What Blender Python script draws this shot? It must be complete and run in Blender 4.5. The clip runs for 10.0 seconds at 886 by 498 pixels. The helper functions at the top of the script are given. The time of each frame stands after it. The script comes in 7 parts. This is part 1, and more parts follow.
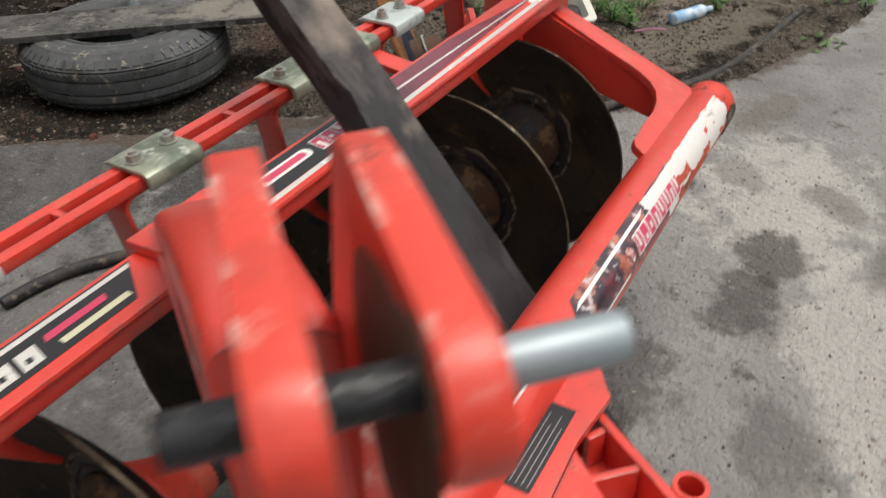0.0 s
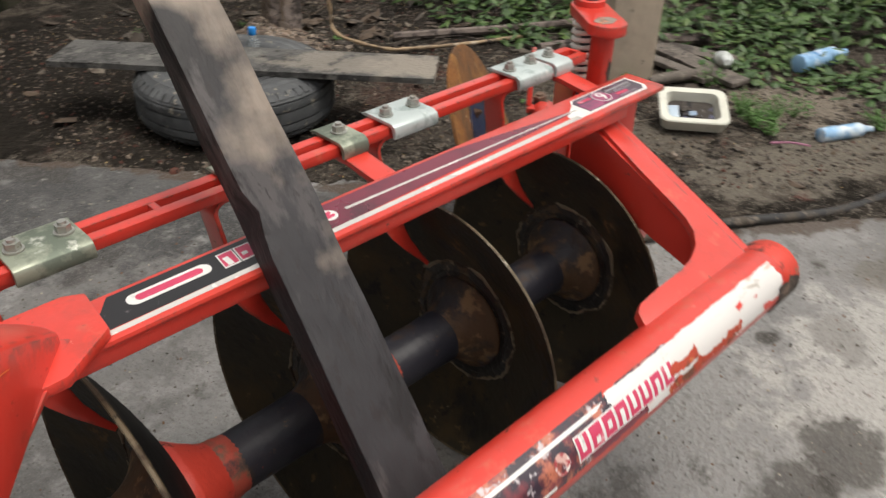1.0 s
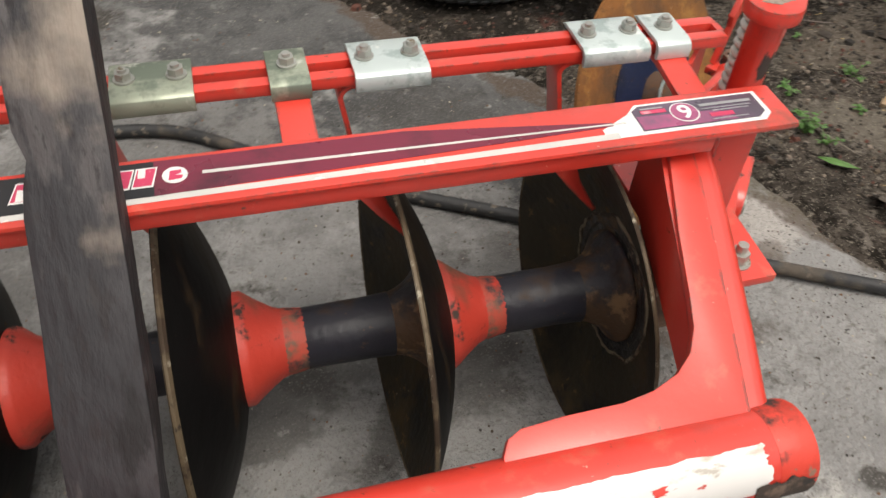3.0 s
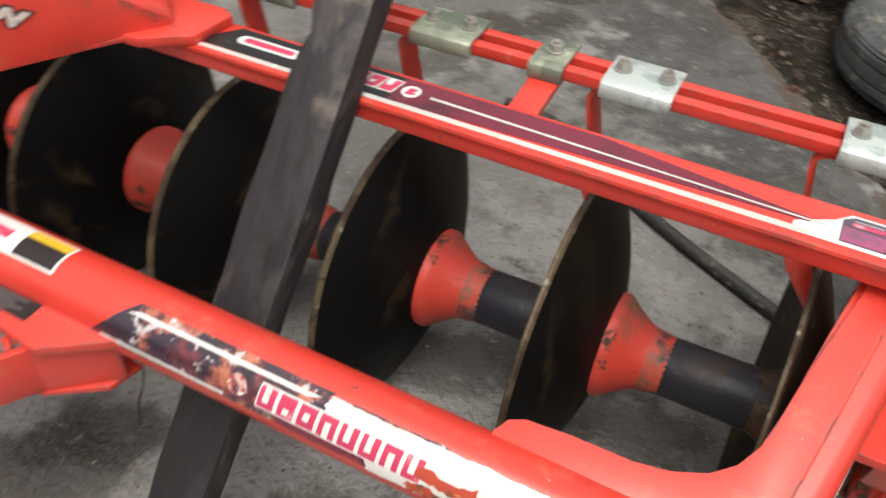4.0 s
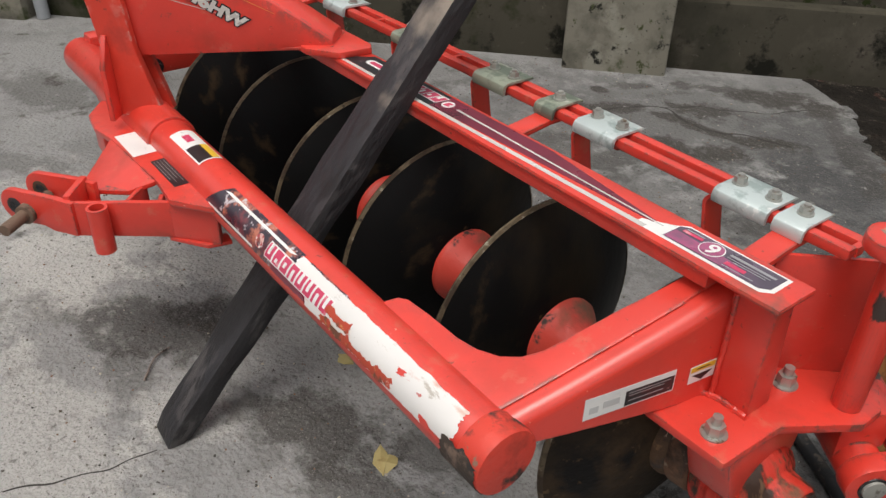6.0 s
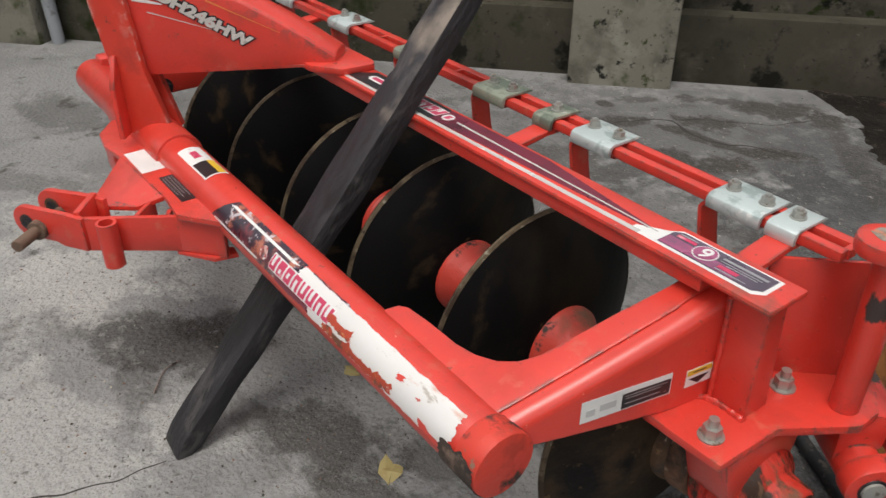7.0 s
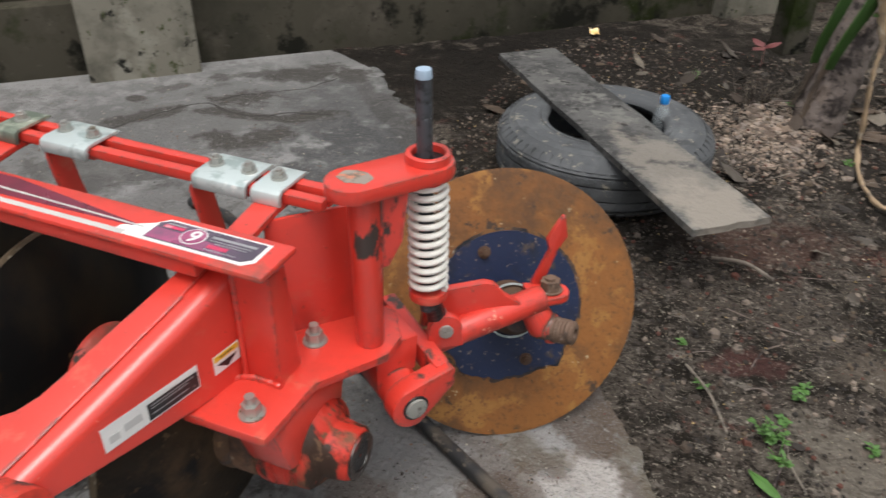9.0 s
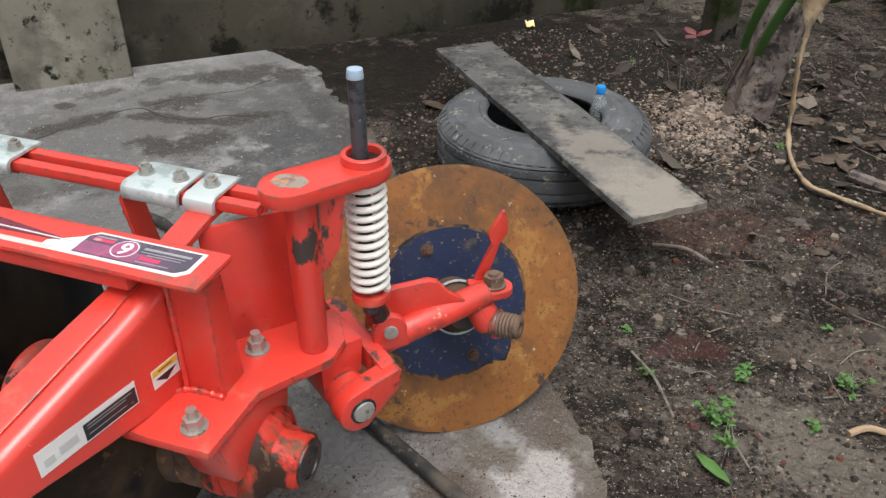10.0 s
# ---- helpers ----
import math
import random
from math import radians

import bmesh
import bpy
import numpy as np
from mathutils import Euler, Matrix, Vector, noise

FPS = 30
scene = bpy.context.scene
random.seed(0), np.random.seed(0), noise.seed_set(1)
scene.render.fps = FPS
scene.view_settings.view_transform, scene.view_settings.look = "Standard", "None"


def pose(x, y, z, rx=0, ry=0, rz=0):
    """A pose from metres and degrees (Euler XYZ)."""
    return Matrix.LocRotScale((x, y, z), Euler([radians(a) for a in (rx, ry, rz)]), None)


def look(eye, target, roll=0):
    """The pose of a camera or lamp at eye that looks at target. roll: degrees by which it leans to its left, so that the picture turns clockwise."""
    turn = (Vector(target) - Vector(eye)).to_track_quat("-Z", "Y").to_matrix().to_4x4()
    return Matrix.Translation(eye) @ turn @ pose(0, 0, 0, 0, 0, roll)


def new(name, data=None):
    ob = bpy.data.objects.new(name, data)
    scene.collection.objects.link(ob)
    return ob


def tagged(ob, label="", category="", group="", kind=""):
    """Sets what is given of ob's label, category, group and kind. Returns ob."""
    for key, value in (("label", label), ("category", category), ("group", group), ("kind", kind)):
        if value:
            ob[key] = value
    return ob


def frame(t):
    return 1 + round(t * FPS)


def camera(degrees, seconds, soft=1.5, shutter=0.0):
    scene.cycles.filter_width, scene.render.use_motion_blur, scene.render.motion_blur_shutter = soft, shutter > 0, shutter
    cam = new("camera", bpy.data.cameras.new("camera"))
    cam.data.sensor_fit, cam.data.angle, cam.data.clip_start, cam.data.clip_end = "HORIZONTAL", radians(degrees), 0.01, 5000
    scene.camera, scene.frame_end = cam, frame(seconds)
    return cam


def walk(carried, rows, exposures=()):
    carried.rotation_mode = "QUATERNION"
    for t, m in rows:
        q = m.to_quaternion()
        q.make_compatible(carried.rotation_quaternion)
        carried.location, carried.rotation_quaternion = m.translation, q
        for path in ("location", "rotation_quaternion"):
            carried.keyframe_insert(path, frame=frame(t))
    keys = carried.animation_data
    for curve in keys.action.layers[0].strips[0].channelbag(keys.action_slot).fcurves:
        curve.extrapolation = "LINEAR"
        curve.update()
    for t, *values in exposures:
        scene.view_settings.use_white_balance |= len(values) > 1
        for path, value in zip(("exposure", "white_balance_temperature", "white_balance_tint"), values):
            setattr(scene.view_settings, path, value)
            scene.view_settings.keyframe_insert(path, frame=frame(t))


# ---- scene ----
cam = camera(57.3, 10.0, soft=1.4, shutter=0.4)
PATH = [
    (0, (-1.1, -0.749, 1.364), (0.3, 0.063, 0.188), -1.0),
    (0.5, (-0.883, -0.827, 1.385), (0.495, 0.086, 0.259), 1.4),
    (1, (-0.66, -0.882, 1.382), (0.543, 0.287, 0.293), 1.5),
    (1.5, (-0.415, -0.833, 1.388), (0.556, 0.5, 0.256), 1.5),
    (2, (-0.168, -0.85, 1.348), (0.569, 0.576, 0.155), 2.4),
    (3.3, (0.186, -0.825, 1.443), (0.403, 0.508, -0.032), 3.0),
    (3.5, (0.276, -0.847, 1.443), (0.271, 0.531, -0.007), 1.5),
    (4, (0.526, -0.937, 1.425), (-0.116, 0.362, 0.046), 1.7),
    (4.5, (0.754, -1.032, 1.444), (-0.233, 0.214, 0.23), -3.1),
    (5, (0.977, -1.099, 1.483), (-0.155, 0.057, 0.307), -0.1),
    (5.5, (1.216, -1.047, 1.462), (-0.082, 0.016, 0.374), 1.2),
    (5.7, (1.285, -1.027, 1.456), (-0.024, 0.012, 0.357), 1.3),
    (6.8, (1.366, -1.028, 1.445), (-0.011, -0.036, 0.388), 0.5),
    (7, (1.376, -1.024, 1.449), (0.008, -0.016, 0.394), -0.0),
    (7.5, (1.404, -1.01, 1.434), (0.105, 0.076, 0.37), -0.4),
    (8, (1.426, -0.977, 1.424), (0.282, 0.247, 0.331), -0.3),
    (8.5, (1.47, -0.911, 1.427), (0.569, 0.498, 0.331), -0.6),
    (9, (1.515, -0.854, 1.426), (0.859, 0.692, 0.34), 0.6),
    (9.5, (1.525, -0.839, 1.419), (0.96, 0.74, 0.329), 0.7),
    (10, (1.524, -0.837, 1.427), (0.988, 0.748, 0.332), 0.4),
]
EXPOSURES = [(0, 0.30, 6850, 10), (2.2, 0.48, 6950, 10), (3.5, 0.53, 6950, 10), (4.5, 0.63, 6850, 10), (5.5, 0.36, 6700, 10), (7.0, 0.18, 6600, 10), (8.0, 0.24, 6550, 10), (9.0, 0.46, 6450, 10), (10.0, 0.64, 6400, 10)]
walk(cam, [(t, look(eye, target, roll)) for t, eye, target, roll in PATH], EXPOSURES)

# ---- world, sun, exposure ----
world = bpy.data.worlds.new("world")
scene.world = world
world.use_nodes = True
wn, wl = world.node_tree.nodes, world.node_tree.links
sky = wn.new("ShaderNodeTexSky")
sky.sky_type, sky.sun_disc = "NISHITA", False
SUN_UP, SUN_TURN = 72.0, 150.0
sky.sun_elevation, sky.sun_rotation = radians(SUN_UP), radians(SUN_TURN)
sky.air_density, sky.dust_density, sky.ozone_density = 1.0, 3.0, 1.0
hue = wn.new("ShaderNodeHueSaturation")
hue.inputs["Saturation"].default_value = 0.15
wl.new(sky.outputs[0], hue.inputs["Color"])
wl.new(hue.outputs[0], wn["Background"].inputs["Color"])
wn["Background"].inputs["Strength"].default_value = 0.148

sun_data = bpy.data.lights.new("sun", "SUN")
sun_data.energy, sun_data.angle, sun_data.color = 1.4, radians(32), (1.0, 0.96, 0.9)
sun = new("sun", sun_data)
sun.matrix_world = look((0, 0, 0), (-math.sin(radians(SUN_TURN)) * math.cos(radians(SUN_UP)),
                                    -math.cos(radians(SUN_TURN)) * math.cos(radians(SUN_UP)), -math.sin(radians(SUN_UP))))



# ---- materials ----
def material(name, base, rough=0.5, metal=0.0, spots=(), bump=0.0, bump_scale=60.0, rough_vary=0.15, coat=0.0, spec=0.5, stretch=None, islands=()):
    """A procedural surface: spots are (colour, noise scale, threshold, softness, roughness or None), laid over the base in turn."""
    m = bpy.data.materials.new(name)
    m.use_nodes = True
    n, l = m.node_tree.nodes, m.node_tree.links
    b = n["Principled BSDF"]
    co = n.new("ShaderNodeTexCoord")
    place = co.outputs["Object"]
    if stretch:
        sc = n.new("ShaderNodeVectorMath")
        sc.operation = "MULTIPLY"
        sc.inputs[1].default_value = stretch
        l.new(place, sc.inputs[0])
        place = sc.outputs[0]
    b.inputs["Metallic"].default_value = metal
    b.inputs["Specular IOR Level"].default_value = spec
    if coat:
        b.inputs["Coat Weight"].default_value = coat
        b.inputs["Coat Roughness"].default_value = 0.26
        b.inputs["Coat IOR"].default_value = 1.6
    grain = n.new("ShaderNodeTexNoise")
    grain.inputs["Scale"].default_value, grain.inputs["Detail"].default_value = 9.0, 6.0
    l.new(place, grain.inputs["Vector"])
    tone = n.new("ShaderNodeMix")
    tone.data_type = "RGBA"
    tone.inputs["A"].default_value = (*[c * 0.8 for c in base], 1)
    tone.inputs["B"].default_value = (*[min(1, c * 1.18) for c in base], 1)
    l.new(grain.outputs["Fac"], tone.inputs["Factor"])
    colour = tone.outputs["Result"]
    if islands:
        geo = n.new("ShaderNodeNewGeometry")
        ramp = n.new("ShaderNodeValToRGB")
        ramp.color_ramp.interpolation = "CONSTANT"
        el = ramp.color_ramp.elements
        el[0].position, el[0].color = 0.0, (*islands[0], 1)
        el[1].position, el[1].color = 1.0 / len(islands), (*islands[1], 1)
        for k in range(2, len(islands)):
            e = el.new(k / len(islands))
            e.color = (*islands[k], 1)
        l.new(geo.outputs["Random Per Island"], ramp.inputs["Fac"])
        tint = n.new("ShaderNodeMix")
        tint.data_type, tint.blend_type = "RGBA", "MULTIPLY"
        tint.inputs["Factor"].default_value = 1.0
        l.new(ramp.outputs["Color"], tint.inputs["A"])
        l.new(colour, tint.inputs["B"])
        colour = tint.outputs["Result"]
    rr = n.new("ShaderNodeMapRange")
    rr.inputs["To Min"].default_value, rr.inputs["To Max"].default_value = max(0.02, rough - rough_vary), min(1, rough + rough_vary)
    l.new(grain.outputs["Fac"], rr.inputs["Value"])
    roughness = rr.outputs["Result"]
    for k, (c, scale, thr, soft, r) in enumerate(spots):
        t = n.new("ShaderNodeTexNoise")
        t.inputs["Scale"].default_value, t.inputs["Detail"].default_value, t.inputs["Roughness"].default_value = scale, 8.0, 0.62
        sh = n.new("ShaderNodeVectorMath")
        sh.inputs[1].default_value = (3.7 * k + 1.3, 7.1 * k, 2.9 * k)
        l.new(place, sh.inputs[0])
        l.new(sh.outputs[0], t.inputs["Vector"])
        f = n.new("ShaderNodeMapRange")
        f.inputs["From Min"].default_value, f.inputs["From Max"].default_value = thr, thr + soft
        l.new(t.outputs["Fac"], f.inputs["Value"])
        mix = n.new("ShaderNodeMix")
        mix.data_type = "RGBA"
        l.new(f.outputs["Result"], mix.inputs["Factor"])
        l.new(colour, mix.inputs["A"])
        mix.inputs["B"].default_value = (*c, 1)
        colour = mix.outputs["Result"]
        if r is not None:
            mr = n.new("ShaderNodeMix")
            l.new(f.outputs["Result"], mr.inputs["Factor"])
            l.new(roughness, mr.inputs["A"])
            mr.inputs["B"].default_value = r
            roughness = mr.outputs["Result"]
    l.new(colour, b.inputs["Base Color"])
    l.new(roughness, b.inputs["Roughness"])
    if bump:
        t = n.new("ShaderNodeTexNoise")
        t.inputs["Scale"].default_value, t.inputs["Detail"].default_value = bump_scale, 8.0
        l.new(place, t.inputs["Vector"])
        bp = n.new("ShaderNodeBump")
        bp.inputs["Strength"].default_value, bp.inputs["Distance"].default_value = bump, 0.01
        l.new(t.outputs["Fac"], bp.inputs["Height"])
        l.new(bp.outputs["Normal"], b.inputs["Normal"])
    return m


RED = (0.66, 0.045, 0.029)
red_paint = material("red_paint", RED, 0.42, spots=[((0.50, 0.040, 0.022), 5.0, 0.56, 0.2, 0.5), ((0.62, 0.10, 0.06), 14.0, 0.60, 0.10, 0.55), ((0.10, 0.06, 0.045), 30.0, 0.685, 0.04, 0.75), ((0.30, 0.05, 0.03), 70.0, 0.66, 0.05, 0.6), ((0.26, 0.075, 0.05), 3.2, 0.64, 0.08, 0.6), ((0.76, 0.30, 0.22), 110.0, 0.70, 0.02, 0.6)], bump=0.07, bump_scale=40, coat=0.65, spec=0.4)
def wear_edges(m, tint=(0.26, 0.13, 0.095), reach=0.005, thr=0.47):
    """Rubbed paint along edges: where the rounded normal leaves the face's own, broken up by noise."""
    n, l = m.node_tree.nodes, m.node_tree.links
    b = n["Principled BSDF"]
    base = b.inputs["Base Color"].links[0].from_socket
    bev = n.new("ShaderNodeBevel")
    bev.samples = 4
    bev.inputs["Radius"].default_value = reach
    geo = n.new("ShaderNodeNewGeometry")
    dot = n.new("ShaderNodeVectorMath")
    dot.operation = "DOT_PRODUCT"
    l.new(bev.outputs[0], dot.inputs[0])
    l.new(geo.outputs["True Normal"], dot.inputs[1])
    edge = n.new("ShaderNodeMapRange")
    edge.inputs["From Min"].default_value, edge.inputs["From Max"].default_value = 0.996, 0.95
    l.new(dot.outputs["Value"], edge.inputs["Value"])
    co = n.new("ShaderNodeTexCoord")
    t = n.new("ShaderNodeTexNoise")
    t.inputs["Scale"].default_value, t.inputs["Detail"].default_value, t.inputs["Roughness"].default_value = 20.0, 8.0, 0.7
    l.new(co.outputs["Object"], t.inputs["Vector"])
    f = n.new("ShaderNodeMapRange")
    f.inputs["From Min"].default_value, f.inputs["From Max"].default_value = thr, thr + 0.10
    l.new(t.outputs["Fac"], f.inputs["Value"])
    mul = n.new("ShaderNodeMath")
    mul.operation = "MULTIPLY"
    l.new(edge.outputs["Result"], mul.inputs[0])
    l.new(f.outputs["Result"], mul.inputs[1])
    mix = n.new("ShaderNodeMix")
    mix.data_type = "RGBA"
    l.new(mul.outputs[0], mix.inputs["Factor"])
    l.new(base, mix.inputs["A"])
    mix.inputs["B"].default_value = (*tint, 1)
    l.new(mix.outputs["Result"], b.inputs["Base Color"])


wear_edges(red_paint, (0.11, 0.052, 0.040), 0.006, 0.47)
worn_red = material("worn_red_paint", (0.5, 0.045, 0.028), 0.5, spots=[((0.16, 0.075, 0.045), 7.0, 0.5, 0.16, 0.8), ((0.04, 0.028, 0.022), 14.0, 0.60, 0.05, 0.85)], bump=0.25, bump_scale=50)
scuffed = material("scuffed_red", (0.50, 0.038, 0.024), 0.38, spots=[((0.16, 0.070, 0.040), 6.0, 0.54, 0.08, 0.7), ((0.040, 0.022, 0.015), 9.0, 0.555, 0.05, 0.55), ((0.13, 0.075, 0.045), 30.0, 0.58, 0.05, 0.8), ((0.36, 0.24, 0.17), 60.0, 0.66, 0.04, 0.8)], bump=0.5, bump_scale=40, stretch=(1.0, 1.6, 0.45), spec=0.25)
chipped_red = material("chipped_red_paint", (0.66, 0.052, 0.029), 0.42, spots=[((0.42, 0.040, 0.026), 6.0, 0.52, 0.15, 0.55), ((0.46, 0.27, 0.19), 8.0, 0.68, 0.05, 0.7), ((0.82, 0.72, 0.64), 28.0, 0.69, 0.02, 0.7), ((0.08, 0.05, 0.04), 12.0, 0.635, 0.04, 0.8)], bump=0.15, bump_scale=60, coat=0.2)
wear_edges(chipped_red, (0.74, 0.62, 0.54), 0.007, 0.53)
disc_inside = material("disc_inside", (0.036, 0.029, 0.018), 0.6, spots=[((0.062, 0.042, 0.020), 6.0, 0.50, 0.12, 0.7), ((0.015, 0.013, 0.010), 4.0, 0.52, 0.12, 0.55), ((0.12, 0.078, 0.038), 26.0, 0.625, 0.05, 0.8), ((0.013, 0.011, 0.010), 18.0, 0.58, 0.05, 0.5), ((0.20, 0.16, 0.11), 55.0, 0.685, 0.03, 0.8)], bump=0.25, bump_scale=60, spec=0.3)
hub_rust = material("hub_rust", (0.090, 0.046, 0.021), 0.72, spots=[((0.030, 0.020, 0.016), 8.0, 0.49, 0.1, 0.6), ((0.21, 0.125, 0.060), 22.0, 0.54, 0.08, 0.8), ((0.020, 0.018, 0.024), 7.0, 0.56, 0.08, 0.5), ((0.30, 0.045, 0.028), 9.0, 0.66, 0.04, 0.5)], bump=0.4, bump_scale=60)
stub_rust = material("stub_rust", (0.15, 0.095, 0.065), 0.7, spots=[((0.06, 0.04, 0.03), 30.0, 0.52, 0.1, 0.8), ((0.26, 0.20, 0.16), 60.0, 0.6, 0.06, 0.5)], bump=0.3, bump_scale=90)
weld_rust = material("weld_rust", (0.19, 0.15, 0.10), 0.7, spots=[((0.04, 0.027, 0.018), 16.0, 0.48, 0.08, 0.8), ((0.30, 0.24, 0.16), 50.0, 0.60, 0.06, 0.8)], bump=0.5, bump_scale=90)
disc_black = material("disc_black", (0.0050, 0.0048, 0.0048), 0.5, spots=[((0.020, 0.014, 0.008), 4.0, 0.55, 0.2, 0.6), ((0.034, 0.022, 0.012), 10.0, 0.60, 0.10, 0.7), ((0.07, 0.042, 0.020), 40.0, 0.69, 0.06, 0.75)], bump=0.1, bump_scale=40, spec=0.10, stretch=(1, 1, 0.6))
disc_earthy = material("disc_earthy", (0.026, 0.019, 0.013), 0.7, spots=[((0.052, 0.034, 0.020), 6.0, 0.50, 0.12, 0.8), ((0.008, 0.007, 0.007), 5.0, 0.53, 0.10, 0.6), ((0.10, 0.066, 0.036), 30.0, 0.62, 0.06, 0.8)], bump=0.2, spec=0.15)
steel_edge = material("worn_steel_edge", (0.115, 0.085, 0.050), 0.6, 0.2, spots=[((0.045, 0.028, 0.016), 12.0, 0.48, 0.10, 0.8), ((0.32, 0.29, 0.22), 26.0, 0.60, 0.06, 0.5), ((0.03, 0.02, 0.014), 50.0, 0.60, 0.06, 0.8)])
rusty = material("rusty_brown", (0.085, 0.045, 0.025), 0.75, spots=[((0.03, 0.026, 0.03), 9.0, 0.5, 0.12, 0.55), ((0.11, 0.05, 0.022), 22.0, 0.62, 0.06, 0.85)], bump=0.3, bump_scale=45)
tube_black = material("tube_black", (0.014, 0.014, 0.022), 0.5, spots=[((0.060, 0.033, 0.018), 9.0, 0.53, 0.12, 0.8), ((0.13, 0.07, 0.035), 30.0, 0.62, 0.05, 0.8), ((0.34, 0.04, 0.025), 11.0, 0.66, 0.04, 0.5)], bump=0.2)
rust_orange = material("rust_orange", (0.235, 0.092, 0.020), 0.75, spots=[((0.105, 0.050, 0.020), 4.5, 0.46, 0.14, 0.8), ((0.30, 0.14, 0.035), 13.0, 0.54, 0.08, 0.8), ((0.055, 0.034, 0.022), 20.0, 0.60, 0.07, 0.8), ((0.42, 0.33, 0.20), 34.0, 0.655, 0.04, 0.8), ((0.15, 0.065, 0.02), 90.0, 0.55, 0.08, 0.8)], bump=0.3, bump_scale=80)
blue_paint = material("blue_paint", (0.005, 0.014, 0.050), 0.5, spots=[((0.007, 0.008, 0.013), 5.0, 0.52, 0.12, 0.7), ((0.06, 0.045, 0.04), 18.0, 0.62, 0.06, 0.8), ((0.17, 0.13, 0.11), 90.0, 0.62, 0.04, 0.8), ((0.11, 0.06, 0.026), 30.0, 0.67, 0.04, 0.8)], bump=0.12)
galvanised = material("galvanised_steel", (0.56, 0.63, 0.62), 0.38, 0.35, spots=[((0.36, 0.43, 0.42), 18.0, 0.5, 0.08, 0.5), ((0.74, 0.77, 0.74), 30.0, 0.60, 0.06, 0.4), ((0.30, 0.24, 0.14), 26.0, 0.68, 0.04, 0.7)], bump=0.1)
brassy = material("tarnished_zinc", (0.34, 0.37, 0.29), 0.38, 0.45, spots=[((0.16, 0.19, 0.15), 12.0, 0.47, 0.10, 0.6), ((0.62, 0.63, 0.56), 20.0, 0.60, 0.07, 0.4), ((0.45, 0.36, 0.15), 9.0, 0.66, 0.06, 0.5)], bump=0.1)
bolt_steel = material("bolt_steel", (0.42, 0.42, 0.39), 0.42, 0.7, spots=[((0.2, 0.16, 0.1), 40.0, 0.6, 0.06, 0.7)])
pin_steel = material("pin_steel", (0.34, 0.40, 0.43), 0.5, 0.5, spots=[((0.2, 0.22, 0.23), 14.0, 0.55, 0.1, 0.5)])
oily_black = material("oily_black", (0.018, 0.019, 0.021), 0.35, 0.2, spots=[((0.09, 0.085, 0.08), 40.0, 0.6, 0.08, 0.6)], bump=0.3, bump_scale=120)
spring_white = material("spring_white", (0.78, 0.76, 0.70), 0.45, spots=[((0.4, 0.33, 0.25), 30.0, 0.66, 0.06, 0.8)])
label_white = material("label_white", (0.74, 0.74, 0.72), 0.4, spots=[((0.5, 0.5, 0.48), 50.0, 0.6, 0.1, None)])
label_black = material("label_black", (0.018, 0.018, 0.020), 0.4, spots=[((0.14, 0.13, 0.13), 60.0, 0.66, 0.05, None)])
label_pink = material("label_pink", (0.58, 0.05, 0.12), 0.35, spots=[((0.7, 0.3, 0.34), 40.0, 0.6, 0.08, None)])
label_plum = material("label_plum", (0.17, 0.012, 0.035), 0.3, spots=[((0.03, 0.006, 0.012), 7.0, 0.5, 0.25, None)], coat=0.4)
label_yellow = material("label_yellow", (0.75, 0.48, 0.04), 0.4)
label_grey = material("label_grey", (0.30, 0.30, 0.31), 0.35)
label_shine = material("label_silver", (0.72, 0.70, 0.66), 0.25, 0.3)
torn_white = material("torn_sticker", (0.72, 0.70, 0.68), 0.36, spots=[((0.62, 0.40, 0.33), 14.0, 0.60, 0.06, 0.5), ((0.45, 0.41, 0.36), 40.0, 0.63, 0.06, 0.6), ((0.50, 0.06, 0.04), 22.0, 0.655, 0.02, 0.5), ((0.10, 0.06, 0.045), 34.0, 0.69, 0.02, 0.6)], stretch=(0.4, 1, 1))
flame = material("flame_print", (0.030, 0.017, 0.030), 0.3, spots=[((0.20, 0.030, 0.04), 12.0, 0.46, 0.10, None), ((0.48, 0.15, 0.09), 22.0, 0.53, 0.08, None), ((0.55, 0.50, 0.52), 34.0, 0.59, 0.05, None), ((0.02, 0.014, 0.024), 22.0, 0.61, 0.06, None)], coat=0.5)
dark_wood = material("dark_wood", (0.022, 0.021, 0.024), 0.55, spots=[((0.040, 0.037, 0.040), 4.0, 0.50, 0.08, None), ((0.013, 0.012, 0.013), 5.0, 0.52, 0.05, None), ((0.062, 0.056, 0.057), 9.0, 0.58, 0.05, None), ((0.18, 0.15, 0.125), 12.0, 0.72, 0.03, None), ((0.018, 0.015, 0.016), 60.0, 0.56, 0.08, None), ((0.010, 0.009, 0.010), 11.0, 0.60, 0.04, None), ((0.32, 0.14, 0.035), 9.0, 0.735, 0.03, None)], bump=0.5, bump_scale=60, stretch=(1, 1, 0.35), spec=0.45)
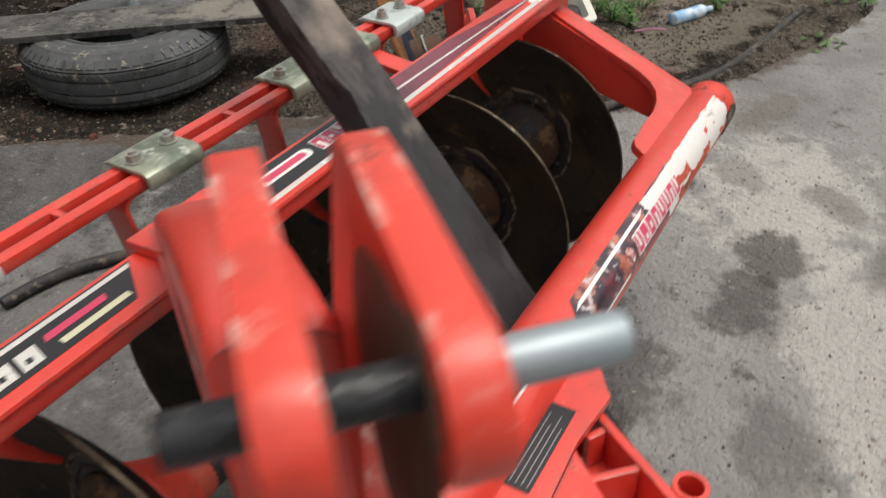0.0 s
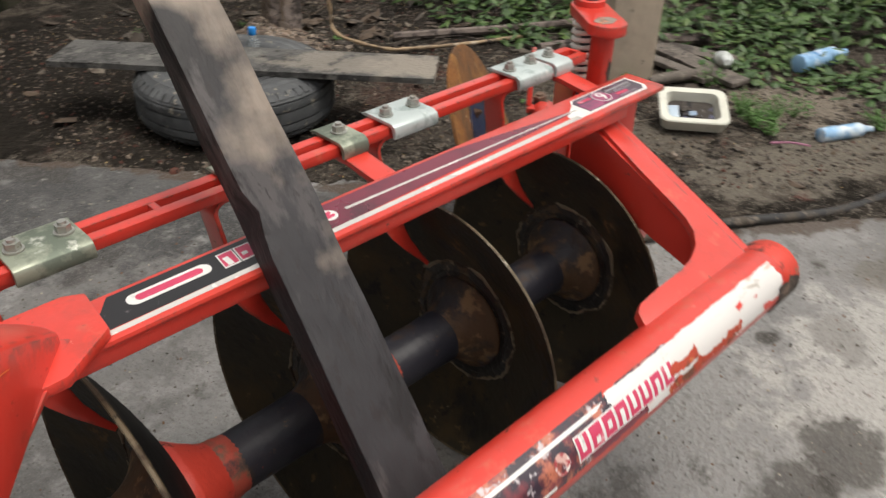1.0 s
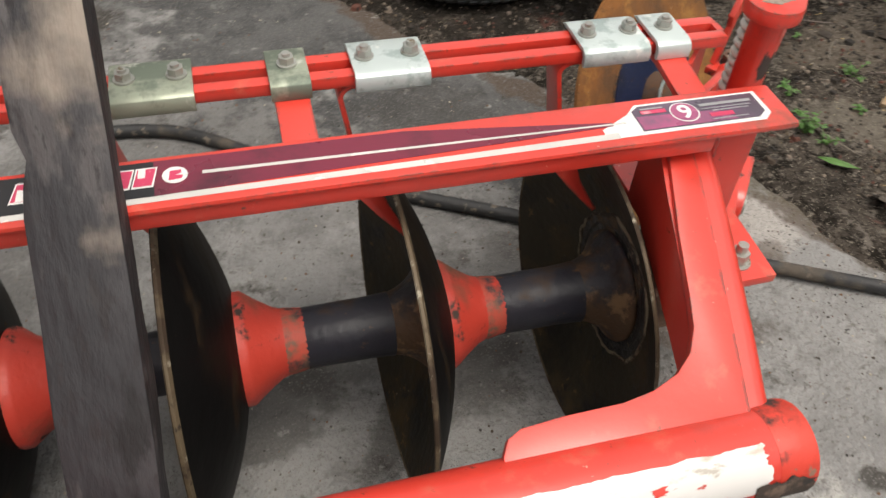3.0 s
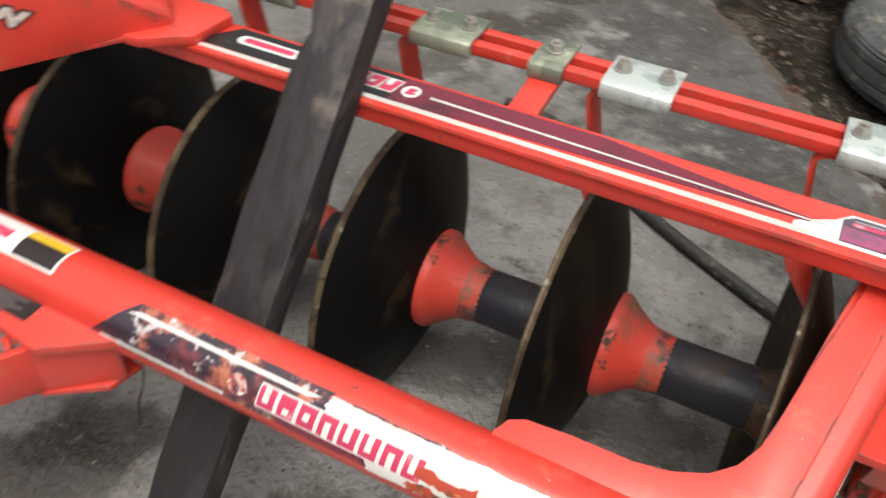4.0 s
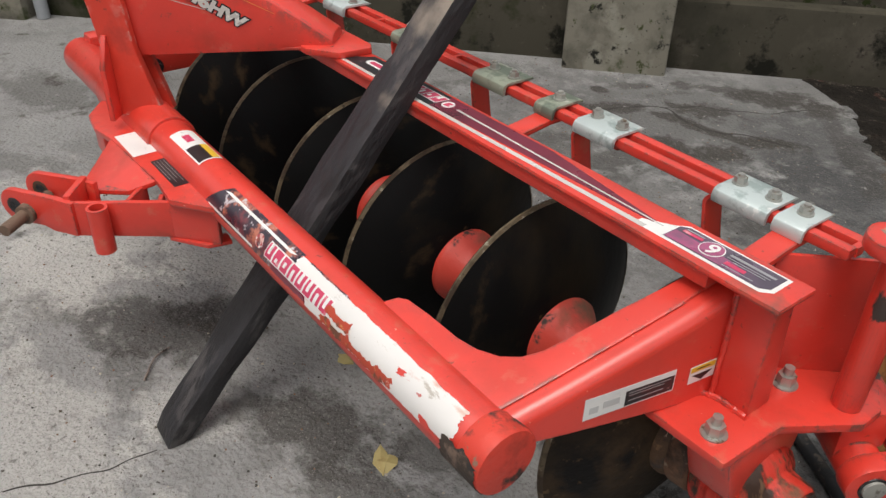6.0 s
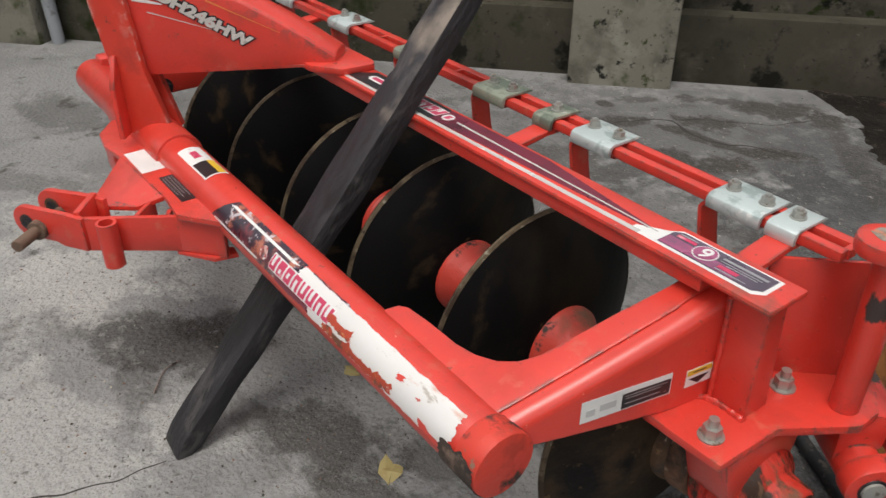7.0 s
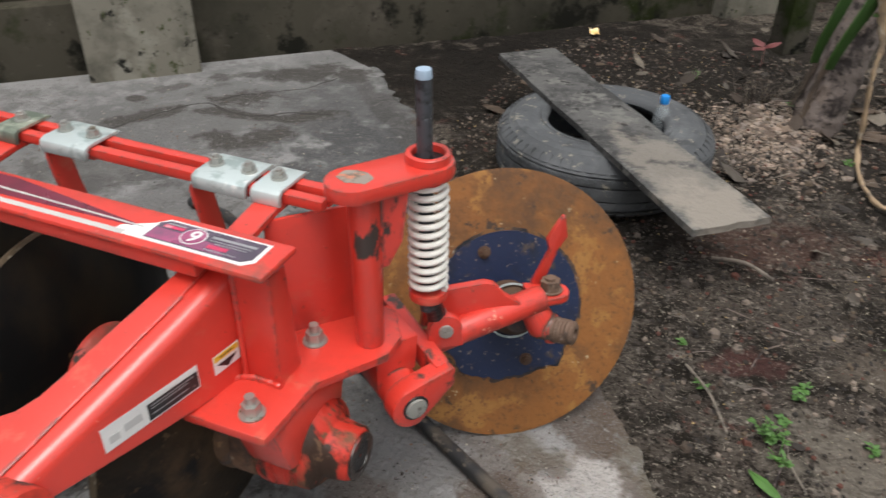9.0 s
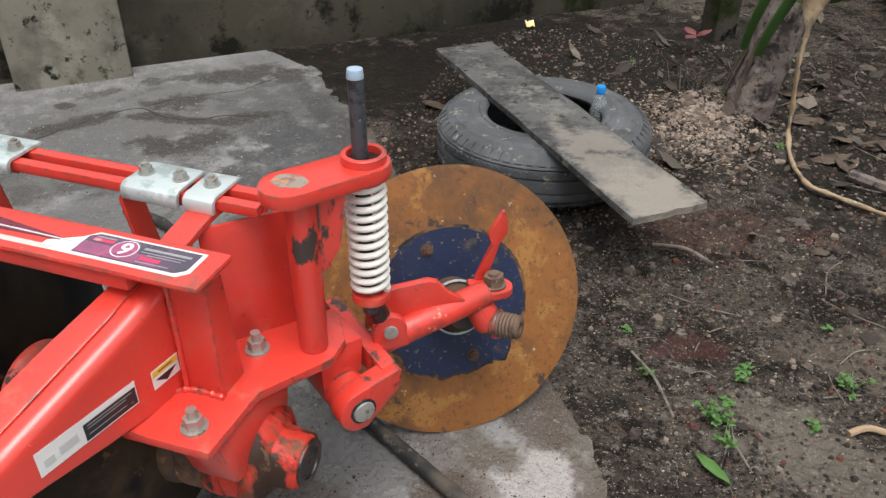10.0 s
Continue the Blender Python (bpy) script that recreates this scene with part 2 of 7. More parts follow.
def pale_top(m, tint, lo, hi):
    """A paler colour that gains along the timber's length, broken up by its grain."""
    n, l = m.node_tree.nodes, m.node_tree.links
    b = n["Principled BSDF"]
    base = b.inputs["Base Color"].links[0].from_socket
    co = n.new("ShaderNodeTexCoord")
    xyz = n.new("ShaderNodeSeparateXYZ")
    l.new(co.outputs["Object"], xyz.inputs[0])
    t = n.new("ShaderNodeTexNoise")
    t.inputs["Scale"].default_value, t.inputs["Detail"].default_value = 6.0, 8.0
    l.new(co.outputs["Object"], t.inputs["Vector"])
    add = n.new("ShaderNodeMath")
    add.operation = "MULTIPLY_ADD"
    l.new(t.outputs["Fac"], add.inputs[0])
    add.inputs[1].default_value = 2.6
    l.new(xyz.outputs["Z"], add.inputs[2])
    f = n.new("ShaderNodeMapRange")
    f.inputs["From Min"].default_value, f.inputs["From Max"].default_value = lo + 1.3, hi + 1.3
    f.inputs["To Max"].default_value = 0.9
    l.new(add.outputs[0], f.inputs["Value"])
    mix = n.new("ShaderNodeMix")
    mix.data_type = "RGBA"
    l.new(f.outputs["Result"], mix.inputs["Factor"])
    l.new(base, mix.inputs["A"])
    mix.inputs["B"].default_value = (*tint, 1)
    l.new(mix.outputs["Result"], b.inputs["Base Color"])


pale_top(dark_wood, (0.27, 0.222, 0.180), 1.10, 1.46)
# darker copy of the timber's material, for faces turned towards +x
side_wood = material("side_dark_wood", (0.020, 0.019, 0.021), 0.65, spots=[((0.016, 0.015, 0.017), 8.0, 0.47, 0.10, None), ((0.065, 0.060, 0.060), 12.0, 0.58, 0.08, None), ((0.015, 0.013, 0.014), 60.0, 0.55, 0.08, None)], bump=0.6, bump_scale=60, stretch=(1, 1, 0.4))
rubber = material("old_rubber", (0.086, 0.090, 0.094), 0.9, spots=[((0.125, 0.130, 0.135), 5.0, 0.5, 0.16, None), ((0.060, 0.062, 0.064), 9.0, 0.56, 0.1, None), ((0.27, 0.245, 0.20), 26.0, 0.61, 0.06, None)], bump=0.35, bump_scale=70, spec=0.25)
black_hose = material("black_hose", (0.020, 0.020, 0.021), 0.6, spots=[((0.085, 0.070, 0.055), 9.0, 0.50, 0.12, 0.9), ((0.15, 0.125, 0.10), 34.0, 0.58, 0.06, 0.9)], bump=0.3, bump_scale=60)
blue_cap = material("blue_plastic", (0.02, 0.26, 0.72), 0.35)
clear_plastic = material("clear_plastic", (0.80, 0.88, 0.95), 0.12, bump=0.3, bump_scale=40)
clear_plastic.node_tree.nodes["Principled BSDF"].inputs["Transmission Weight"].default_value = 0.8
clear_plastic.node_tree.nodes["Principled BSDF"].inputs["IOR"].default_value = 1.15
cloudy_plastic = material("cloudy_plastic", (0.42, 0.52, 0.62), 0.25, spots=[((0.2, 0.3, 0.45), 12.0, 0.5, 0.2, None)])
bottle_blue = material("bottle_blue", (0.26, 0.46, 0.70), 0.25, spots=[((0.62, 0.72, 0.80), 14.0, 0.50, 0.12, None), ((0.12, 0.28, 0.55), 9.0, 0.58, 0.1, None)])
white_plastic = material("white_plastic", (0.66, 0.66, 0.58), 0.5, spots=[((0.4, 0.38, 0.3), 8.0, 0.58, 0.12, None)])


def ground_material(name, layers, bump, bump_scale, rough=0.9, stains=(), tone=1.0, under=99, spec=0.5):
    """Layers of colour by noise, in world metres; stains are (x, y, rx, ry, angle, colour, weight)."""
    m = bpy.data.materials.new(name)
    m.use_nodes = True
    n, l = m.node_tree.nodes, m.node_tree.links
    b = n["Principled BSDF"]
    co = n.new("ShaderNodeTexCoord")
    colour = None
    layers = [(tuple(v * tone for v in c), scale, thr, soft) for c, scale, thr, soft in layers]

    def lay(some, colour):
        for k, (c, scale, thr, soft) in some:
            if colour is None:
                rgb = n.new("ShaderNodeRGB")
                rgb.outputs[0].default_value = (*c, 1)
                colour = rgb.outputs[0]
                continue
            t = n.new("ShaderNodeTexNoise")
            t.inputs["Scale"].default_value, t.inputs["Detail"].default_value, t.inputs["Roughness"].default_value = scale, 9.0, 0.65
            sh = n.new("ShaderNodeVectorMath")
            sh.inputs[1].default_value = (5.3 * k, 1.7 * k, 0.0)
            l.new(co.outputs["Object"], sh.inputs[0])
            l.new(sh.outputs[0], t.inputs["Vector"])
            f = n.new("ShaderNodeMapRange")
            f.inputs["From Min"].default_value, f.inputs["From Max"].default_value = thr, thr + soft
            l.new(t.outputs["Fac"], f.inputs["Value"])
            mix = n.new("ShaderNodeMix")
            mix.data_type = "RGBA"
            l.new(f.outputs["Result"], mix.inputs["Factor"])
            l.new(colour, mix.inputs["A"])
            mix.inputs["B"].default_value = (*c, 1)
            colour = mix.outputs["Result"]
        return colour

    numbered = list(enumerate(layers))
    colour = lay(numbered[:under], None)
    warp = n.new("ShaderNodeTexNoise")
    warp.inputs["Scale"].default_value, warp.inputs["Detail"].default_value, warp.inputs["Roughness"].default_value = 8.0, 10.0, 0.68
    l.new(co.outputs["Object"], warp.inputs["Vector"])
    for x, y, rx, ry, ang, c, w in stains:
        c = tuple(v * tone for v in c)
        mp = n.new("ShaderNodeMapping")
        mp.vector_type = "TEXTURE"
        mp.inputs["Location"].default_value = (x, y, 0)
        mp.inputs["Rotation"].default_value = (0, 0, radians(ang))
        mp.inputs["Scale"].default_value = (rx, ry, 1)
        l.new(co.outputs["Object"], mp.inputs["Vector"])
        ln = n.new("ShaderNodeVectorMath")
        ln.operation = "LENGTH"
        l.new(mp.outputs[0], ln.inputs[0])
        ad = n.new("ShaderNodeMath")
        ad.operation = "MULTIPLY_ADD"
        l.new(warp.outputs["Fac"], ad.inputs[0])
        ad.inputs[1].default_value = 3.2
        l.new(ln.outputs["Value"], ad.inputs[2])
        f = n.new("ShaderNodeMapRange")
        f.inputs["From Min"].default_value, f.inputs["From Max"].default_value = 2.70, 2.30
        f.inputs["To Max"].default_value = w
        l.new(ad.outputs[0], f.inputs["Value"])
        mix = n.new("ShaderNodeMix")
        mix.data_type = "RGBA"
        l.new(f.outputs["Result"], mix.inputs["Factor"])
        l.new(colour, mix.inputs["A"])
        mix.inputs["B"].default_value = (*c, 1)
        colour = mix.outputs["Result"]
    colour = lay(numbered[under:], colour)
    l.new(colour, b.inputs["Base Color"])
    b.inputs["Roughness"].default_value = rough
    b.inputs["Specular IOR Level"].default_value = spec
    t = n.new("ShaderNodeTexNoise")
    t.inputs["Scale"].default_value, t.inputs["Detail"].default_value = bump_scale, 10.0
    l.new(co.outputs["Object"], t.inputs["Vector"])
    bp = n.new("ShaderNodeBump")
    bp.inputs["Strength"].default_value, bp.inputs["Distance"].default_value = bump, 0.02
    l.new(t.outputs["Fac"], bp.inputs["Height"])
    l.new(bp.outputs["Normal"], b.inputs["Normal"])
    return m


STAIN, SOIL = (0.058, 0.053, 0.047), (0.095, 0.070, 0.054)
DULL_GREY = (0.125, 0.122, 0.118)
WET = (0.058, 0.059, 0.060)
MUD = (0.12, 0.102, 0.075)
PALE = (0.48, 0.468, 0.44)
concrete_layers = [((0.275, 0.272, 0.266), 1, 0, 1), ((0.190, 0.187, 0.183), 1.2, 0.50, 0.16), ((0.33, 0.325, 0.315), 3.0, 0.54, 0.16), ((0.20, 0.196, 0.190), 8.0, 0.56, 0.10), ((0.105, 0.099, 0.090), 4.5, 0.605, 0.05), ((0.32, 0.314, 0.30), 22.0, 0.62, 0.08),
                   ((0.165, 0.157, 0.146), 40.0, 0.58, 0.08), ((0.080, 0.073, 0.064), 90.0, 0.63, 0.04), ((0.42, 0.41, 0.39), 80.0, 0.685, 0.04), ((0.205, 0.197, 0.186), 180.0, 0.55, 0.08), ((0.055, 0.049, 0.042), 30.0, 0.665, 0.03)]
# broad zones where the slab is darker, behind the plough and beside the soil
broad_patches = [(0.50, 0.85, 0.45, 0.40, 0, DULL_GREY, 0.5), (-0.15, 1.00, 0.9, 0.40, 25, DULL_GREY, 0.6), (-0.85, 0.60, 0.6, 0.30, 10, DULL_GREY, 0.6), (-0.50, 1.95, 1.1, 0.6, 30, (0.15, 0.148, 0.145), 0.6), (0.0, 2.08, 0.55, 0.45, -45, WET, 0.52), (0.28, 1.60, 0.60, 0.50, -50, WET, 0.75), (0.70, 1.00, 0.50, 0.36, -45, WET, 0.75), (-0.55, 1.75, 0.8, 0.55, 30, WET, 0.2), (-0.9, 1.35, 0.8, 0.4, 40, DULL_GREY, 0.5)]
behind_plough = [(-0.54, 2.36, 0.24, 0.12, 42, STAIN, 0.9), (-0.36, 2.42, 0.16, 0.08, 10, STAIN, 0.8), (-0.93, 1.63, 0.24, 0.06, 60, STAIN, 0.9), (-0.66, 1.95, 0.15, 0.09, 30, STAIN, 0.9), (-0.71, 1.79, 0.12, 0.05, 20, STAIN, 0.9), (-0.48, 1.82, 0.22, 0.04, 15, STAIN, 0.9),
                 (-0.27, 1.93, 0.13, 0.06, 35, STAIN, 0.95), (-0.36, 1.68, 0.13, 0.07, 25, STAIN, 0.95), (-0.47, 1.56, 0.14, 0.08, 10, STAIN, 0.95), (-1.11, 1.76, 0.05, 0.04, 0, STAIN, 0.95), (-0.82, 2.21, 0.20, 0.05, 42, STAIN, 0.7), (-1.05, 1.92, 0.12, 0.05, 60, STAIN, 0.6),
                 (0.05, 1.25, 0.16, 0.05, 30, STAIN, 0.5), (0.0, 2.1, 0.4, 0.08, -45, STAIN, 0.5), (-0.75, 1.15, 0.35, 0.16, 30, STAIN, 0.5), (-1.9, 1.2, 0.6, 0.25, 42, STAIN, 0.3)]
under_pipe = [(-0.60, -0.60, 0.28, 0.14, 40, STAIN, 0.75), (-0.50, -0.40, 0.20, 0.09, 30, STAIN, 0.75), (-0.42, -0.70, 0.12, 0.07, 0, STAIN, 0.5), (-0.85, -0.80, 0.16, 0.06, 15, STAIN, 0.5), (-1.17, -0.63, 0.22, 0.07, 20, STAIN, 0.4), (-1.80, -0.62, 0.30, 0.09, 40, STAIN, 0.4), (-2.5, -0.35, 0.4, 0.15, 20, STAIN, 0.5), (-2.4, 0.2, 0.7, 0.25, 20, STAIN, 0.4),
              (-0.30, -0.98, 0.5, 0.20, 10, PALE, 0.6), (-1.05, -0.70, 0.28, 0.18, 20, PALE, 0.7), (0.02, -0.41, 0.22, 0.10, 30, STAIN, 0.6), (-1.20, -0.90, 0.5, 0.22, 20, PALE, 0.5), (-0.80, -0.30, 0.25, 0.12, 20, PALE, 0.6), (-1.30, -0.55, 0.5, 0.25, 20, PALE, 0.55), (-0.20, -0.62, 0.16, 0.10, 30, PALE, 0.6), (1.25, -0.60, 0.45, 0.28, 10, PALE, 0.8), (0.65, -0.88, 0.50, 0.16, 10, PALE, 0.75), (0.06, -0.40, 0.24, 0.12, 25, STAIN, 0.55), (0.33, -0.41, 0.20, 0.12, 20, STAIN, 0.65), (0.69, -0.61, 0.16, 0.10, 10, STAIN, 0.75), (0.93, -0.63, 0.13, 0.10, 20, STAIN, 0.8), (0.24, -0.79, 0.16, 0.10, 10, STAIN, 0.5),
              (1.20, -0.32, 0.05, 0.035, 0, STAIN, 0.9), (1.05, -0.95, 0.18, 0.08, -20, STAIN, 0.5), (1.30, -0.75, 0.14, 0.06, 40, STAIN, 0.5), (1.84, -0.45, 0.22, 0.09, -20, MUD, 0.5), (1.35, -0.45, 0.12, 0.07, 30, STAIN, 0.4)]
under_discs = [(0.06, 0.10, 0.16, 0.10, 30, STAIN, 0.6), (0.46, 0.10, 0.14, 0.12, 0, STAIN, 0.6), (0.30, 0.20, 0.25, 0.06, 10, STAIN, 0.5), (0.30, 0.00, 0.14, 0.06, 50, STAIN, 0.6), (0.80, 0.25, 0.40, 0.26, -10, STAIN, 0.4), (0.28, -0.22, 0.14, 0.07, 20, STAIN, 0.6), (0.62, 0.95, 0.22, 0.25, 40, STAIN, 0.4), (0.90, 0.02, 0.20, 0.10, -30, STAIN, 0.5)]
by_wheel = [(1.36, 0.42, 0.17, 0.10, 20, (0.46, 0.43, 0.40), 0.7), (1.22, 0.44, 0.10, 0.045, -20, SOIL, 0.7), (1.13, 0.30, 0.08, 0.06, 30, SOIL, 0.8), (1.30, 0.28, 0.07, 0.04, 60, SOIL, 0.6), (1.10, 0.40, 0.20, 0.07, -35, SOIL, 0.6), (0.95, 0.15, 0.22, 0.07, -20, SOIL, 0.6), (1.47, 0.40, 0.20, 0.05, -58, SOIL, 0.8), (1.60, 0.12, 0.20, 0.05, -66, SOIL, 0.8),
            (1.85, -0.1, 0.3, 0.07, -36, SOIL, 0.85), (2.5, -0.42, 0.5, 0.08, -20, SOIL, 0.85), (1.40, 0.60, 0.24, 0.09, -58, MUD, 0.85), (1.26, 0.66, 0.20, 0.11, -48, SOIL, 0.85), (1.52, 0.42, 0.16, 0.07, -64, MUD, 0.8), (1.18, 0.46, 0.12, 0.05, -10, MUD, 0.6), (0.95, 1.05, 0.3, 0.05, -48, SOIL, 0.9), (0.57, 1.52, 0.3, 0.06, -58, SOIL, 0.9), (0.30, 1.95, 0.3, 0.06, -48, SOIL, 0.9)]
concrete = ground_material("concrete", concrete_layers, 0.9, 60.0, tone=0.94, under=5, stains=broad_patches + behind_plough + under_pipe + under_discs + by_wheel, spec=0.25)
dirt = ground_material("dirt", [((0.075, 0.063, 0.052), 1, 0, 1), ((0.121, 0.103, 0.084), 1.1, 0.52, 0.12), ((0.020, 0.017, 0.014), 2.6, 0.50, 0.10), ((0.105, 0.050, 0.040), 4.0, 0.60, 0.06), ((0.018, 0.015, 0.012), 8.0, 0.54, 0.05), ((0.137, 0.120, 0.102), 18.0, 0.57, 0.05), ((0.020, 0.017, 0.014), 45.0, 0.55, 0.05), ((0.20, 0.175, 0.145), 70.0, 0.59, 0.04), ((0.018, 0.015, 0.013), 110.0, 0.55, 0.05), ((0.36, 0.33, 0.27), 150.0, 0.615, 0.04)], 2.0, 38.0, tone=1.02, spec=0.06,
                       stains=[(2.05, 0.62, 0.40, 0.16, -25, (0.19, 0.168, 0.138), 0.6), (2.45, 0.05, 0.7, 0.22, -20, (0.19, 0.170, 0.140), 0.75), (2.85, 0.40, 0.40, 0.24, -35, (0.23, 0.198, 0.162), 0.8), (2.1, 1.15, 0.3, 0.15, 10, (0.15, 0.125, 0.10), 0.5), (1.62, 1.65, 0.3, 0.16, 20, (0.09, 0.048, 0.038), 0.5), (1.62, 1.0, 0.10, 0.06, 20, (0.10, 0.045, 0.04), 0.5), (0.25, 2.65, 1.0, 0.6, 0, (0.018, 0.0155, 0.013), 0.92), (0.45, 3.25, 0.8, 0.45, 42, (0.016, 0.014, 0.012), 0.9), (0.75, 2.55, 0.6, 0.45, 0, (0.020, 0.017, 0.014), 0.85), (1.15, 3.1, 0.9, 0.5, 20, (0.022, 0.019, 0.016), 0.85), (2.0, 3.0, 0.9, 0.5, 20, (0.026, 0.022, 0.018), 0.7), (0.9, 1.85, 0.65, 0.5, -45, (0.020, 0.017, 0.014), 0.85), (2.45, 2.2, 0.9, 0.6, -20, (0.022, 0.019, 0.016), 0.85), (1.3, 3.5, 0.9, 0.5, 40, (0.024, 0.021, 0.018), 0.7)])
wall_concrete = ground_material("mossy_concrete", [((0.150, 0.136, 0.105), 1, 0, 1), ((0.055, 0.051, 0.039), 1.7, 0.46, 0.12), ((0.040, 0.056, 0.014), 2.4, 0.53, 0.09), ((0.26, 0.24, 0.19), 3.1, 0.57, 0.08), ((0.015, 0.016, 0.012), 7.0, 0.57, 0.06), ((0.045, 0.062, 0.018), 13.0, 0.60, 0.05), ((0.30, 0.28, 0.22), 40.0, 0.66, 0.05), ((0.02, 0.02, 0.016), 60.0, 0.64, 0.05)], 0.16, 30.0, tone=0.56, spec=0.15)
plinth_plaster = ground_material("plinth_plaster", [((0.130, 0.118, 0.088), 1, 0, 1), ((0.075, 0.070, 0.052), 1.3, 0.46, 0.18), ((0.18, 0.160, 0.125), 2.6, 0.57, 0.12), ((0.040, 0.052, 0.016), 1.9, 0.53, 0.09), ((0.026, 0.025, 0.019), 3.6, 0.56, 0.07), ((0.24, 0.21, 0.17), 16.0, 0.64, 0.06), ((0.045, 0.040, 0.030), 30.0, 0.63, 0.05)], 0.10, 26.0, tone=0.46, spec=0.12)



chipped_edge = material("chipped_edge_red", RED, 0.4, spots=[((0.40, 0.16, 0.08), 16.0, 0.62, 0.06, 0.6), ((0.05, 0.03, 0.022), 10.0, 0.585, 0.05, 0.7)], bump=0.12, bump_scale=70, coat=0.3)
rubbed_arm = material("rubbed_arm_red", RED, 0.42, spots=[((0.36, 0.035, 0.024), 5.0, 0.52, 0.10, 0.6), ((0.75, 0.30, 0.20), 24.0, 0.61, 0.05, 0.6), ((0.06, 0.034, 0.024), 12.0, 0.645, 0.04, 0.8)], bump=0.1, bump_scale=70, coat=0.3)
pin_face = material("pin_face", (0.33, 0.33, 0.30), 0.5, 0.3, spots=[((0.15, 0.14, 0.12), 60.0, 0.55, 0.1, 0.6)])
pilaster_concrete = ground_material("pilaster_concrete", [((0.235, 0.22, 0.178), 1, 0, 1), ((0.12, 0.113, 0.09), 2.2, 0.52, 0.12), ((0.055, 0.068, 0.025), 3.0, 0.57, 0.08), ((0.30, 0.285, 0.235), 4.0, 0.57, 0.08), ((0.022, 0.022, 0.018), 9.0, 0.61, 0.05), ((0.06, 0.07, 0.028), 15.0, 0.61, 0.05), ((0.03, 0.03, 0.026), 60.0, 0.64, 0.05)], 0.14, 30.0, tone=1.08, spec=0.15)
# ---- building tools ----
def part(name, bm, mat, parent=None, label="", bevel=0.0, sharp=38.0):
    """Links a bmesh as one mesh object, with its sharp edges rounded by bevel metres."""
    bmesh.ops.remove_doubles(bm, verts=bm.verts, dist=1e-5)
    bmesh.ops.recalc_face_normals(bm, faces=bm.faces)
    if bevel:
        edges = [e for e in bm.edges if e.is_manifold and e.calc_face_angle(0) > radians(sharp)]
        bmesh.ops.bevel(bm, geom=edges, offset=bevel, segments=2, affect="EDGES", profile=0.6, clamp_overlap=True)
    for fc in bm.faces:
        fc.smooth = True
    for e in bm.edges:
        e.smooth = not (e.is_manifold and e.calc_face_angle(0) > radians(40))
    me = bpy.data.meshes.new(name)
    bm.to_mesh(me)
    bm.free()
    me.materials.append(mat)
    ob = new(name, me)
    ob.parent = parent
    if label:
        ob["label"] = label
    return ob


def thing(name, place, label, category, group=""):
    ob = new(name)
    ob.empty_display_size = 0.05
    ob.location = place
    return tagged(ob, label, category, group)


def adopt(root, *obs):
    """Parents parts built in world places to a thing at its base."""
    for o in obs:
        o.parent = root
        o.matrix_parent_inverse = Matrix.Translation(root.location).inverted()


def box(bm, centre, size, m=None):
    t = (m or Matrix()) @ Matrix.Translation(centre) @ Matrix.Diagonal((*size, 1))
    bmesh.ops.create_cube(bm, size=1.0, matrix=t)
    return bm


def rod(bm, a, b, r0, r1=None, n=20):
    a, b = Vector(a), Vector(b)
    r1 = r0 if r1 is None else r1
    m = Matrix.Translation((a + b) / 2) @ (b - a).to_track_quat("Z", "Y").to_matrix().to_4x4()
    bmesh.ops.create_cone(bm, cap_ends=True, segments=n, radius1=r0, radius2=r1, depth=(b - a).length, matrix=m)
    return bm


def prism(bm, pts, lo, hi, m=None):
    """A polygon in the local xy plane, drawn out from z = lo to z = hi."""
    m = m or Matrix()
    a = [bm.verts.new(m @ Vector((x, y, lo))) for x, y in pts]
    b = [bm.verts.new(m @ Vector((x, y, hi))) for x, y in pts]
    bm.faces.new(a[::-1])
    bm.faces.new(b)
    for i in range(len(pts)):
        j = (i + 1) % len(pts)
        bm.faces.new((a[i], a[j], b[j], b[i]))
    return bm


def lathe(bm, prof, n, m=None, closed=False):
    """Profile points (along, radius) turned round the local x axis."""
    m = m or Matrix()
    rings = []
    for a, r in prof:
        rings.append([bm.verts.new(m @ Vector((a, r * math.cos(2 * math.pi * k / n), r * math.sin(2 * math.pi * k / n)))) for k in range(n)])
    pairs = list(zip(rings, rings[1:])) + ([(rings[-1], rings[0])] if closed else [])
    for p, q in pairs:
        for k in range(n):
            bm.faces.new((p[k], p[(k + 1) % n], q[(k + 1) % n], q[k]))
    if not closed:
        bm.faces.new(rings[0])
        bm.faces.new(rings[-1][::-1])
    return bm


def sweep(bm, path, w, h, side=(1, 0, 0), w_end=None):
    """A flat bar w wide (along side) and h thick, bent along a path."""
    side = Vector(side).normalized()
    pts = [Vector(p) for p in path]
    rings = []
    for i, p in enumerate(pts):
        d = (pts[min(i + 1, len(pts) - 1)] - pts[max(i - 1, 0)]).normalized()
        s = (side - d * side.dot(d)).normalized()
        u = d.cross(s)
        ww = w if w_end is None else w + (w_end - w) * i / (len(pts) - 1)
        rings.append([bm.verts.new(p + s * a * ww / 2 + u * b * h / 2) for a, b in ((-1, -1), (1, -1), (1, 1), (-1, 1))])
    for p, q in zip(rings, rings[1:]):
        for k in range(4):
            bm.faces.new((p[k], p[(k + 1) % 4], q[(k + 1) % 4], q[k]))
    bm.faces.new(rings[0][::-1])
    bm.faces.new(rings[-1])
    return bm


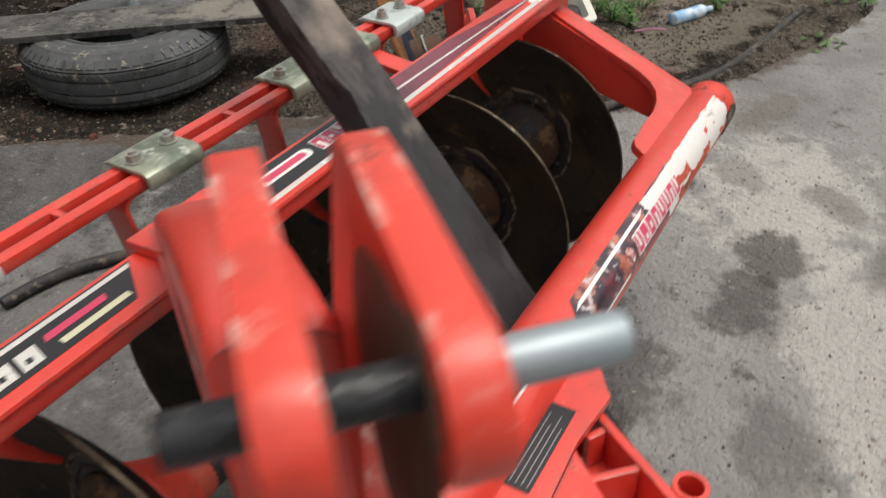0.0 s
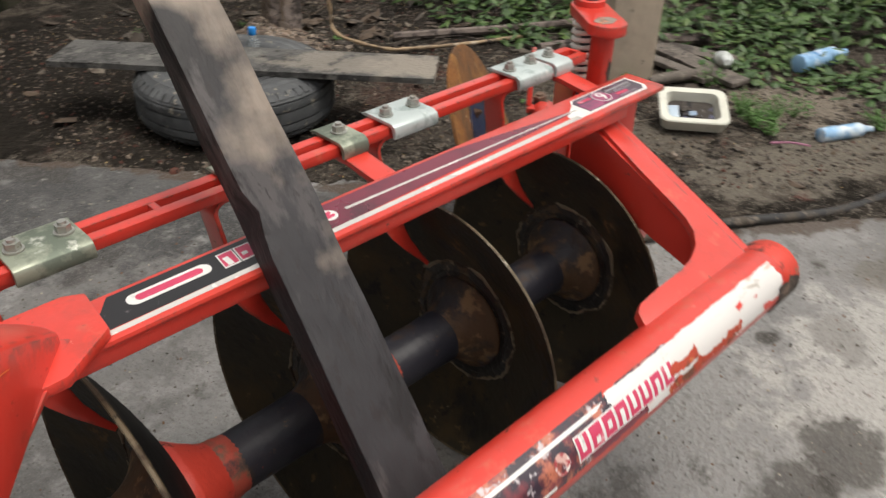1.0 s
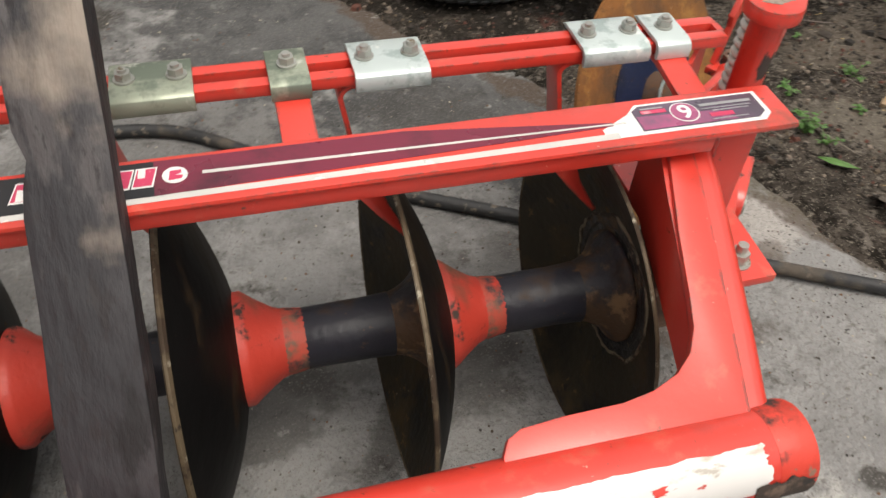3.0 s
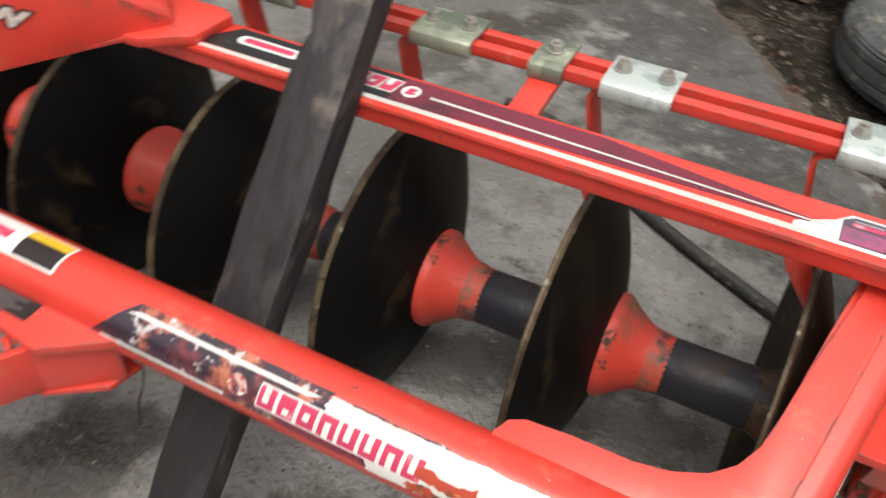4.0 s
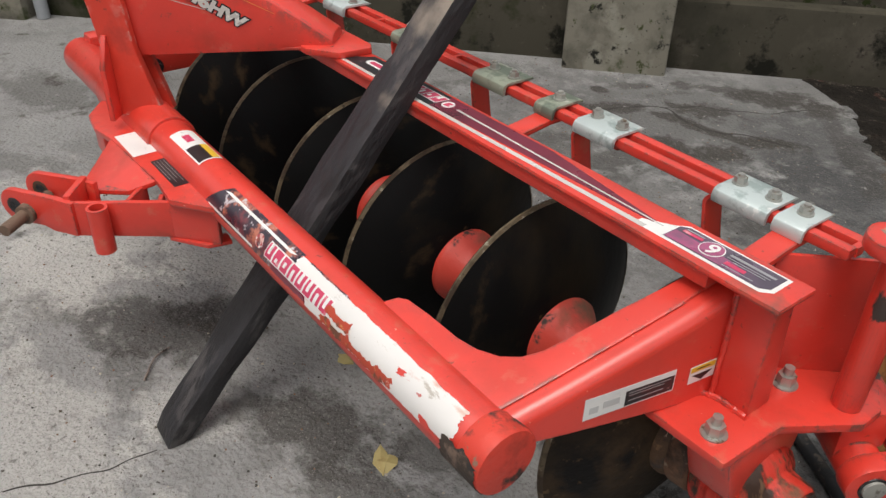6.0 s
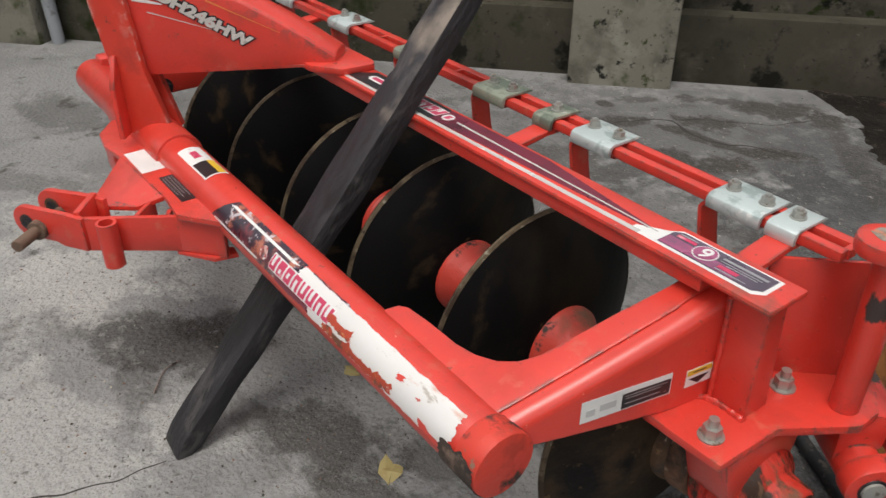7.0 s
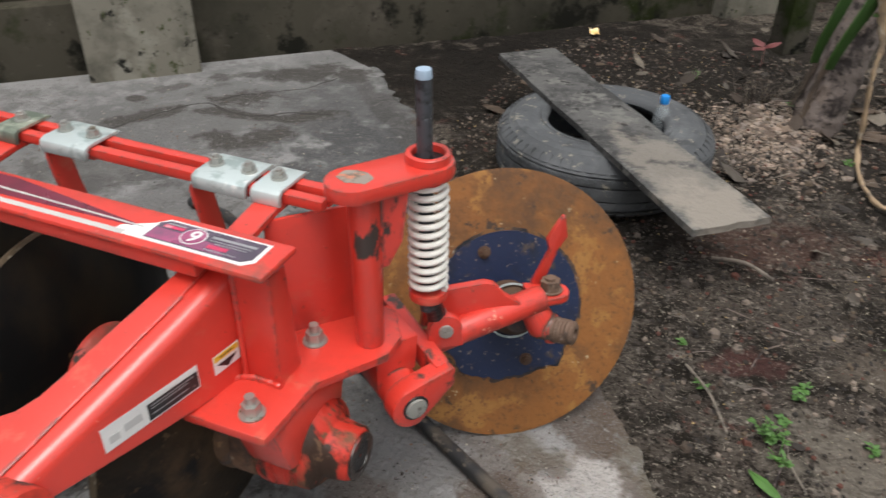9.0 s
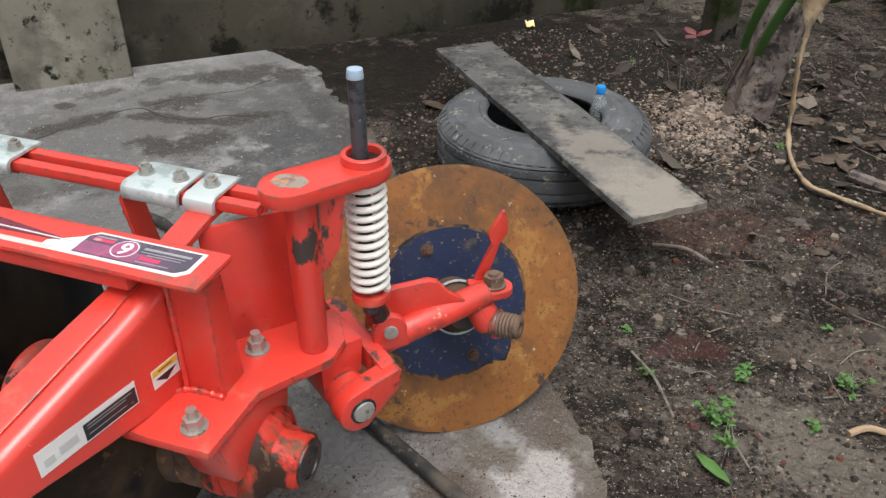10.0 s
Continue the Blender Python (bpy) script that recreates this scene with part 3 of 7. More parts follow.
def pipe_path(bm, pts, r, n=10):
    """A round tube along a path."""
    pts = [Vector(p) for p in pts]
    rings, up = [], Vector((0, 0, 1))
    for i, p in enumerate(pts):
        d = (pts[min(i + 1, len(pts) - 1)] - pts[max(i - 1, 0)]).normalized()
        s = d.cross(up)
        s = s.normalized() if s.length > 1e-3 else Vector((1, 0, 0))
        u = s.cross(d)
        rr = r[i] if isinstance(r, (list, tuple)) else r
        rings.append([bm.verts.new(p + (s * math.cos(2 * math.pi * k / n) + u * math.sin(2 * math.pi * k / n)) * rr) for k in range(n)])
    for p, q in zip(rings, rings[1:]):
        for k in range(n):
            bm.faces.new((p[k], p[(k + 1) % n], q[(k + 1) % n], q[k]))
    bm.faces.new(rings[0][::-1])
    bm.faces.new(rings[-1])
    return bm


def smooth_path(pts, steps=6):
    """Catmull-Rom through the points."""
    pts = [Vector(p) for p in pts]
    out = []
    for i in range(len(pts) - 1):
        a, b, c, d = pts[max(i - 1, 0)], pts[i], pts[i + 1], pts[min(i + 2, len(pts) - 1)]
        for k in range(steps):
            t = k / steps
            out.append(0.5 * (2 * b + (c - a) * t + (2 * a - 5 * b + 4 * c - d) * t * t + (3 * b - a - 3 * c + d) * t ** 3))
    return out + [pts[-1]]


def fan(cx, cy, r, a0, a1, n=8):
    return [(cx + r * math.cos(radians(a0 + (a1 - a0) * k / n)), cy + r * math.sin(radians(a0 + (a1 - a0) * k / n))) for k in range(n + 1)]


def hexbolt(bm, base, axis, r=0.011, h=0.012, washer=0.016, stud=0.008):
    """A washer, a hexagonal nut and the end of a stud."""
    base, axis = Vector(base), Vector(axis).normalized()
    rod(bm, base, base + axis * 0.003, washer, n=18)
    rod(bm, base + axis * 0.003, base + axis * (0.003 + h), r, n=6)
    rod(bm, base + axis * (0.003 + h), base + axis * (0.003 + h + stud), r * 0.55, n=10)
    return bm


# ---- ground, wall ----
def grid_sheet(bm, xs, ys, height):
    rows = [[bm.verts.new((x, y, height(x, y))) for x in xs] for y in ys]
    for r, q in zip(rows, rows[1:]):
        for i in range(len(xs) - 1):
            bm.faces.new((r[i], r[i + 1], q[i + 1], q[i]))


EDGE = [(-1.6, 3.1), (-0.60, 2.72), (-0.42, 2.64), (-0.15, 2.40), (0.2, 2.1), (0.45, 1.78), (0.78, 1.3), (1.1, 0.95), (1.3, 0.73), (1.5, 0.44), (1.64, 0.1), (2.1, -0.24), (2.8, -0.5), (4.5, -1.0), (9, -2.0)]


def past_edge(x, y):
    """How far a place lies outside the slab (minus: on it)."""
    best, side_ = 9.0, 1.0
    for (x0, y0), (x1, y1) in zip(EDGE, EDGE[1:]):
        dx, dy = x1 - x0, y1 - y0
        t = max(0.0, min(1.0, ((x - x0) * dx + (y - y0) * dy) / (dx * dx + dy * dy)))
        d = math.hypot(x - x0 - t * dx, y - y0 - t * dy)
        if d < best:
            best, side_ = d, 1.0 if (x - x0) * dy - (y - y0) * dx < 0 else -1.0
    return best * side_


def dirt_height(x, y):
    near = max(0.0, 1 - ((x - 1.5) ** 2 + (y - 2) ** 2) / 60)
    v = noise.noise(Vector((x * 1.3, y * 1.3, 0))) * 0.018 + noise.noise(Vector((x * 6, y * 6, 2))) * 0.012 + noise.noise(Vector((x * 17, y * 17, 4))) * 0.006 + noise.noise(Vector((x * 40, y * 40, 6))) * 0.003
    d = (x - 1.52) ** 2 + (y - 2.52) ** 2
    e = past_edge(x, y) if near > 0 else 1.0
    if e < -0.10:
        return -0.05
    base_z = -0.012 if e > 0.15 else -0.012 + 0.020 * (1 - abs(e - 0.02) / 0.13)
    return base_z + v * near * (1.0 if e > 0 else 0.6) + (0.12 + 0.07 * noise.noise(Vector((x * 9, y * 9, 7)))) * math.exp(-d / 0.06)


bm = bmesh.new()
grid_sheet(bm, [-400, -100, -20, -6] + [-1.6 + 0.06 * k for k in range(24)] + [-0.16 + 0.024 * k for k in range(115)] + [2.6 + 0.06 * k for k in range(57)] + [6.5, 8, 14, 60, 400], [-400, -100, -20, -8] + [-1.6 + 0.06 * k for k in range(22)] + [-0.28 + 0.024 * k for k in range(130)] + [2.84 + 0.06 * k for k in range(62)] + [7, 9, 14, 60, 400], dirt_height)
tagged(part("ground", bm, dirt), "dark bare soil with litter beside the concrete slab", "ground", kind="structure")

slab = []
for (x0, y0), (x1, y1) in zip(EDGE, EDGE[1:]):
    k = max(2, int(math.hypot(x1 - x0, y1 - y0) / 0.04))
    for i in range(k):
        x, y = x0 + (x1 - x0) * i / k, y0 + (y1 - y0) * i / k
        j = noise.noise(Vector((x * 5, y * 5, 9))) * 0.05 + noise.noise(Vector((x * 19, y * 19, 3))) * 0.02
        slab.append((x + j * 0.7, y + j * 0.7))
slab.append(EDGE[-1])
bm = bmesh.new()
strips = []
for x, y in slab:
    strips.append([bm.verts.new((x, y, -0.08))] + [bm.verts.new((x - f_, y - f_, 0.0)) for f_ in (0.0, 0.004, 0.5, 1.5, 4.0, 8.0)])
for p, q_ in zip(strips, strips[1:]):
    for i in range(6):
        bm.faces.new((p[i], p[i + 1], q_[i + 1], q_[i]))
tagged(part("pavement", bm, concrete), "stained grey concrete slab with a broken edge", "pavement", kind="structure")

WALL_AT, WALL_TURN = (-0.59, 2.73), 42.0
WM = Matrix.Translation((*WALL_AT, 0)) @ Matrix.Rotation(radians(WALL_TURN), 4, "Z")
wall = thing("wall_north", (*WALL_AT, 0), "old mossy concrete boundary wall with plinth and pilasters", "wall")
wall["kind"] = "structure"
bm = bmesh.new()
box(bm, (0, 0.17, 0.95), (17, 0.12, 2.1), WM)
adopt(wall, part("panel", bm, wall_concrete, bevel=0.01))
bm = bmesh.new()
box(bm, (0, 0.14, 0.035), (17, 0.28, 0.61), WM)
adopt(wall, part("plinth", bm, plinth_plaster, bevel=0.015))
for s, w in ((-0.975, 0.51), (-4.46, 0.51), (2.51, 0.51)):
    bm = bmesh.new()
    box(bm, (s, 0.04, 0.96), (w, 0.34, 2.2), WM)
    adopt(wall, part("pilaster", bm, pilaster_concrete, bevel=0.02))

# Unseen walls added round the yard to block light from the low sky.
blocker_mat = material("blocker_plain", (0.22, 0.20, 0.17), 0.9, spots=[((0.12, 0.11, 0.09), 1.2, 0.5, 0.2, None)])
for name, at, size in (("blocker_south", (1.0, -6.2, 1.1), (15, 0.2, 2.4)), ("blocker_east", (8.6, 0.0, 1.1), (0.2, 12.6, 2.4)), ("blocker_west", (-6.6, -4.4, 1.1), (0.2, 3.8, 2.4))):
    bm = bmesh.new()
    box(bm, at, size)
    tagged(part(name, bm, blocker_mat), "plain unseen wall added to block low sky light", "wall", kind="structure")

# ---- the disc plough ----
plough = thing("disc_plough", (-0.23, 0.0, 0.0), "orange-red six-disc plough with stickers standing on concrete", "plough")
PIPE_Y, PIPE_Z, PIPE_R = -0.424, 0.514, 0.0585


def pl(name, bm, mat, label="", bevel=0.0, sharp=38.0):
    ob = part(name, bm, mat, None, label, bevel, sharp)
    adopt(plough, ob)
    return ob


def sub(ob, parent):
    ob.parent = parent
    return ob


# main pipe with a closed, scuffed end
bm = bmesh.new()
rod(bm, (-1.345, PIPE_Y - 0.006, PIPE_Z + 0.0187), (0.70, PIPE_Y, PIPE_Z - 0.006), PIPE_R, n=40)
main_pipe = pl("main_pipe", bm, red_paint, bevel=0.004)
bm = bmesh.new()
rod(bm, (0.665, PIPE_Y, PIPE_Z - 0.006), (0.722, PIPE_Y, PIPE_Z - 0.006), PIPE_R + 0.002, n=40)
end_scuffs = material("scratched_end_red", (0.62, 0.05, 0.03), 0.48, spots=[((0.44, 0.040, 0.024), 14.0, 0.50, 0.12, 0.6), ((0.045, 0.03, 0.025), 12.0, 0.545, 0.08, 0.8), ((0.24, 0.13, 0.09), 30.0, 0.62, 0.05, 0.8)], bump=0.25, bump_scale=40)
pl("pipe_end", bm, end_scuffs, "scuffed red pipe end", 0.006)
bm = bmesh.new()
rod(bm, (-1.02, PIPE_Y - 0.003, PIPE_Z + 0.012), (-0.60, PIPE_Y - 0.003, PIPE_Z + 0.01), PIPE_R + 0.007, n=40)
pl("sleeve", bm, red_paint, bevel=0.005)

# top beam
bm = bmesh.new()
box(bm, (-0.375, 0.0, 0.707), (2.25, 0.088, 0.034))
box(bm, (-0.3, 0.0, 0.724), (2.36, 0.100, 0.012))
beam = pl("top_beam", bm, red_paint, bevel=0.006)

# end arm between beam and pipe: sloped top plate with a tongue along the pipe
ARM_M = Matrix.Translation((0, -0.271, 0.594)) @ Matrix.Rotation(math.atan(0.318), 4, "X")
C = math.sqrt(1 + 0.318 ** 2)


def arm_xy(x, y):
    return (x, (y + 0.271) * C)


inner = [(0.336, -0.43), (0.329, -0.40), (0.331, -0.383), (0.342, -0.364), (0.362, -0.355), (0.42, -0.351), (0.50, -0.350), (0.545, -0.343), (0.585, -0.328), (0.612, -0.306), (0.630, -0.275), (0.642, -0.23), (0.662, -0.14), (0.692, -0.03), (0.695, 0.02)]
outer = [(0.742, 0.02), (0.730, -0.06), (0.700, -0.21), (0.675, -0.33), (0.660, -0.40), (0.655, -0.43)]
bm = bmesh.new()
prism(bm, [arm_xy(*p) for p in (inner + outer)][::-1], -0.016, 0.0022, ARM_M)
pl("arm_plate", bm, red_paint, bevel=0.002)
bm = bmesh.new()
stations = [(-0.425, 0.600, 0.693, 0.500, 0.500), (-0.36, 0.612, 0.707, 0.494, 0.493), (-0.30, 0.630, 0.7215, 0.490, 0.487), (-0.22, 0.646, 0.7385, 0.503, 0.478), (-0.16, 0.656, 0.751, 0.516, 0.471), (-0.08, 0.672, 0.767, 0.524, 0.462), (0.0, 0.690, 0.779, 0.529, 0.453), (0.05, 0.694, 0.786, 0.529, 0.450)]
rings = []
for y, xi, xo, li, lo_ in stations:
    top = 0.594 + 0.318 * (y + 0.271) - 0.002
    R_ = 0.024
    sec = [(xi, li), (xi, top - 0.006)] + [(xo - R_ + R_ * math.sin(radians(a)), top - R_ + R_ * math.cos(radians(a))) for a in (0, 18, 36, 54, 72, 90)] + [(xo, lo_ + 0.008), (xo - 0.008, lo_)]
    rings.append([bm.verts.new((x, y, z)) for x, z in sec])
for p, q_ in zip(rings, rings[1:]):
    for k in range(len(p)):
        k2 = (k + 1) % len(p)
        bm.faces.new((p[k], p[k2], q_[k2], q_[k]))
bm.faces.new(rings[0][::-1])
bm.faces.new(rings[-1])
arm = pl("end_arm", bm, red_paint)
# weld seams on the arm and web
for pts, r in (([(0.660, -0.40, 0.5525), (0.675, -0.33, 0.5745), (0.700, -0.21, 0.6130), (0.730, -0.06, 0.6605)], 0.0019), ([(0.36, -0.398, 0.5525), (0.50, -0.400, 0.5520), (0.66, -0.402, 0.5515)], 0.0022), ([(0.786, -0.006, 0.475), (0.786, -0.004, 0.58), (0.784, -0.002, 0.686)], 0.005), ([(0.74, -0.05, 0.472), (0.79, -0.01, 0.472), (0.86, -0.008, 0.472)], 0.006)):
    bm = bmesh.new()
    pipe_path(bm, smooth_path(pts, 12), [r * (1 + 0.25 * math.sin(k * 2.4)) for k in range(12 * (len(pts) - 1) + 1)], 8)
    pl("weld_seam", bm, red_paint)
# upright web under the beam end and the bolted base plate
bm = bmesh.new()
YZ = Matrix(((0, 0, 1, 0), (1, 0, 0, 0), (0, 1, 0, 0), (0, 0, 0, 1)))
prism(bm, [(-0.004, 0.468), (-0.002, 0.692), (0.045, 0.692), (0.062, 0.468)], 0.775, 0.856, YZ)
pl("end_web", bm, red_paint, bevel=0.004)
bm = bmesh.new()
prism(bm, [(0.74, -0.125), (0.900, -0.122), (0.905, 0.025), (0.985, 0.145), (0.985, 0.200), (0.94, 0.27), (0.74, 0.27)], 0.452, 0.470)
base_plate = pl("base_plate", bm, red_paint, bevel=0.003)
for x, y in ((0.848, -0.080), (0.846, 0.124)):
    bm = bmesh.new()
    hexbolt(bm, (x, y, 0.470), (0, 0, 1), 0.0165, 0.020, 0.023, 0.016)
    sub(part("bolt", bm, bolt_steel), base_plate)
bm = bmesh.new()
prism(bm, [(0.0, 0.468), (0.205, 0.468), (0.205, 0.712), (0.0, 0.715)], -0.004, 0.004, Matrix.Translation((0.772, 0.112, 0)) @ Matrix.Rotation(radians(48), 4, "Z") @ Matrix(((1, 0, 0, 0), (0, 0, 1, 0), (0, 1, 0, 0), (0, 0, 0, 1))))
pl("shield_plate", bm, red_paint, bevel=0.002)

# discs, cones and axle tubes
AX_Y, AX_Z, DISC_R, PITCH, FIRST = 0.043, 0.305, 0.305, 0.348, -1.098
bm = bmesh.new()
prof_out = []
for k in range(13):
    r = DISC_R * (1 - k / 12)
    prof_out.append((0.092 * (1 - (r / DISC_R) ** 2), r))
lathe(bm, [(a, max(r, 0.001)) for a, r in prof_out] + [(a - 0.005, max(r, 0.001)) for a, r in prof_out[::-1]], 72, closed=True)
disc_me = part("disc", bm, disc_black)
disc_me.data.materials.append(disc_inside)
for pg in disc_me.data.polygons:
    pg.material_index = 1 if pg.normal.x < 0 else 0
bm = bmesh.new()
lathe(bm, [(0.0048, DISC_R - 0.006), (0.0006, DISC_R + 0.0004), (-0.0026, DISC_R + 0.0006), (-0.0056, DISC_R - 0.0005), (-0.0010, DISC_R - 0.006)], 72, closed=True)
edge_me = part("cutting_edge", bm, steel_edge)
bm = bmesh.new()
lathe(bm, [(0.075, 0.085), (0.080, 0.098), (0.094, 0.098), (0.100, 0.094), (0.118, 0.080), (0.145, 0.062), (0.165, 0.055), (0.176, 0.054)], 36)
cone_me = part("flange_cone", bm, worn_red)
bm = bmesh.new()
lathe(bm, [(0.170, 0.050), (0.176, 0.0535), (0.300, 0.0545), (0.330, 0.0560), (0.341, 0.0575), (0.343, 0.052)], 28)
tube_me = part("spacer_tube", bm, tube_black)
bm = bmesh.new()
lathe(bm, [(-0.075, 0.0525), (-0.024, 0.0535), (-0.004, 0.056), (0.012, 0.061), (0.027, 0.069), (0.040, 0.080), (0.050, 0.092), (0.056, 0.102), (0.061, 0.106), (0.066, 0.106), (0.076, 0.098), (0.080, 0.06)], 40)
hub_me = part("hub_bell", bm, hub_rust)
overspray = material("overspray", (0.42, 0.065, 0.04), 0.6, spots=[((0.17, 0.09, 0.06), 16.0, 0.50, 0.1, 0.7), ((0.03, 0.026, 0.03), 10.0, 0.50, 0.08, 0.6), ((0.58, 0.047, 0.026), 8.0, 0.53, 0.06, 0.5)], bump=0.3)
bm = bmesh.new()
lathe(bm, [(0.150, 0.0590), (0.158, 0.0578), (0.168, 0.0572), (0.180, 0.0550), (0.196, 0.0530), (0.202, 0.0515)], 32)
collar_me = part("neck", bm, overspray)
bm = bmesh.new()
rings = []
for k in range(72):
    a = 2 * math.pi * k / 72
    j = 1 + 0.7 * noise.noise(Vector((math.cos(a) * 6, math.sin(a) * 6, 1)))
    r0 = 0.141 + 0.016 * noise.noise(Vector((math.cos(a) * 2.0, math.sin(a) * 2.0, 4))) + 0.006 * noise.noise(Vector((math.cos(a) * 9, math.sin(a) * 9, 6)))
    x0 = 0.086 * (1 - (r0 / 0.305) ** 2) - 0.001
    rings.append([bm.verts.new((x0 + 0.0035 * j * math.sin(b), (r0 + 0.0048 * j * math.cos(b)) * math.cos(a), (r0 + 0.0048 * j * math.cos(b)) * math.sin(a))) for b in (0, 1.26, 2.51, 3.77, 5.03)])
for k in range(72):
    for i in range(5):
        bm.faces.new((rings[k][i], rings[k][(i + 1) % 5], rings[(k + 1) % 72][(i + 1) % 5], rings[(k + 1) % 72][i]))
weld_me = part("mud_ring", bm, weld_rust)
bm = bmesh.new()
lathe(bm, [(0.086 * (1 - (r / 0.305) ** 2) - d, r) for r, d in ((0.100, 0.0), (0.104, 0.005), (0.114, 0.0045), (0.117, 0.0065), (0.122, 0.0065), (0.125, 0.004), (0.136, 0.003), (0.140, 0.0))], 48)
for v in bm.verts:
    v.co += Vector((0, v.co.y, v.co.z)) * 0.05 * noise.noise(v.co * 22)
band_me = part("grease_band", bm, material("grease_band", (0.017, 0.014, 0.013), 0.5, spots=[((0.085, 0.058, 0.035), 16.0, 0.54, 0.06, 0.8), ((0.19, 0.16, 0.12), 40.0, 0.62, 0.04, 0.8), ((0.008, 0.007, 0.008), 10.0, 0.52, 0.08, 0.4)], bump=0.5, bump_scale=60))
for i in range(6):
    c = Matrix.Translation((FIRST + PITCH * i, AX_Y, AX_Z)) @ Matrix.Rotation(0.7 * i, 4, "X")
    made = []
    for src, tag_ in ((disc_me, ""), (edge_me, "bare worn steel rim"), (cone_me, "worn red flange cone"), (collar_me, "half-painted rusty neck"), (hub_me, "rusty bell-shaped hub"), (weld_me, "pale ragged ring of dried mud"), (band_me, "black greasy band round the hub"), (tube_me, "black axle tube")):
        if src is tube_me and i == 5:
            continue
        o = src if i == 0 else src.copy()
        if i:
            scene.collection.objects.link(o)
        o.matrix_basis = c
        if src is disc_me and i == 5:
            o.data = o.data.copy()
            for k, m_ in enumerate(o.data.materials):
                if m_ == disc_black:
                    o.data.materials[k] = disc_earthy
        if src is cone_me and i == 5:
            o.data = o.data.copy()
            o.data.materials[0] = hub_rust
        if tag_:
            o["label"] = tag_
        made.append(o)
    adopt(plough, made[0])
    for o in made[1:]:
        if o.name.startswith("cutting_edge"):
            o.parent = made[0]
            o.matrix_parent_inverse = Matrix()
            o.matrix_basis = Matrix()
        else:
            adopt(plough, o)
BEAR = Matrix.Translation((0, AX_Y, AX_Z))
grease_rust = material("greasy_rust", (0.045, 0.022, 0.016), 0.35, spots=[((0.30, 0.035, 0.022), 12.0, 0.60, 0.06, 0.4), ((0.014, 0.011, 0.010), 16.0, 0.52, 0.08, 0.3)], bump=0.4, bump_scale=50)
bear_rust = material("bearing_rust", (0.150, 0.078, 0.045), 0.75, spots=[((0.05, 0.030, 0.022), 9.0, 0.50, 0.10, 0.8), ((0.36, 0.05, 0.03), 7.0, 0.66, 0.05, 0.5), ((0.30, 0.22, 0.16), 26.0, 0.61, 0.06, 0.8), ((0.02, 0.017, 0.015), 14.0, 0.61, 0.06, 0.6)], bump=0.5, bump_scale=50)
bm = bmesh.new()
lathe(bm, [(0.690, 0.060), (0.695, 0.086), (0.712, 0.094), (0.740, 0.095), (0.748, 0.086), (0.756, 0.093), (0.795, 0.094), (0.806, 0.080), (0.812, 0.06)], 40, BEAR)
for v in bm.verts:
    v.co += Vector((0, noise.noise(v.co * 24), noise.noise(v.co * 24 + Vector((5, 0, 0))))) * 0.006
pl("bearing_seal", bm, bear_rust, "rusty brown bearing seal cover", 0.002)
bm = bmesh.new()
lathe(bm, [(0.802, 0.060), (0.804, 0.086), (0.812, 0.096), (0.836, 0.097), (0.842, 0.087), (0.849, 0.094), (0.868, 0.092), (0.874, 0.083), (0.881, 0.088), (0.902, 0.084), (0.916, 0.070), (0.924, 0.057), (0.948, 0.053), (0.966, 0.051), (0.973, 0.046)], 44, BEAR)
for v in bm.verts:
    v.co += Vector((0, noise.noise(v.co * 28), noise.noise(v.co * 28 + Vector((5, 0, 0))))) * 0.004
housing = pl("bearing_housing", bm, scuffed, "ridged red bearing housing with paint worn to rust", 0.002)
bm = bmesh.new()
lathe(bm, [(0.9735, 0.030), (0.9735, 0.045), (0.978, 0.044), (0.978, 0.031)], 32, BEAR, True)
sub(part("end_ring", bm, grease_rust, None, "greasy dark brown ring round the bore"), housing)
# flat dark disc: the shade inside the bore is painted
bm = bmesh.new()
lathe(bm, [(0.9732, 0.004), (0.9732, 0.031), (0.9750, 0.031), (0.9750, 0.004)], 28, BEAR, True)
sub(part("bore", bm, oily_black, None, "dark disc painting the shade inside the bore"), housing)
bm = bmesh.new()
prism(bm, [(-0.060, 0.330), (-0.098, 0.452), (0.150, 0.452), (0.118, 0.330), (0.043, 0.300)], 0.806, 0.898, YZ)
pl("bearing_bracket", bm, red_paint, bevel=0.012)

# scraper rail: two flat bars, cross ties, clamps and scraper arms
for y in (0.165, 0.207):
    bm = bmesh.new()
    box(bm, (-0.31, y, 0.741), (2.35, 0.022, 0.020))
    pl("scraper_rail", bm, red_paint, bevel=0.003)
for x in (0.862, -0.2, -0.55, -1.48):
    bm = bmesh.new()
    box(bm, (x, 0.186, 0.741), (0.012, 0.022, 0.018))
    pl("rail_spacer", bm, red_paint)


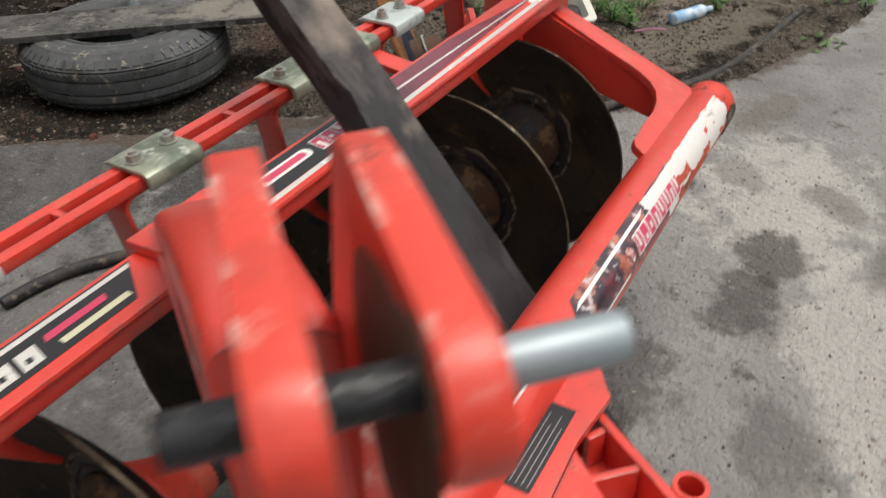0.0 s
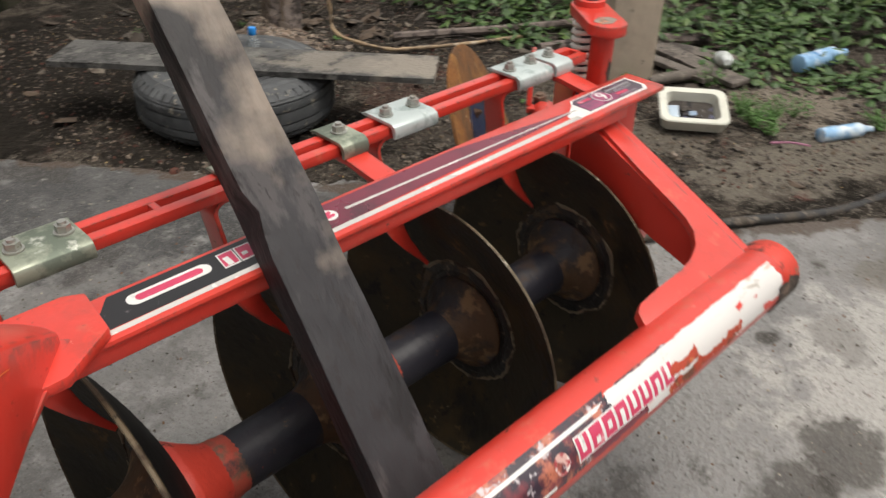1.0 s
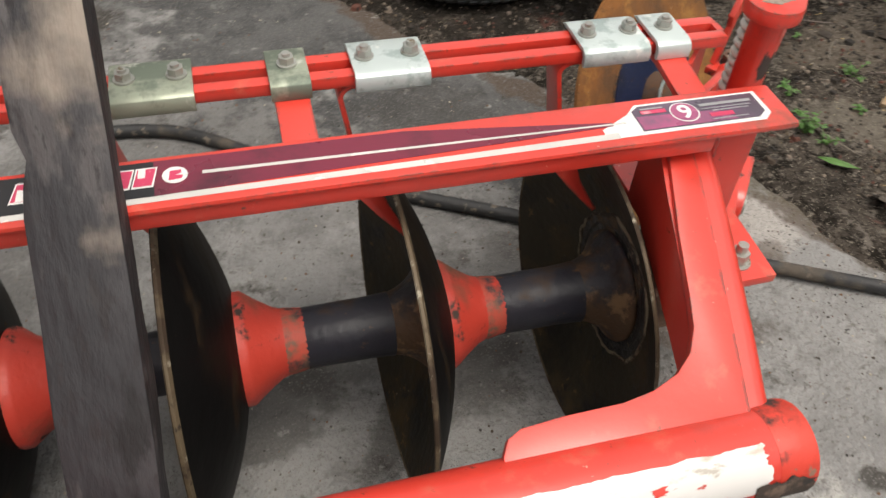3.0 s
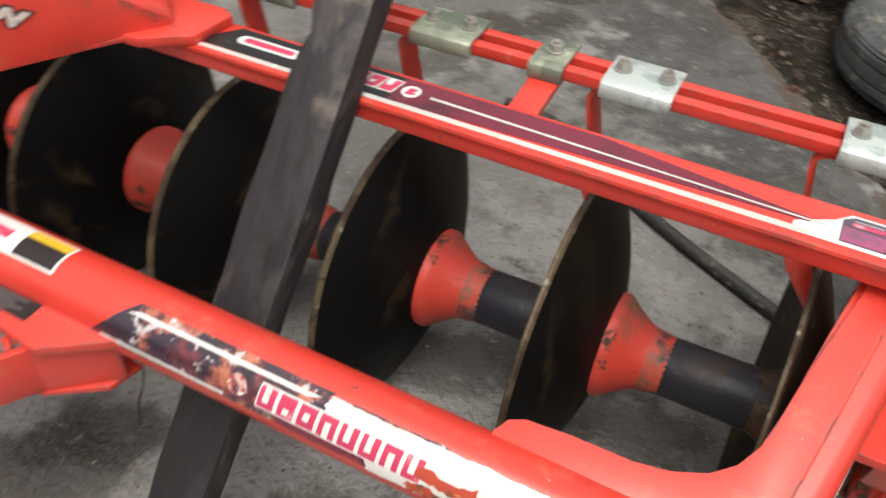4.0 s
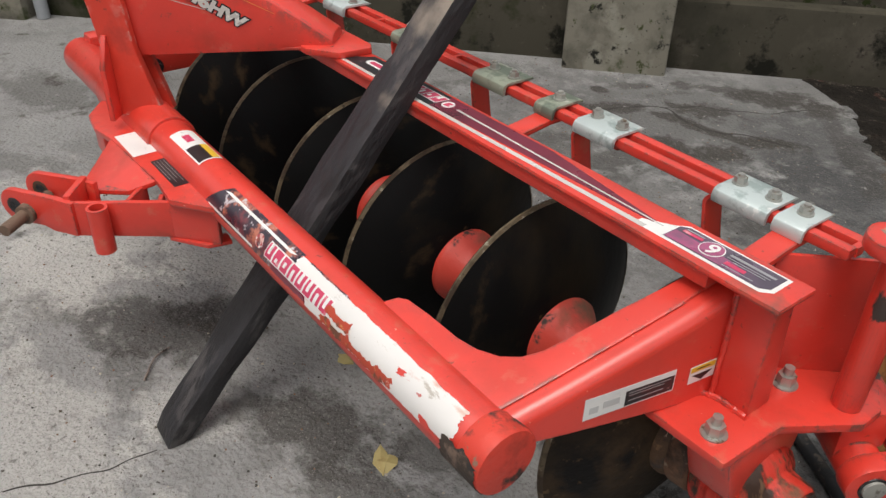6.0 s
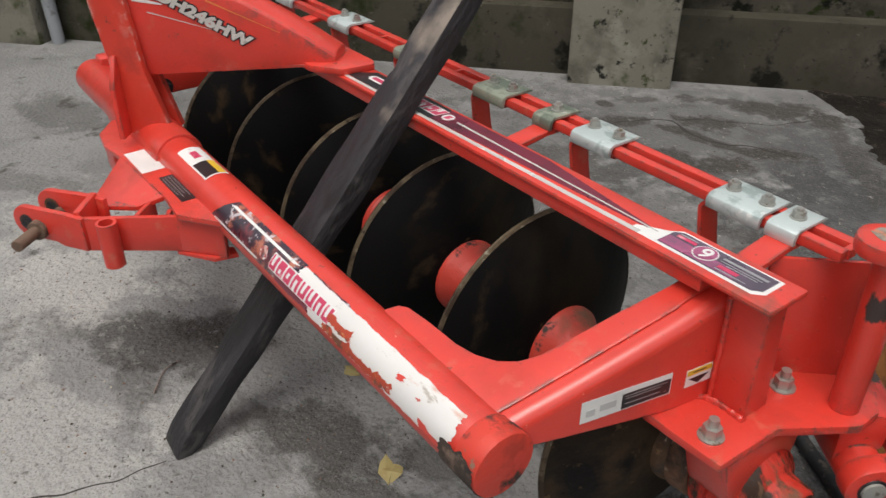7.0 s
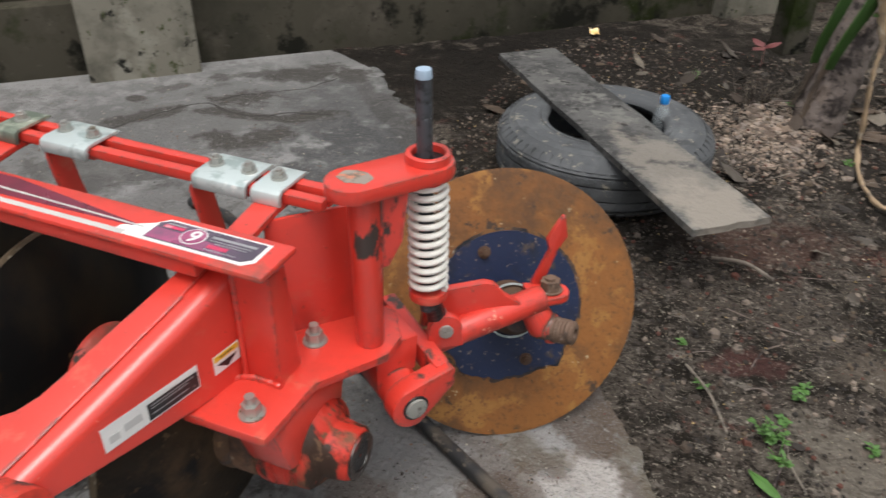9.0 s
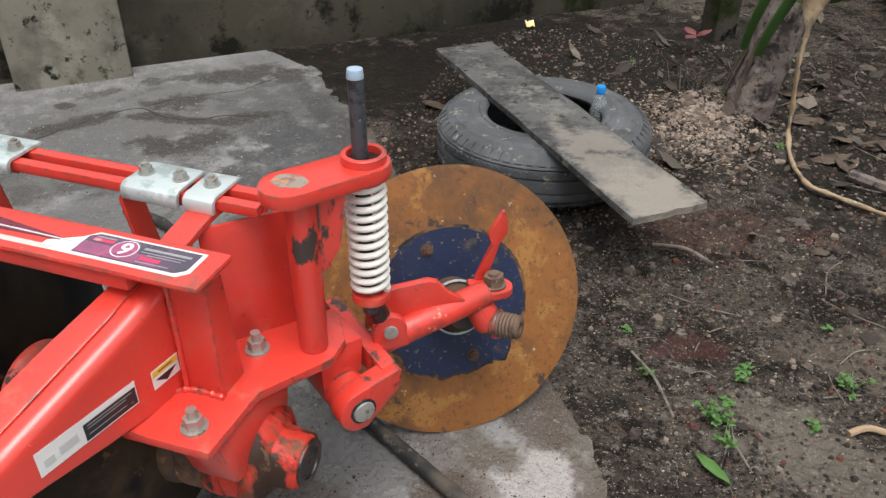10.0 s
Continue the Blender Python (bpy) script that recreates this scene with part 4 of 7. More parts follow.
def clamp(x, w, mat, bolts, label):
    bm = bmesh.new()
    y0, y1, z = 0.142, 0.232, 0.757
    prof = [(y0 - 0.004, z - 0.026), (y0 - 0.006, z - 0.012), (y0 - 0.002, z - 0.002), (y0 + 0.008, z + 0.003), (y1 - 0.008, z + 0.003), (y1 + 0.004, z - 0.003)]
    prism(bm, prof + [(y1 - 0.009, z - 0.004), (y0 + 0.010, z - 0.004), (y0 + 0.005, z - 0.009), (y0 + 0.002, z - 0.026)], x - w / 2, x + w / 2, Matrix(((0, 0, 1, 0), (1, 0, 0, 0), (0, 1, 0, 0), (0, 0, 0, 1))))
    c = pl("clamp", bm, mat, label, 0.0015)
    for bx in bolts:
        bm = bmesh.new()
        hexbolt(bm, (x + bx, 0.187, z + 0.003), (0, 0, 1), 0.0115, 0.011, 0.0145, 0.005)
        sub(part("bolt", bm, bolt_steel), c)


for x, w, mat, bolts, lab in ((0.665, 0.112, galvanised, (-0.035, 0.035), "galvanised two-bolt clamp"), (0.762, 0.058, galvanised, (0.0,), "galvanised one-bolt clamp"), (0.311, 0.112, galvanised, (-0.035, 0.035), "galvanised two-bolt clamp"),
                              (0.163, 0.058, brassy, (0.0,), "tarnished one-bolt clamp"), (-0.025, 0.112, brassy, (-0.035, 0.035), "tarnished two-bolt clamp"), (-0.372, 0.112, brassy, (-0.035, 0.035), "tarnished two-bolt clamp"),
                              (-0.73, 0.112, galvanised, (-0.035, 0.035), "galvanised two-bolt clamp"), (-1.08, 0.112, galvanised, (-0.035, 0.035), "galvanised two-bolt clamp")):
    clamp(x, w, mat, bolts, lab)
for i in range(6):
    x = FIRST + PITCH * i
    bm = bmesh.new()
    p = smooth_path([(x + 0.07, 0.187, 0.727), (x - 0.02, 0.187, 0.727), (x - 0.045, 0.187, 0.725), (x - 0.058, 0.187, 0.712), (x - 0.056, 0.187, 0.69), (x - 0.048, 0.187, 0.645), (x - 0.038, 0.190, 0.585)], 4)
    sweep(bm, p, 0.052, 0.008, (0, 1, 0))
    pl("scraper_arm", bm, red_paint, bevel=0.0015)
    bm = bmesh.new()
    outline = [(-0.064, 0.61), (-0.012, 0.61), (-0.004, 0.545), (0.014, 0.485), (0.034, 0.448), (0.051, 0.422), (0.044, 0.416), (0.022, 0.440), (-0.006, 0.470), (-0.034, 0.505), (-0.058, 0.550)]
    rows = [[bm.verts.new((x + dx, 0.190 + off - (0.61 - z) * 0.26, z)) for dx, z in outline] for off in (-0.007, -0.001)]
    bm.faces.new(rows[0])
    bm.faces.new(rows[1][::-1])
    for k in range(len(outline)):
        k2 = (k + 1) % len(outline)
        bm.faces.new((rows[0][k], rows[0][k2], rows[1][k2], rows[1][k]))
    pl("scraper_blade", bm, red_paint, bevel=0.001)
for x in (0.762, 0.163, -0.9):
    bm = bmesh.new()
    sweep(bm, [(x, 0.215, 0.726), (x, 0.14, 0.725), (x, 0.045, 0.712)], 0.05, 0.012)
    pl("rail_bracket", bm, red_paint, bevel=0.002)

post_red = material("scuffed_post_red", RED, 0.34, spots=[((0.50, 0.045, 0.024), 5.0, 0.58, 0.2, 0.45), ((0.035, 0.022, 0.018), 13.0, 0.60, 0.03, 0.75)], bump=0.05, bump_scale=60, coat=0.4, stretch=(1, 1, 0.45))
arm_red = material("rubbed_red", RED, 0.34, spots=[((0.36, 0.25, 0.18), 8.0, 0.64, 0.05, 0.6), ((0.06, 0.035, 0.028), 30.0, 0.68, 0.03, 0.75)], bump=0.05, bump_scale=60, coat=0.4)
# wheel carrier: post, top arm, spring and rod
bm = bmesh.new()
rod(bm, (0.939, 0.166, 0.468), (0.940, 0.166, 0.79), 0.0255, 0.029, n=28)
prism(bm, [(-0.01, 0.63), (-0.01, 0.785), (0.058, 0.785), (0.046, 0.69), (0.022, 0.64)], -0.007, 0.007, Matrix.Translation((0.955, 0.172, 0)) @ Matrix.Rotation(radians(26), 4, "Z") @ Matrix(((1, 0, 0, 0), (0, 0, 1, 0), (0, 1, 0, 0), (0, 0, 0, 1))))
wear_edges(post_red, (0.07, 0.045, 0.036), 0.009, 0.44)
wear_edges(arm_red, (0.11, 0.07, 0.055), 0.009, 0.44)
wear_edges(chipped_edge, (0.085, 0.055, 0.042), 0.010, 0.43)
wear_edges(rubbed_arm, (0.085, 0.055, 0.042), 0.009, 0.45)
post = pl("carrier_post", bm, post_red, bevel=0.004)
d = Vector((1.012 - 0.935, 0.264 - 0.160, 0))
ang = math.degrees(math.atan2(d.y, d.x))
bm = bmesh.new()
prism(bm, fan(0.928, 0.152, 0.047, ang + 90, ang + 270, 12) + fan(1.012, 0.264, 0.046, ang - 90, ang + 90, 12), 0.785, 0.812)
top_arm = pl("top_arm", bm, arm_red, bevel=0.005)
bm = bmesh.new()
lathe(bm, [(0.812, 0.029), (0.812, 0.0385), (0.826, 0.0385), (0.828, 0.036), (0.828, 0.031), (0.826, 0.029)], 32, Matrix.Translation((1.012, 0.264, 0)) @ Matrix.Rotation(radians(-90), 4, "Y"), True)
sub(part("rim", bm, red_paint), top_arm)
worn_grey = material("worn_grey", (0.28, 0.24, 0.20), 0.6, spots=[((0.16, 0.12, 0.09), 40.0, 0.5, 0.1, None), ((0.5, 0.2, 0.12), 50.0, 0.6, 0.06, None)])
rod_grey = material("mottled_rod", (0.07, 0.075, 0.085), 0.5, 0.3, spots=[((0.02, 0.02, 0.022), 30.0, 0.48, 0.1, 0.6), ((0.30, 0.32, 0.35), 60.0, 0.62, 0.06, 0.5)], bump=0.2, bump_scale=100)
tip_blue = material("pale_blue_tip", (0.34, 0.44, 0.55), 0.5, spots=[((0.2, 0.24, 0.3), 60.0, 0.55, 0.1, None)])
# dark disc round the rod paints the shade within the rim
bm = bmesh.new()
rod(bm, (1.012, 0.264, 0.8125), (1.012, 0.264, 0.8135), 0.0292, n=28)
sub(part("bore", bm, oily_black, None, "dark disc painting the shade inside the bore"), top_arm)
bm = bmesh.new()
prism(bm, [(0.930 + (0.030 + 0.008 * noise.noise(Vector((math.cos(a / 5.0) * 3, math.sin(a / 5.0) * 3, 2)))) * math.cos(a / 5.0), 0.158 + (0.022 + 0.008 * noise.noise(Vector((math.cos(a / 5.0) * 3, math.sin(a / 5.0) * 3, 6)))) * math.sin(a / 5.0)) for a in range(31)], 0.8118, 0.8126)
sub(part("worn_patch", bm, worn_grey, None, "worn grey patch"), top_arm)
bm = bmesh.new()
rod(bm, (1.010, 0.262, 0.50), (1.008, 0.256, 0.958), 0.0135, n=20)
spring_rod = pl("spring_rod", bm, rod_grey, "mottled grey rod with a pale tip")
bm = bmesh.new()
rod(bm, (1.008, 0.256, 0.958), (1.008, 0.256, 0.974), 0.0142, 0.0125, n=20)
sub(part("rod_tip", bm, tip_blue, None, "pale blue rod tip", 0.002), spring_rod)
bm = bmesh.new()
coil = []
for k in range(12 * 22 + 1):
    a = 2 * math.pi * k / 22
    coil.append((1.012 + 0.031 * math.cos(a), 0.264 + 0.031 * math.sin(a), 0.552 + 0.222 * k / (12 * 22)))
pipe_path(bm, coil, 0.0062, 8)
pl("coil_spring", bm, spring_white, "white painted coil spring")
for z0, z1, r in ((0.530, 0.548, 0.036), (0.774, 0.786, 0.034)):
    bm = bmesh.new()
    rod(bm, (1.012, 0.264, z0), (1.012, 0.264, z1), r, n=24)
    pl("spring_seat", bm, red_paint, bevel=0.003)
bm = bmesh.new()
rod(bm, (1.016, 0.310, 0.432), (1.012, 0.264, 0.535), 0.021, 0.016, n=16)
pl("rod_eye", bm, oily_black)

# swing arm: barrel under the base plate, yoke frame on its pin, arm with clevis ears and stub axle
def frame_at(origin, az):
    """Local x to the side, y up, z along the level axis that points to az."""
    a = Vector((math.cos(radians(az)), math.sin(radians(az)), 0))
    e = Vector((-a.y, a.x, 0))
    return Matrix.Translation(origin) @ Matrix((e, Vector((0, 0, 1)), a)).transposed().to_4x4()


YOKE = frame_at((1.018, 0.168, 0.347), -36)
ARMF = frame_at((1.025, 0.168, 0.323), -55.4)
bm = bmesh.new()
rod(bm, YOKE @ Vector((0, 0, -0.205)), YOKE @ Vector((0, 0, -0.022)), 0.042, n=32)
prism(bm, [(-0.044, -0.002), (-0.046, 0.108), (0.046, 0.108), (0.040, 0.03)], -0.165, -0.050, YOKE)
pl("pivot_barrel", bm, red_paint, "red pivot barrel under the base plate", 0.006, 30)
bm = bmesh.new()
prism(bm, fan(-0.002, 0.0, 0.046, 100, 285, 12) + [(0.075, 0.012), (0.086, 0.022), (0.088, 0.056), (0.080, 0.062)], -0.022, 0.020, YOKE)
yoke = pl("yoke_front", bm, chipped_edge, "red yoke block with worn edges", 0.005)
bm = bmesh.new()
m_ = YOKE @ Matrix(((0, 0, 1, 0), (0, 1, 0, 0), (1, 0, 0, 0), (0, 0, 0, 1)))
prism(bm, [(0.0, 0.012), (0.0, 0.061), (-0.225, 0.082), (-0.235, 0.074), (-0.235, 0.020)], 0.055, 0.087, m_)
pl("yoke_bar", bm, chipped_edge, "", 0.004)
bm = bmesh.new()
prism(bm, [(-0.04, -0.03), (-0.04, 0.045), (0.085, 0.062), (0.085, 0.012), (0.02, -0.035)], -0.232, -0.207, YOKE)
pl("yoke_back", bm, red_paint, "", 0.004)
bm = bmesh.new()
rod(bm, YOKE @ Vector((0, 0, 0.0)), YOKE @ Vector((0, 0, 0.027)), 0.0215, n=26)
pin_ = pl("pivot_pin", bm, pin_face, "bare steel pivot pin", 0.003)
bm = bmesh.new()
lathe(bm, [(0.018, 0.0222), (0.018, 0.0275), (0.0222, 0.0265), (0.0222, 0.0222)], 28, YOKE @ Matrix(((0, 0, 1, 0), (0, 1, 0, 0), (1, 0, 0, 0), (0, 0, 0, 1))), True)
sub(part("dirt_ring", bm, oily_black, None, "oily black ring"), pin_)
AR0, AR1 = Vector((0.050, 0.070, -0.115)), Vector((0.305, 0.092, -0.190))
bm = bmesh.new()
rod(bm, ARMF @ AR0, ARMF @ AR1, 0.0285, n=26)
swing = pl("swing_arm", bm, rubbed_arm, "red swing arm with rubbed paint", 0.004)
bm = bmesh.new()
prism(bm, [(0.05, 0.08), (0.058, 0.125), (0.080, 0.158), (0.100, 0.166), (0.172, 0.172), (0.192, 0.165), (0.215, 0.135), (0.25, 0.11), (0.25, 0.08)], -0.172, -0.152, ARMF)
pl("stiffener", bm, red_paint, "", 0.005)
for z0, z1 in ((-0.112, -0.092), (-0.182, -0.164)):
    bm = bmesh.new()
    prism(bm, fan(0.079, 0.112, 0.034, -15, 195, 16) + [(0.042, 0.070), (0.116, 0.070)], z0, z1, ARMF)
    pl("clevis_ear", bm, red_paint, "", 0.004)
bm = bmesh.new()
rod(bm, ARMF @ Vector((0.079, 0.112, -0.182)), ARMF @ Vector((0.079, 0.112, -0.086)), 0.0145, n=20)
pl("clevis_pin", bm, pin_face, "", 0.0015)
bm = bmesh.new()
m_ = ARMF @ Matrix(((1, 0, 0, 0), (0, 0, 1, 0), (0, 1, 0, 0), (0, 0, 0, 1)))
prism(bm, [(0.275, -0.235)] + fan(0.335, -0.195, 0.030, -80, 80, 10) + [(0.275, -0.160)], 0.086, 0.104, m_)
pl("lug_plate", bm, chipped_edge, "", 0.004)
bm = bmesh.new()
rod(bm, ARMF @ Vector((0.285, 0.072, -0.19)), ARMF @ Vector((0.312, 0.020, -0.178)), 0.030, 0.034, n=22)
rod(bm, ARMF @ Vector((0.318, 0.022, -0.172)), ARMF @ Vector((0.334, 0.026, -0.162)), 0.034, 0.032, n=22)
pl("axle_collar", bm, chipped_edge, "worn red axle collar", 0.004)
bm = bmesh.new()
prof = [(0.0, 0.0275)]
for k in range(9):
    prof += [(0.006 + 0.0072 * k, 0.0280), (0.0096 + 0.0072 * k, 0.0250)]
prof += [(0.074, 0.0265), (0.078, 0.021), (0.078, 0.0115), (0.055, 0.009)]
s0, s1 = ARMF @ Vector((0.300, 0.024, -0.182)), ARMF @ Vector((0.364, 0.034, -0.128))
lathe(bm, prof, 26, Matrix.Translation(s0) @ (s1 - s0).to_track_quat("X", "Z").to_matrix().to_4x4() @ Matrix.Diagonal(((s1 - s0).length / 0.078, 1, 1, 1)))
pl("threaded_stub", bm, stub_rust, "rusty threaded stub axle with a bored end")
bm = bmesh.new()
hexbolt(bm, ARMF @ Vector((0.326, 0.104, -0.197)), (-0.1, 0.05, 1), 0.0215, 0.022, 0.026, 0.006)
pl("lock_nut", bm, stub_rust, "rusty lock nut")
bm = bmesh.new()
prism(bm, [(0.292, 0.105), (0.326, 0.185), (0.318, 0.212), (0.346, 0.262), (0.354, 0.266), (0.362, 0.215), (0.345, 0.190), (0.318, 0.105)], -0.236, -0.222, ARMF)
pl("lever", bm, red_paint, "pointed red lever with chipped paint", 0.003)

# rear furrow wheel: a flat rusty disc with a blue centre
n_dir = Vector((math.cos(radians(-55.4)) * math.cos(radians(22.7)), math.sin(radians(-55.4)) * math.cos(radians(22.7)), math.sin(radians(22.7))))
q = n_dir.to_track_quat("X", "Z").to_matrix().to_4x4()
WH = Matrix.Translation((1.058, 0.599, 0.293)) @ q
WR = 0.318
bm = bmesh.new()
lathe(bm, [(-0.008, 0.02), (-0.008, WR - 0.004), (-0.005, WR), (0.002, WR), (0.004, WR - 0.012), (0.006, 0.165), (0.006, 0.02)], 80, WH)
wheel = pl("furrow_wheel", bm, rust_orange, "flat rusty steel wheel disc with blue centre")
bm = bmesh.new()
ring = []
for k in range(120):
    a = 2 * math.pi * k / 120
    low = max(0.0, -math.sin(a) - 0.05)
    u, v = math.cos(a), math.sin(a)
    ring.append(0.176 + low * (0.036 * noise.noise(Vector((u * 3.1, v * 3.1, 3))) + 0.010 * noise.noise(Vector((u * 11, v * 11, 5)))) + 0.002 * noise.noise(Vector((u * 20, v * 20, 0))))
prism(bm, [(r * math.cos(2 * math.pi * k / 120), r * math.sin(2 * math.pi * k / 120)) for k, r in enumerate(ring)], 0.0062, 0.010, WH @ Matrix(((0, 0, 1, 0), (1, 0, 0, 0), (0, 1, 0, 0), (0, 0, 0, 1))))
sub(part("wheel_centre", bm, blue_paint, None, "faded blue wheel centre"), wheel)
bm = bmesh.new()
prism(bm, [((r + 0.006 + 0.009 * abs(noise.noise(Vector((k * 0.31, r * 40, 2))))) * math.cos(2 * math.pi * k / 120), (r + 0.006 + 0.009 * abs(noise.noise(Vector((k * 0.31, r * 40, 2))))) * math.sin(2 * math.pi * k / 120)) for k, r in enumerate(ring)], 0.0060, 0.0072, WH @ Matrix(((0, 0, 1, 0), (1, 0, 0, 0), (0, 1, 0, 0), (0, 0, 0, 1))))
sub(part("burnt_paint", bm, material("burnt_paint", (0.050, 0.034, 0.026), 0.8, spots=[((0.16, 0.075, 0.025), 26.0, 0.50, 0.08, None), ((0.012, 0.012, 0.016), 18.0, 0.52, 0.08, None), ((0.34, 0.30, 0.25), 50.0, 0.65, 0.04, None)], bump=0.4), None, "dark flaking rim of the blue paint"), wheel)
bm = bmesh.new()
lathe(bm, [(0.010, 0.062), (0.05, 0.058), (0.06, 0.052), (0.10, 0.045), (0.11, 0.036)], 32, WH)
sub(part("wheel_hub", bm, rusty), wheel)
bm = bmesh.new()
lathe(bm, [(0.052, 0.060), (0.052, 0.064), (0.058, 0.064), (0.058, 0.060)], 32, WH, True)
sub(part("grease_ring", bm, galvanised), wheel)
for a in (1.905, -1.289):
    bm = bmesh.new()
    p0 = WH @ Vector((0.010, 0.139 * math.cos(a), 0.139 * math.sin(a)))
    hexbolt(bm, p0, n_dir, 0.011, 0.009, 0.015, 0.006)
    sub(part("wheel_bolt", bm, rusty), wheel)

# ---- mast, strut and lower hitch ----
MAST_O = Vector((-0.929, -0.637, 1.157))
MAST_N, MAST_U = Vector((0.729, -0.684, 0)), Vector((0.684, 0.729, 0))


def mast_m(n):
    """Local x along the plough's travel (backwards), y up, z across."""
    m = Matrix((MAST_U, (0, 0, 1), MAST_N)).transposed().to_4x4()
    return Matrix.Translation(MAST_O + MAST_N * n) @ m


side = fan(-0.006, 0.0, 0.034, 100, 260, 8) + [(0.055, -0.06), (0.165, -0.20), (0.195, -0.40), (0.205, -0.60), (0.335, -0.60), (0.285, -0.42), (0.265, -0.22), (0.165, 0.010), (0.140, 0.028), (0.10, 0.032)]
for n0 in (-0.058, 0.002):
    bm = bmesh.new()
    prism(bm, side[::-1], 0.0, 0.024, mast_m(n0))
    pl("mast_plate", bm, chipped_red, "chipped red mast plate", 0.003)
grease = material("grease_smear", (0.13, 0.095, 0.070), 0.55, spots=[((0.045, 0.036, 0.028), 14.0, 0.50, 0.12, 0.4), ((0.34, 0.10, 0.06), 20.0, 0.6, 0.08, 0.7)], bump=0.3, bump_scale=60)
for n0 in (-0.0336, 0.0012):
    bm = bmesh.new()
    blob = []
    for k in range(48):
        a = 2 * math.pi * k / 48
        r = 0.028 + (0.150 * max(0.0, math.cos(a + 1.0)) ** 1.5) + 0.008 * noise.noise(Vector((math.cos(a) * 4, math.sin(a) * 4, n0 * 50)))
        blob.append((r * math.cos(a), r * math.sin(a)))
    prism(bm, blob, 0.0, 0.0006, mast_m(n0))
    pl("grease_patch", bm, grease, "dark greasy patch on the mast plate")
bm = bmesh.new()
rod(bm, MAST_O - MAST_N * 0.088, MAST_O + MAST_N * 0.026, 0.0103, n=20)
pl("top_link_pin", bm, oily_black, "greasy black pin with a bare steel end", 0.002)
bm = bmesh.new()
rod(bm, MAST_O + MAST_N * 0.026, MAST_O + MAST_N * 0.082, 0.0103, n=24)
rod(bm, MAST_O + MAST_N * 0.027, MAST_O + MAST_N * 0.032, 0.0145, n=20)
pl("pin_end", bm, pin_steel, "bare steel pin end", 0.0015)
bm = bmesh.new()
prism(bm, [(0.024, -0.385), (0.034, -0.385), (0.070, -0.46), (0.072, -0.60), (0.024, -0.60)], 0.205, 0.219, Matrix.Translation(MAST_O) @ Matrix((MAST_N, (0, 0, 1), MAST_U)).transposed().to_4x4())
pl("mast_rib", bm, red_paint, bevel=0.003)

# strut from the mast to the beam: two flat sides under a rounded back
A0, A1 = Vector((-0.788, -0.494, 0)), Vector((-0.440, -0.032, 0))
ACROSS = Vector((-0.707, 0.707, 0))
bm = bmesh.new()
rings = []
for k in range(9):
    t = k / 8
    base = A0.lerp(A1, t)
    w = 0.092 + 0.010 * t
    lo_z, top_z = 0.708 + 0.030 * t, 0.758 + 0.240 * (1 - t ** 1.7)
    arch = [(0.0, lo_z), (0.0, top_z)]
    arch += [(w / 2 - w / 2 * math.cos(radians(a)), top_z + w * (0.24 - 0.08 * t) * math.sin(radians(a))) for a in range(20, 180, 20)]
    arch += [(w, top_z), (w, lo_z)]
    rings.append([bm.verts.new(base + ACROSS * a + Vector((0, 0, z))) for a, z in arch])
for p, q2 in zip(rings, rings[1:]):
    for i in range(len(p)):
        j = (i + 1) % len(p)
        bm.faces.new((p[i], p[j], q2[j], q2[i]))
bm.faces.new(rings[0][::-1])
bm.faces.new(rings[-1])
strut = pl("strut", bm, red_paint, bevel=0.004, sharp=50)
for t0, t1, z0, z1, lift, mat in ((0.30, 0.62, 0.775, 0.835, 0.0008, label_black), (0.32, 0.60, 0.822, 0.829, 0.0014, label_white), (0.34, 0.46, 0.790, 0.812, 0.0014, label_white), (0.50, 0.58, 0.784, 0.796, 0.0014, label_yellow)):
    bm = bmesh.new()
    vs = []
    for t, z in ((t0, z0 + 0.05), (t1, z0), (t1, z1), (t0, z1 + 0.05)):
        vs.append(bm.verts.new(A0.lerp(A1, t) + ACROSS * (0.092 + 0.010 * t + lift) + Vector((0, 0, z - 0.02))))
    bm.faces.new(vs)
    sub(part("decal", bm, mat, None, "dark and white decal" if mat is label_black else ""), strut)
bm = bmesh.new()
prism(bm, [(-0.818, -0.478), (-0.430, -0.036), (-0.515, 0.050), (-0.850, -0.430)], -0.004, 0.004, Matrix.Translation((0, 0, 0.770)) @ Matrix(((1, 0, 0, 0), (0, 1, 0, 0), (0.053, 0.049, 1, 0), (0, 0, 0, 1))))
pl("strut_flange", bm, red_paint, bevel=0.002)
bm = bmesh.new()
prism(bm, [(-0.545, -0.10), (-0.46, -0.098), (-0.385, -0.045), (-0.375, 0.045), (-0.40, 0.058), (-0.55, 0.058)], 0.7305, 0.748)
pl("gusset", bm, red_paint, bevel=0.004)

# lower hitch bracket on the pipe
bm = bmesh.new()
prism(bm, [(-0.95, -0.50), (-0.87, -0.558), (-0.78, -0.570), (-0.69, -0.556), (-0.40, -0.542), (-0.30, -0.552), (-0.20, -0.480), (-0.205, -0.43), (-0.25, -0.41), (-0.95, -0.41)], 0.515, 0.531)
hitch_plate = pl("hitch_plate", bm, red_paint, bevel=0.004)


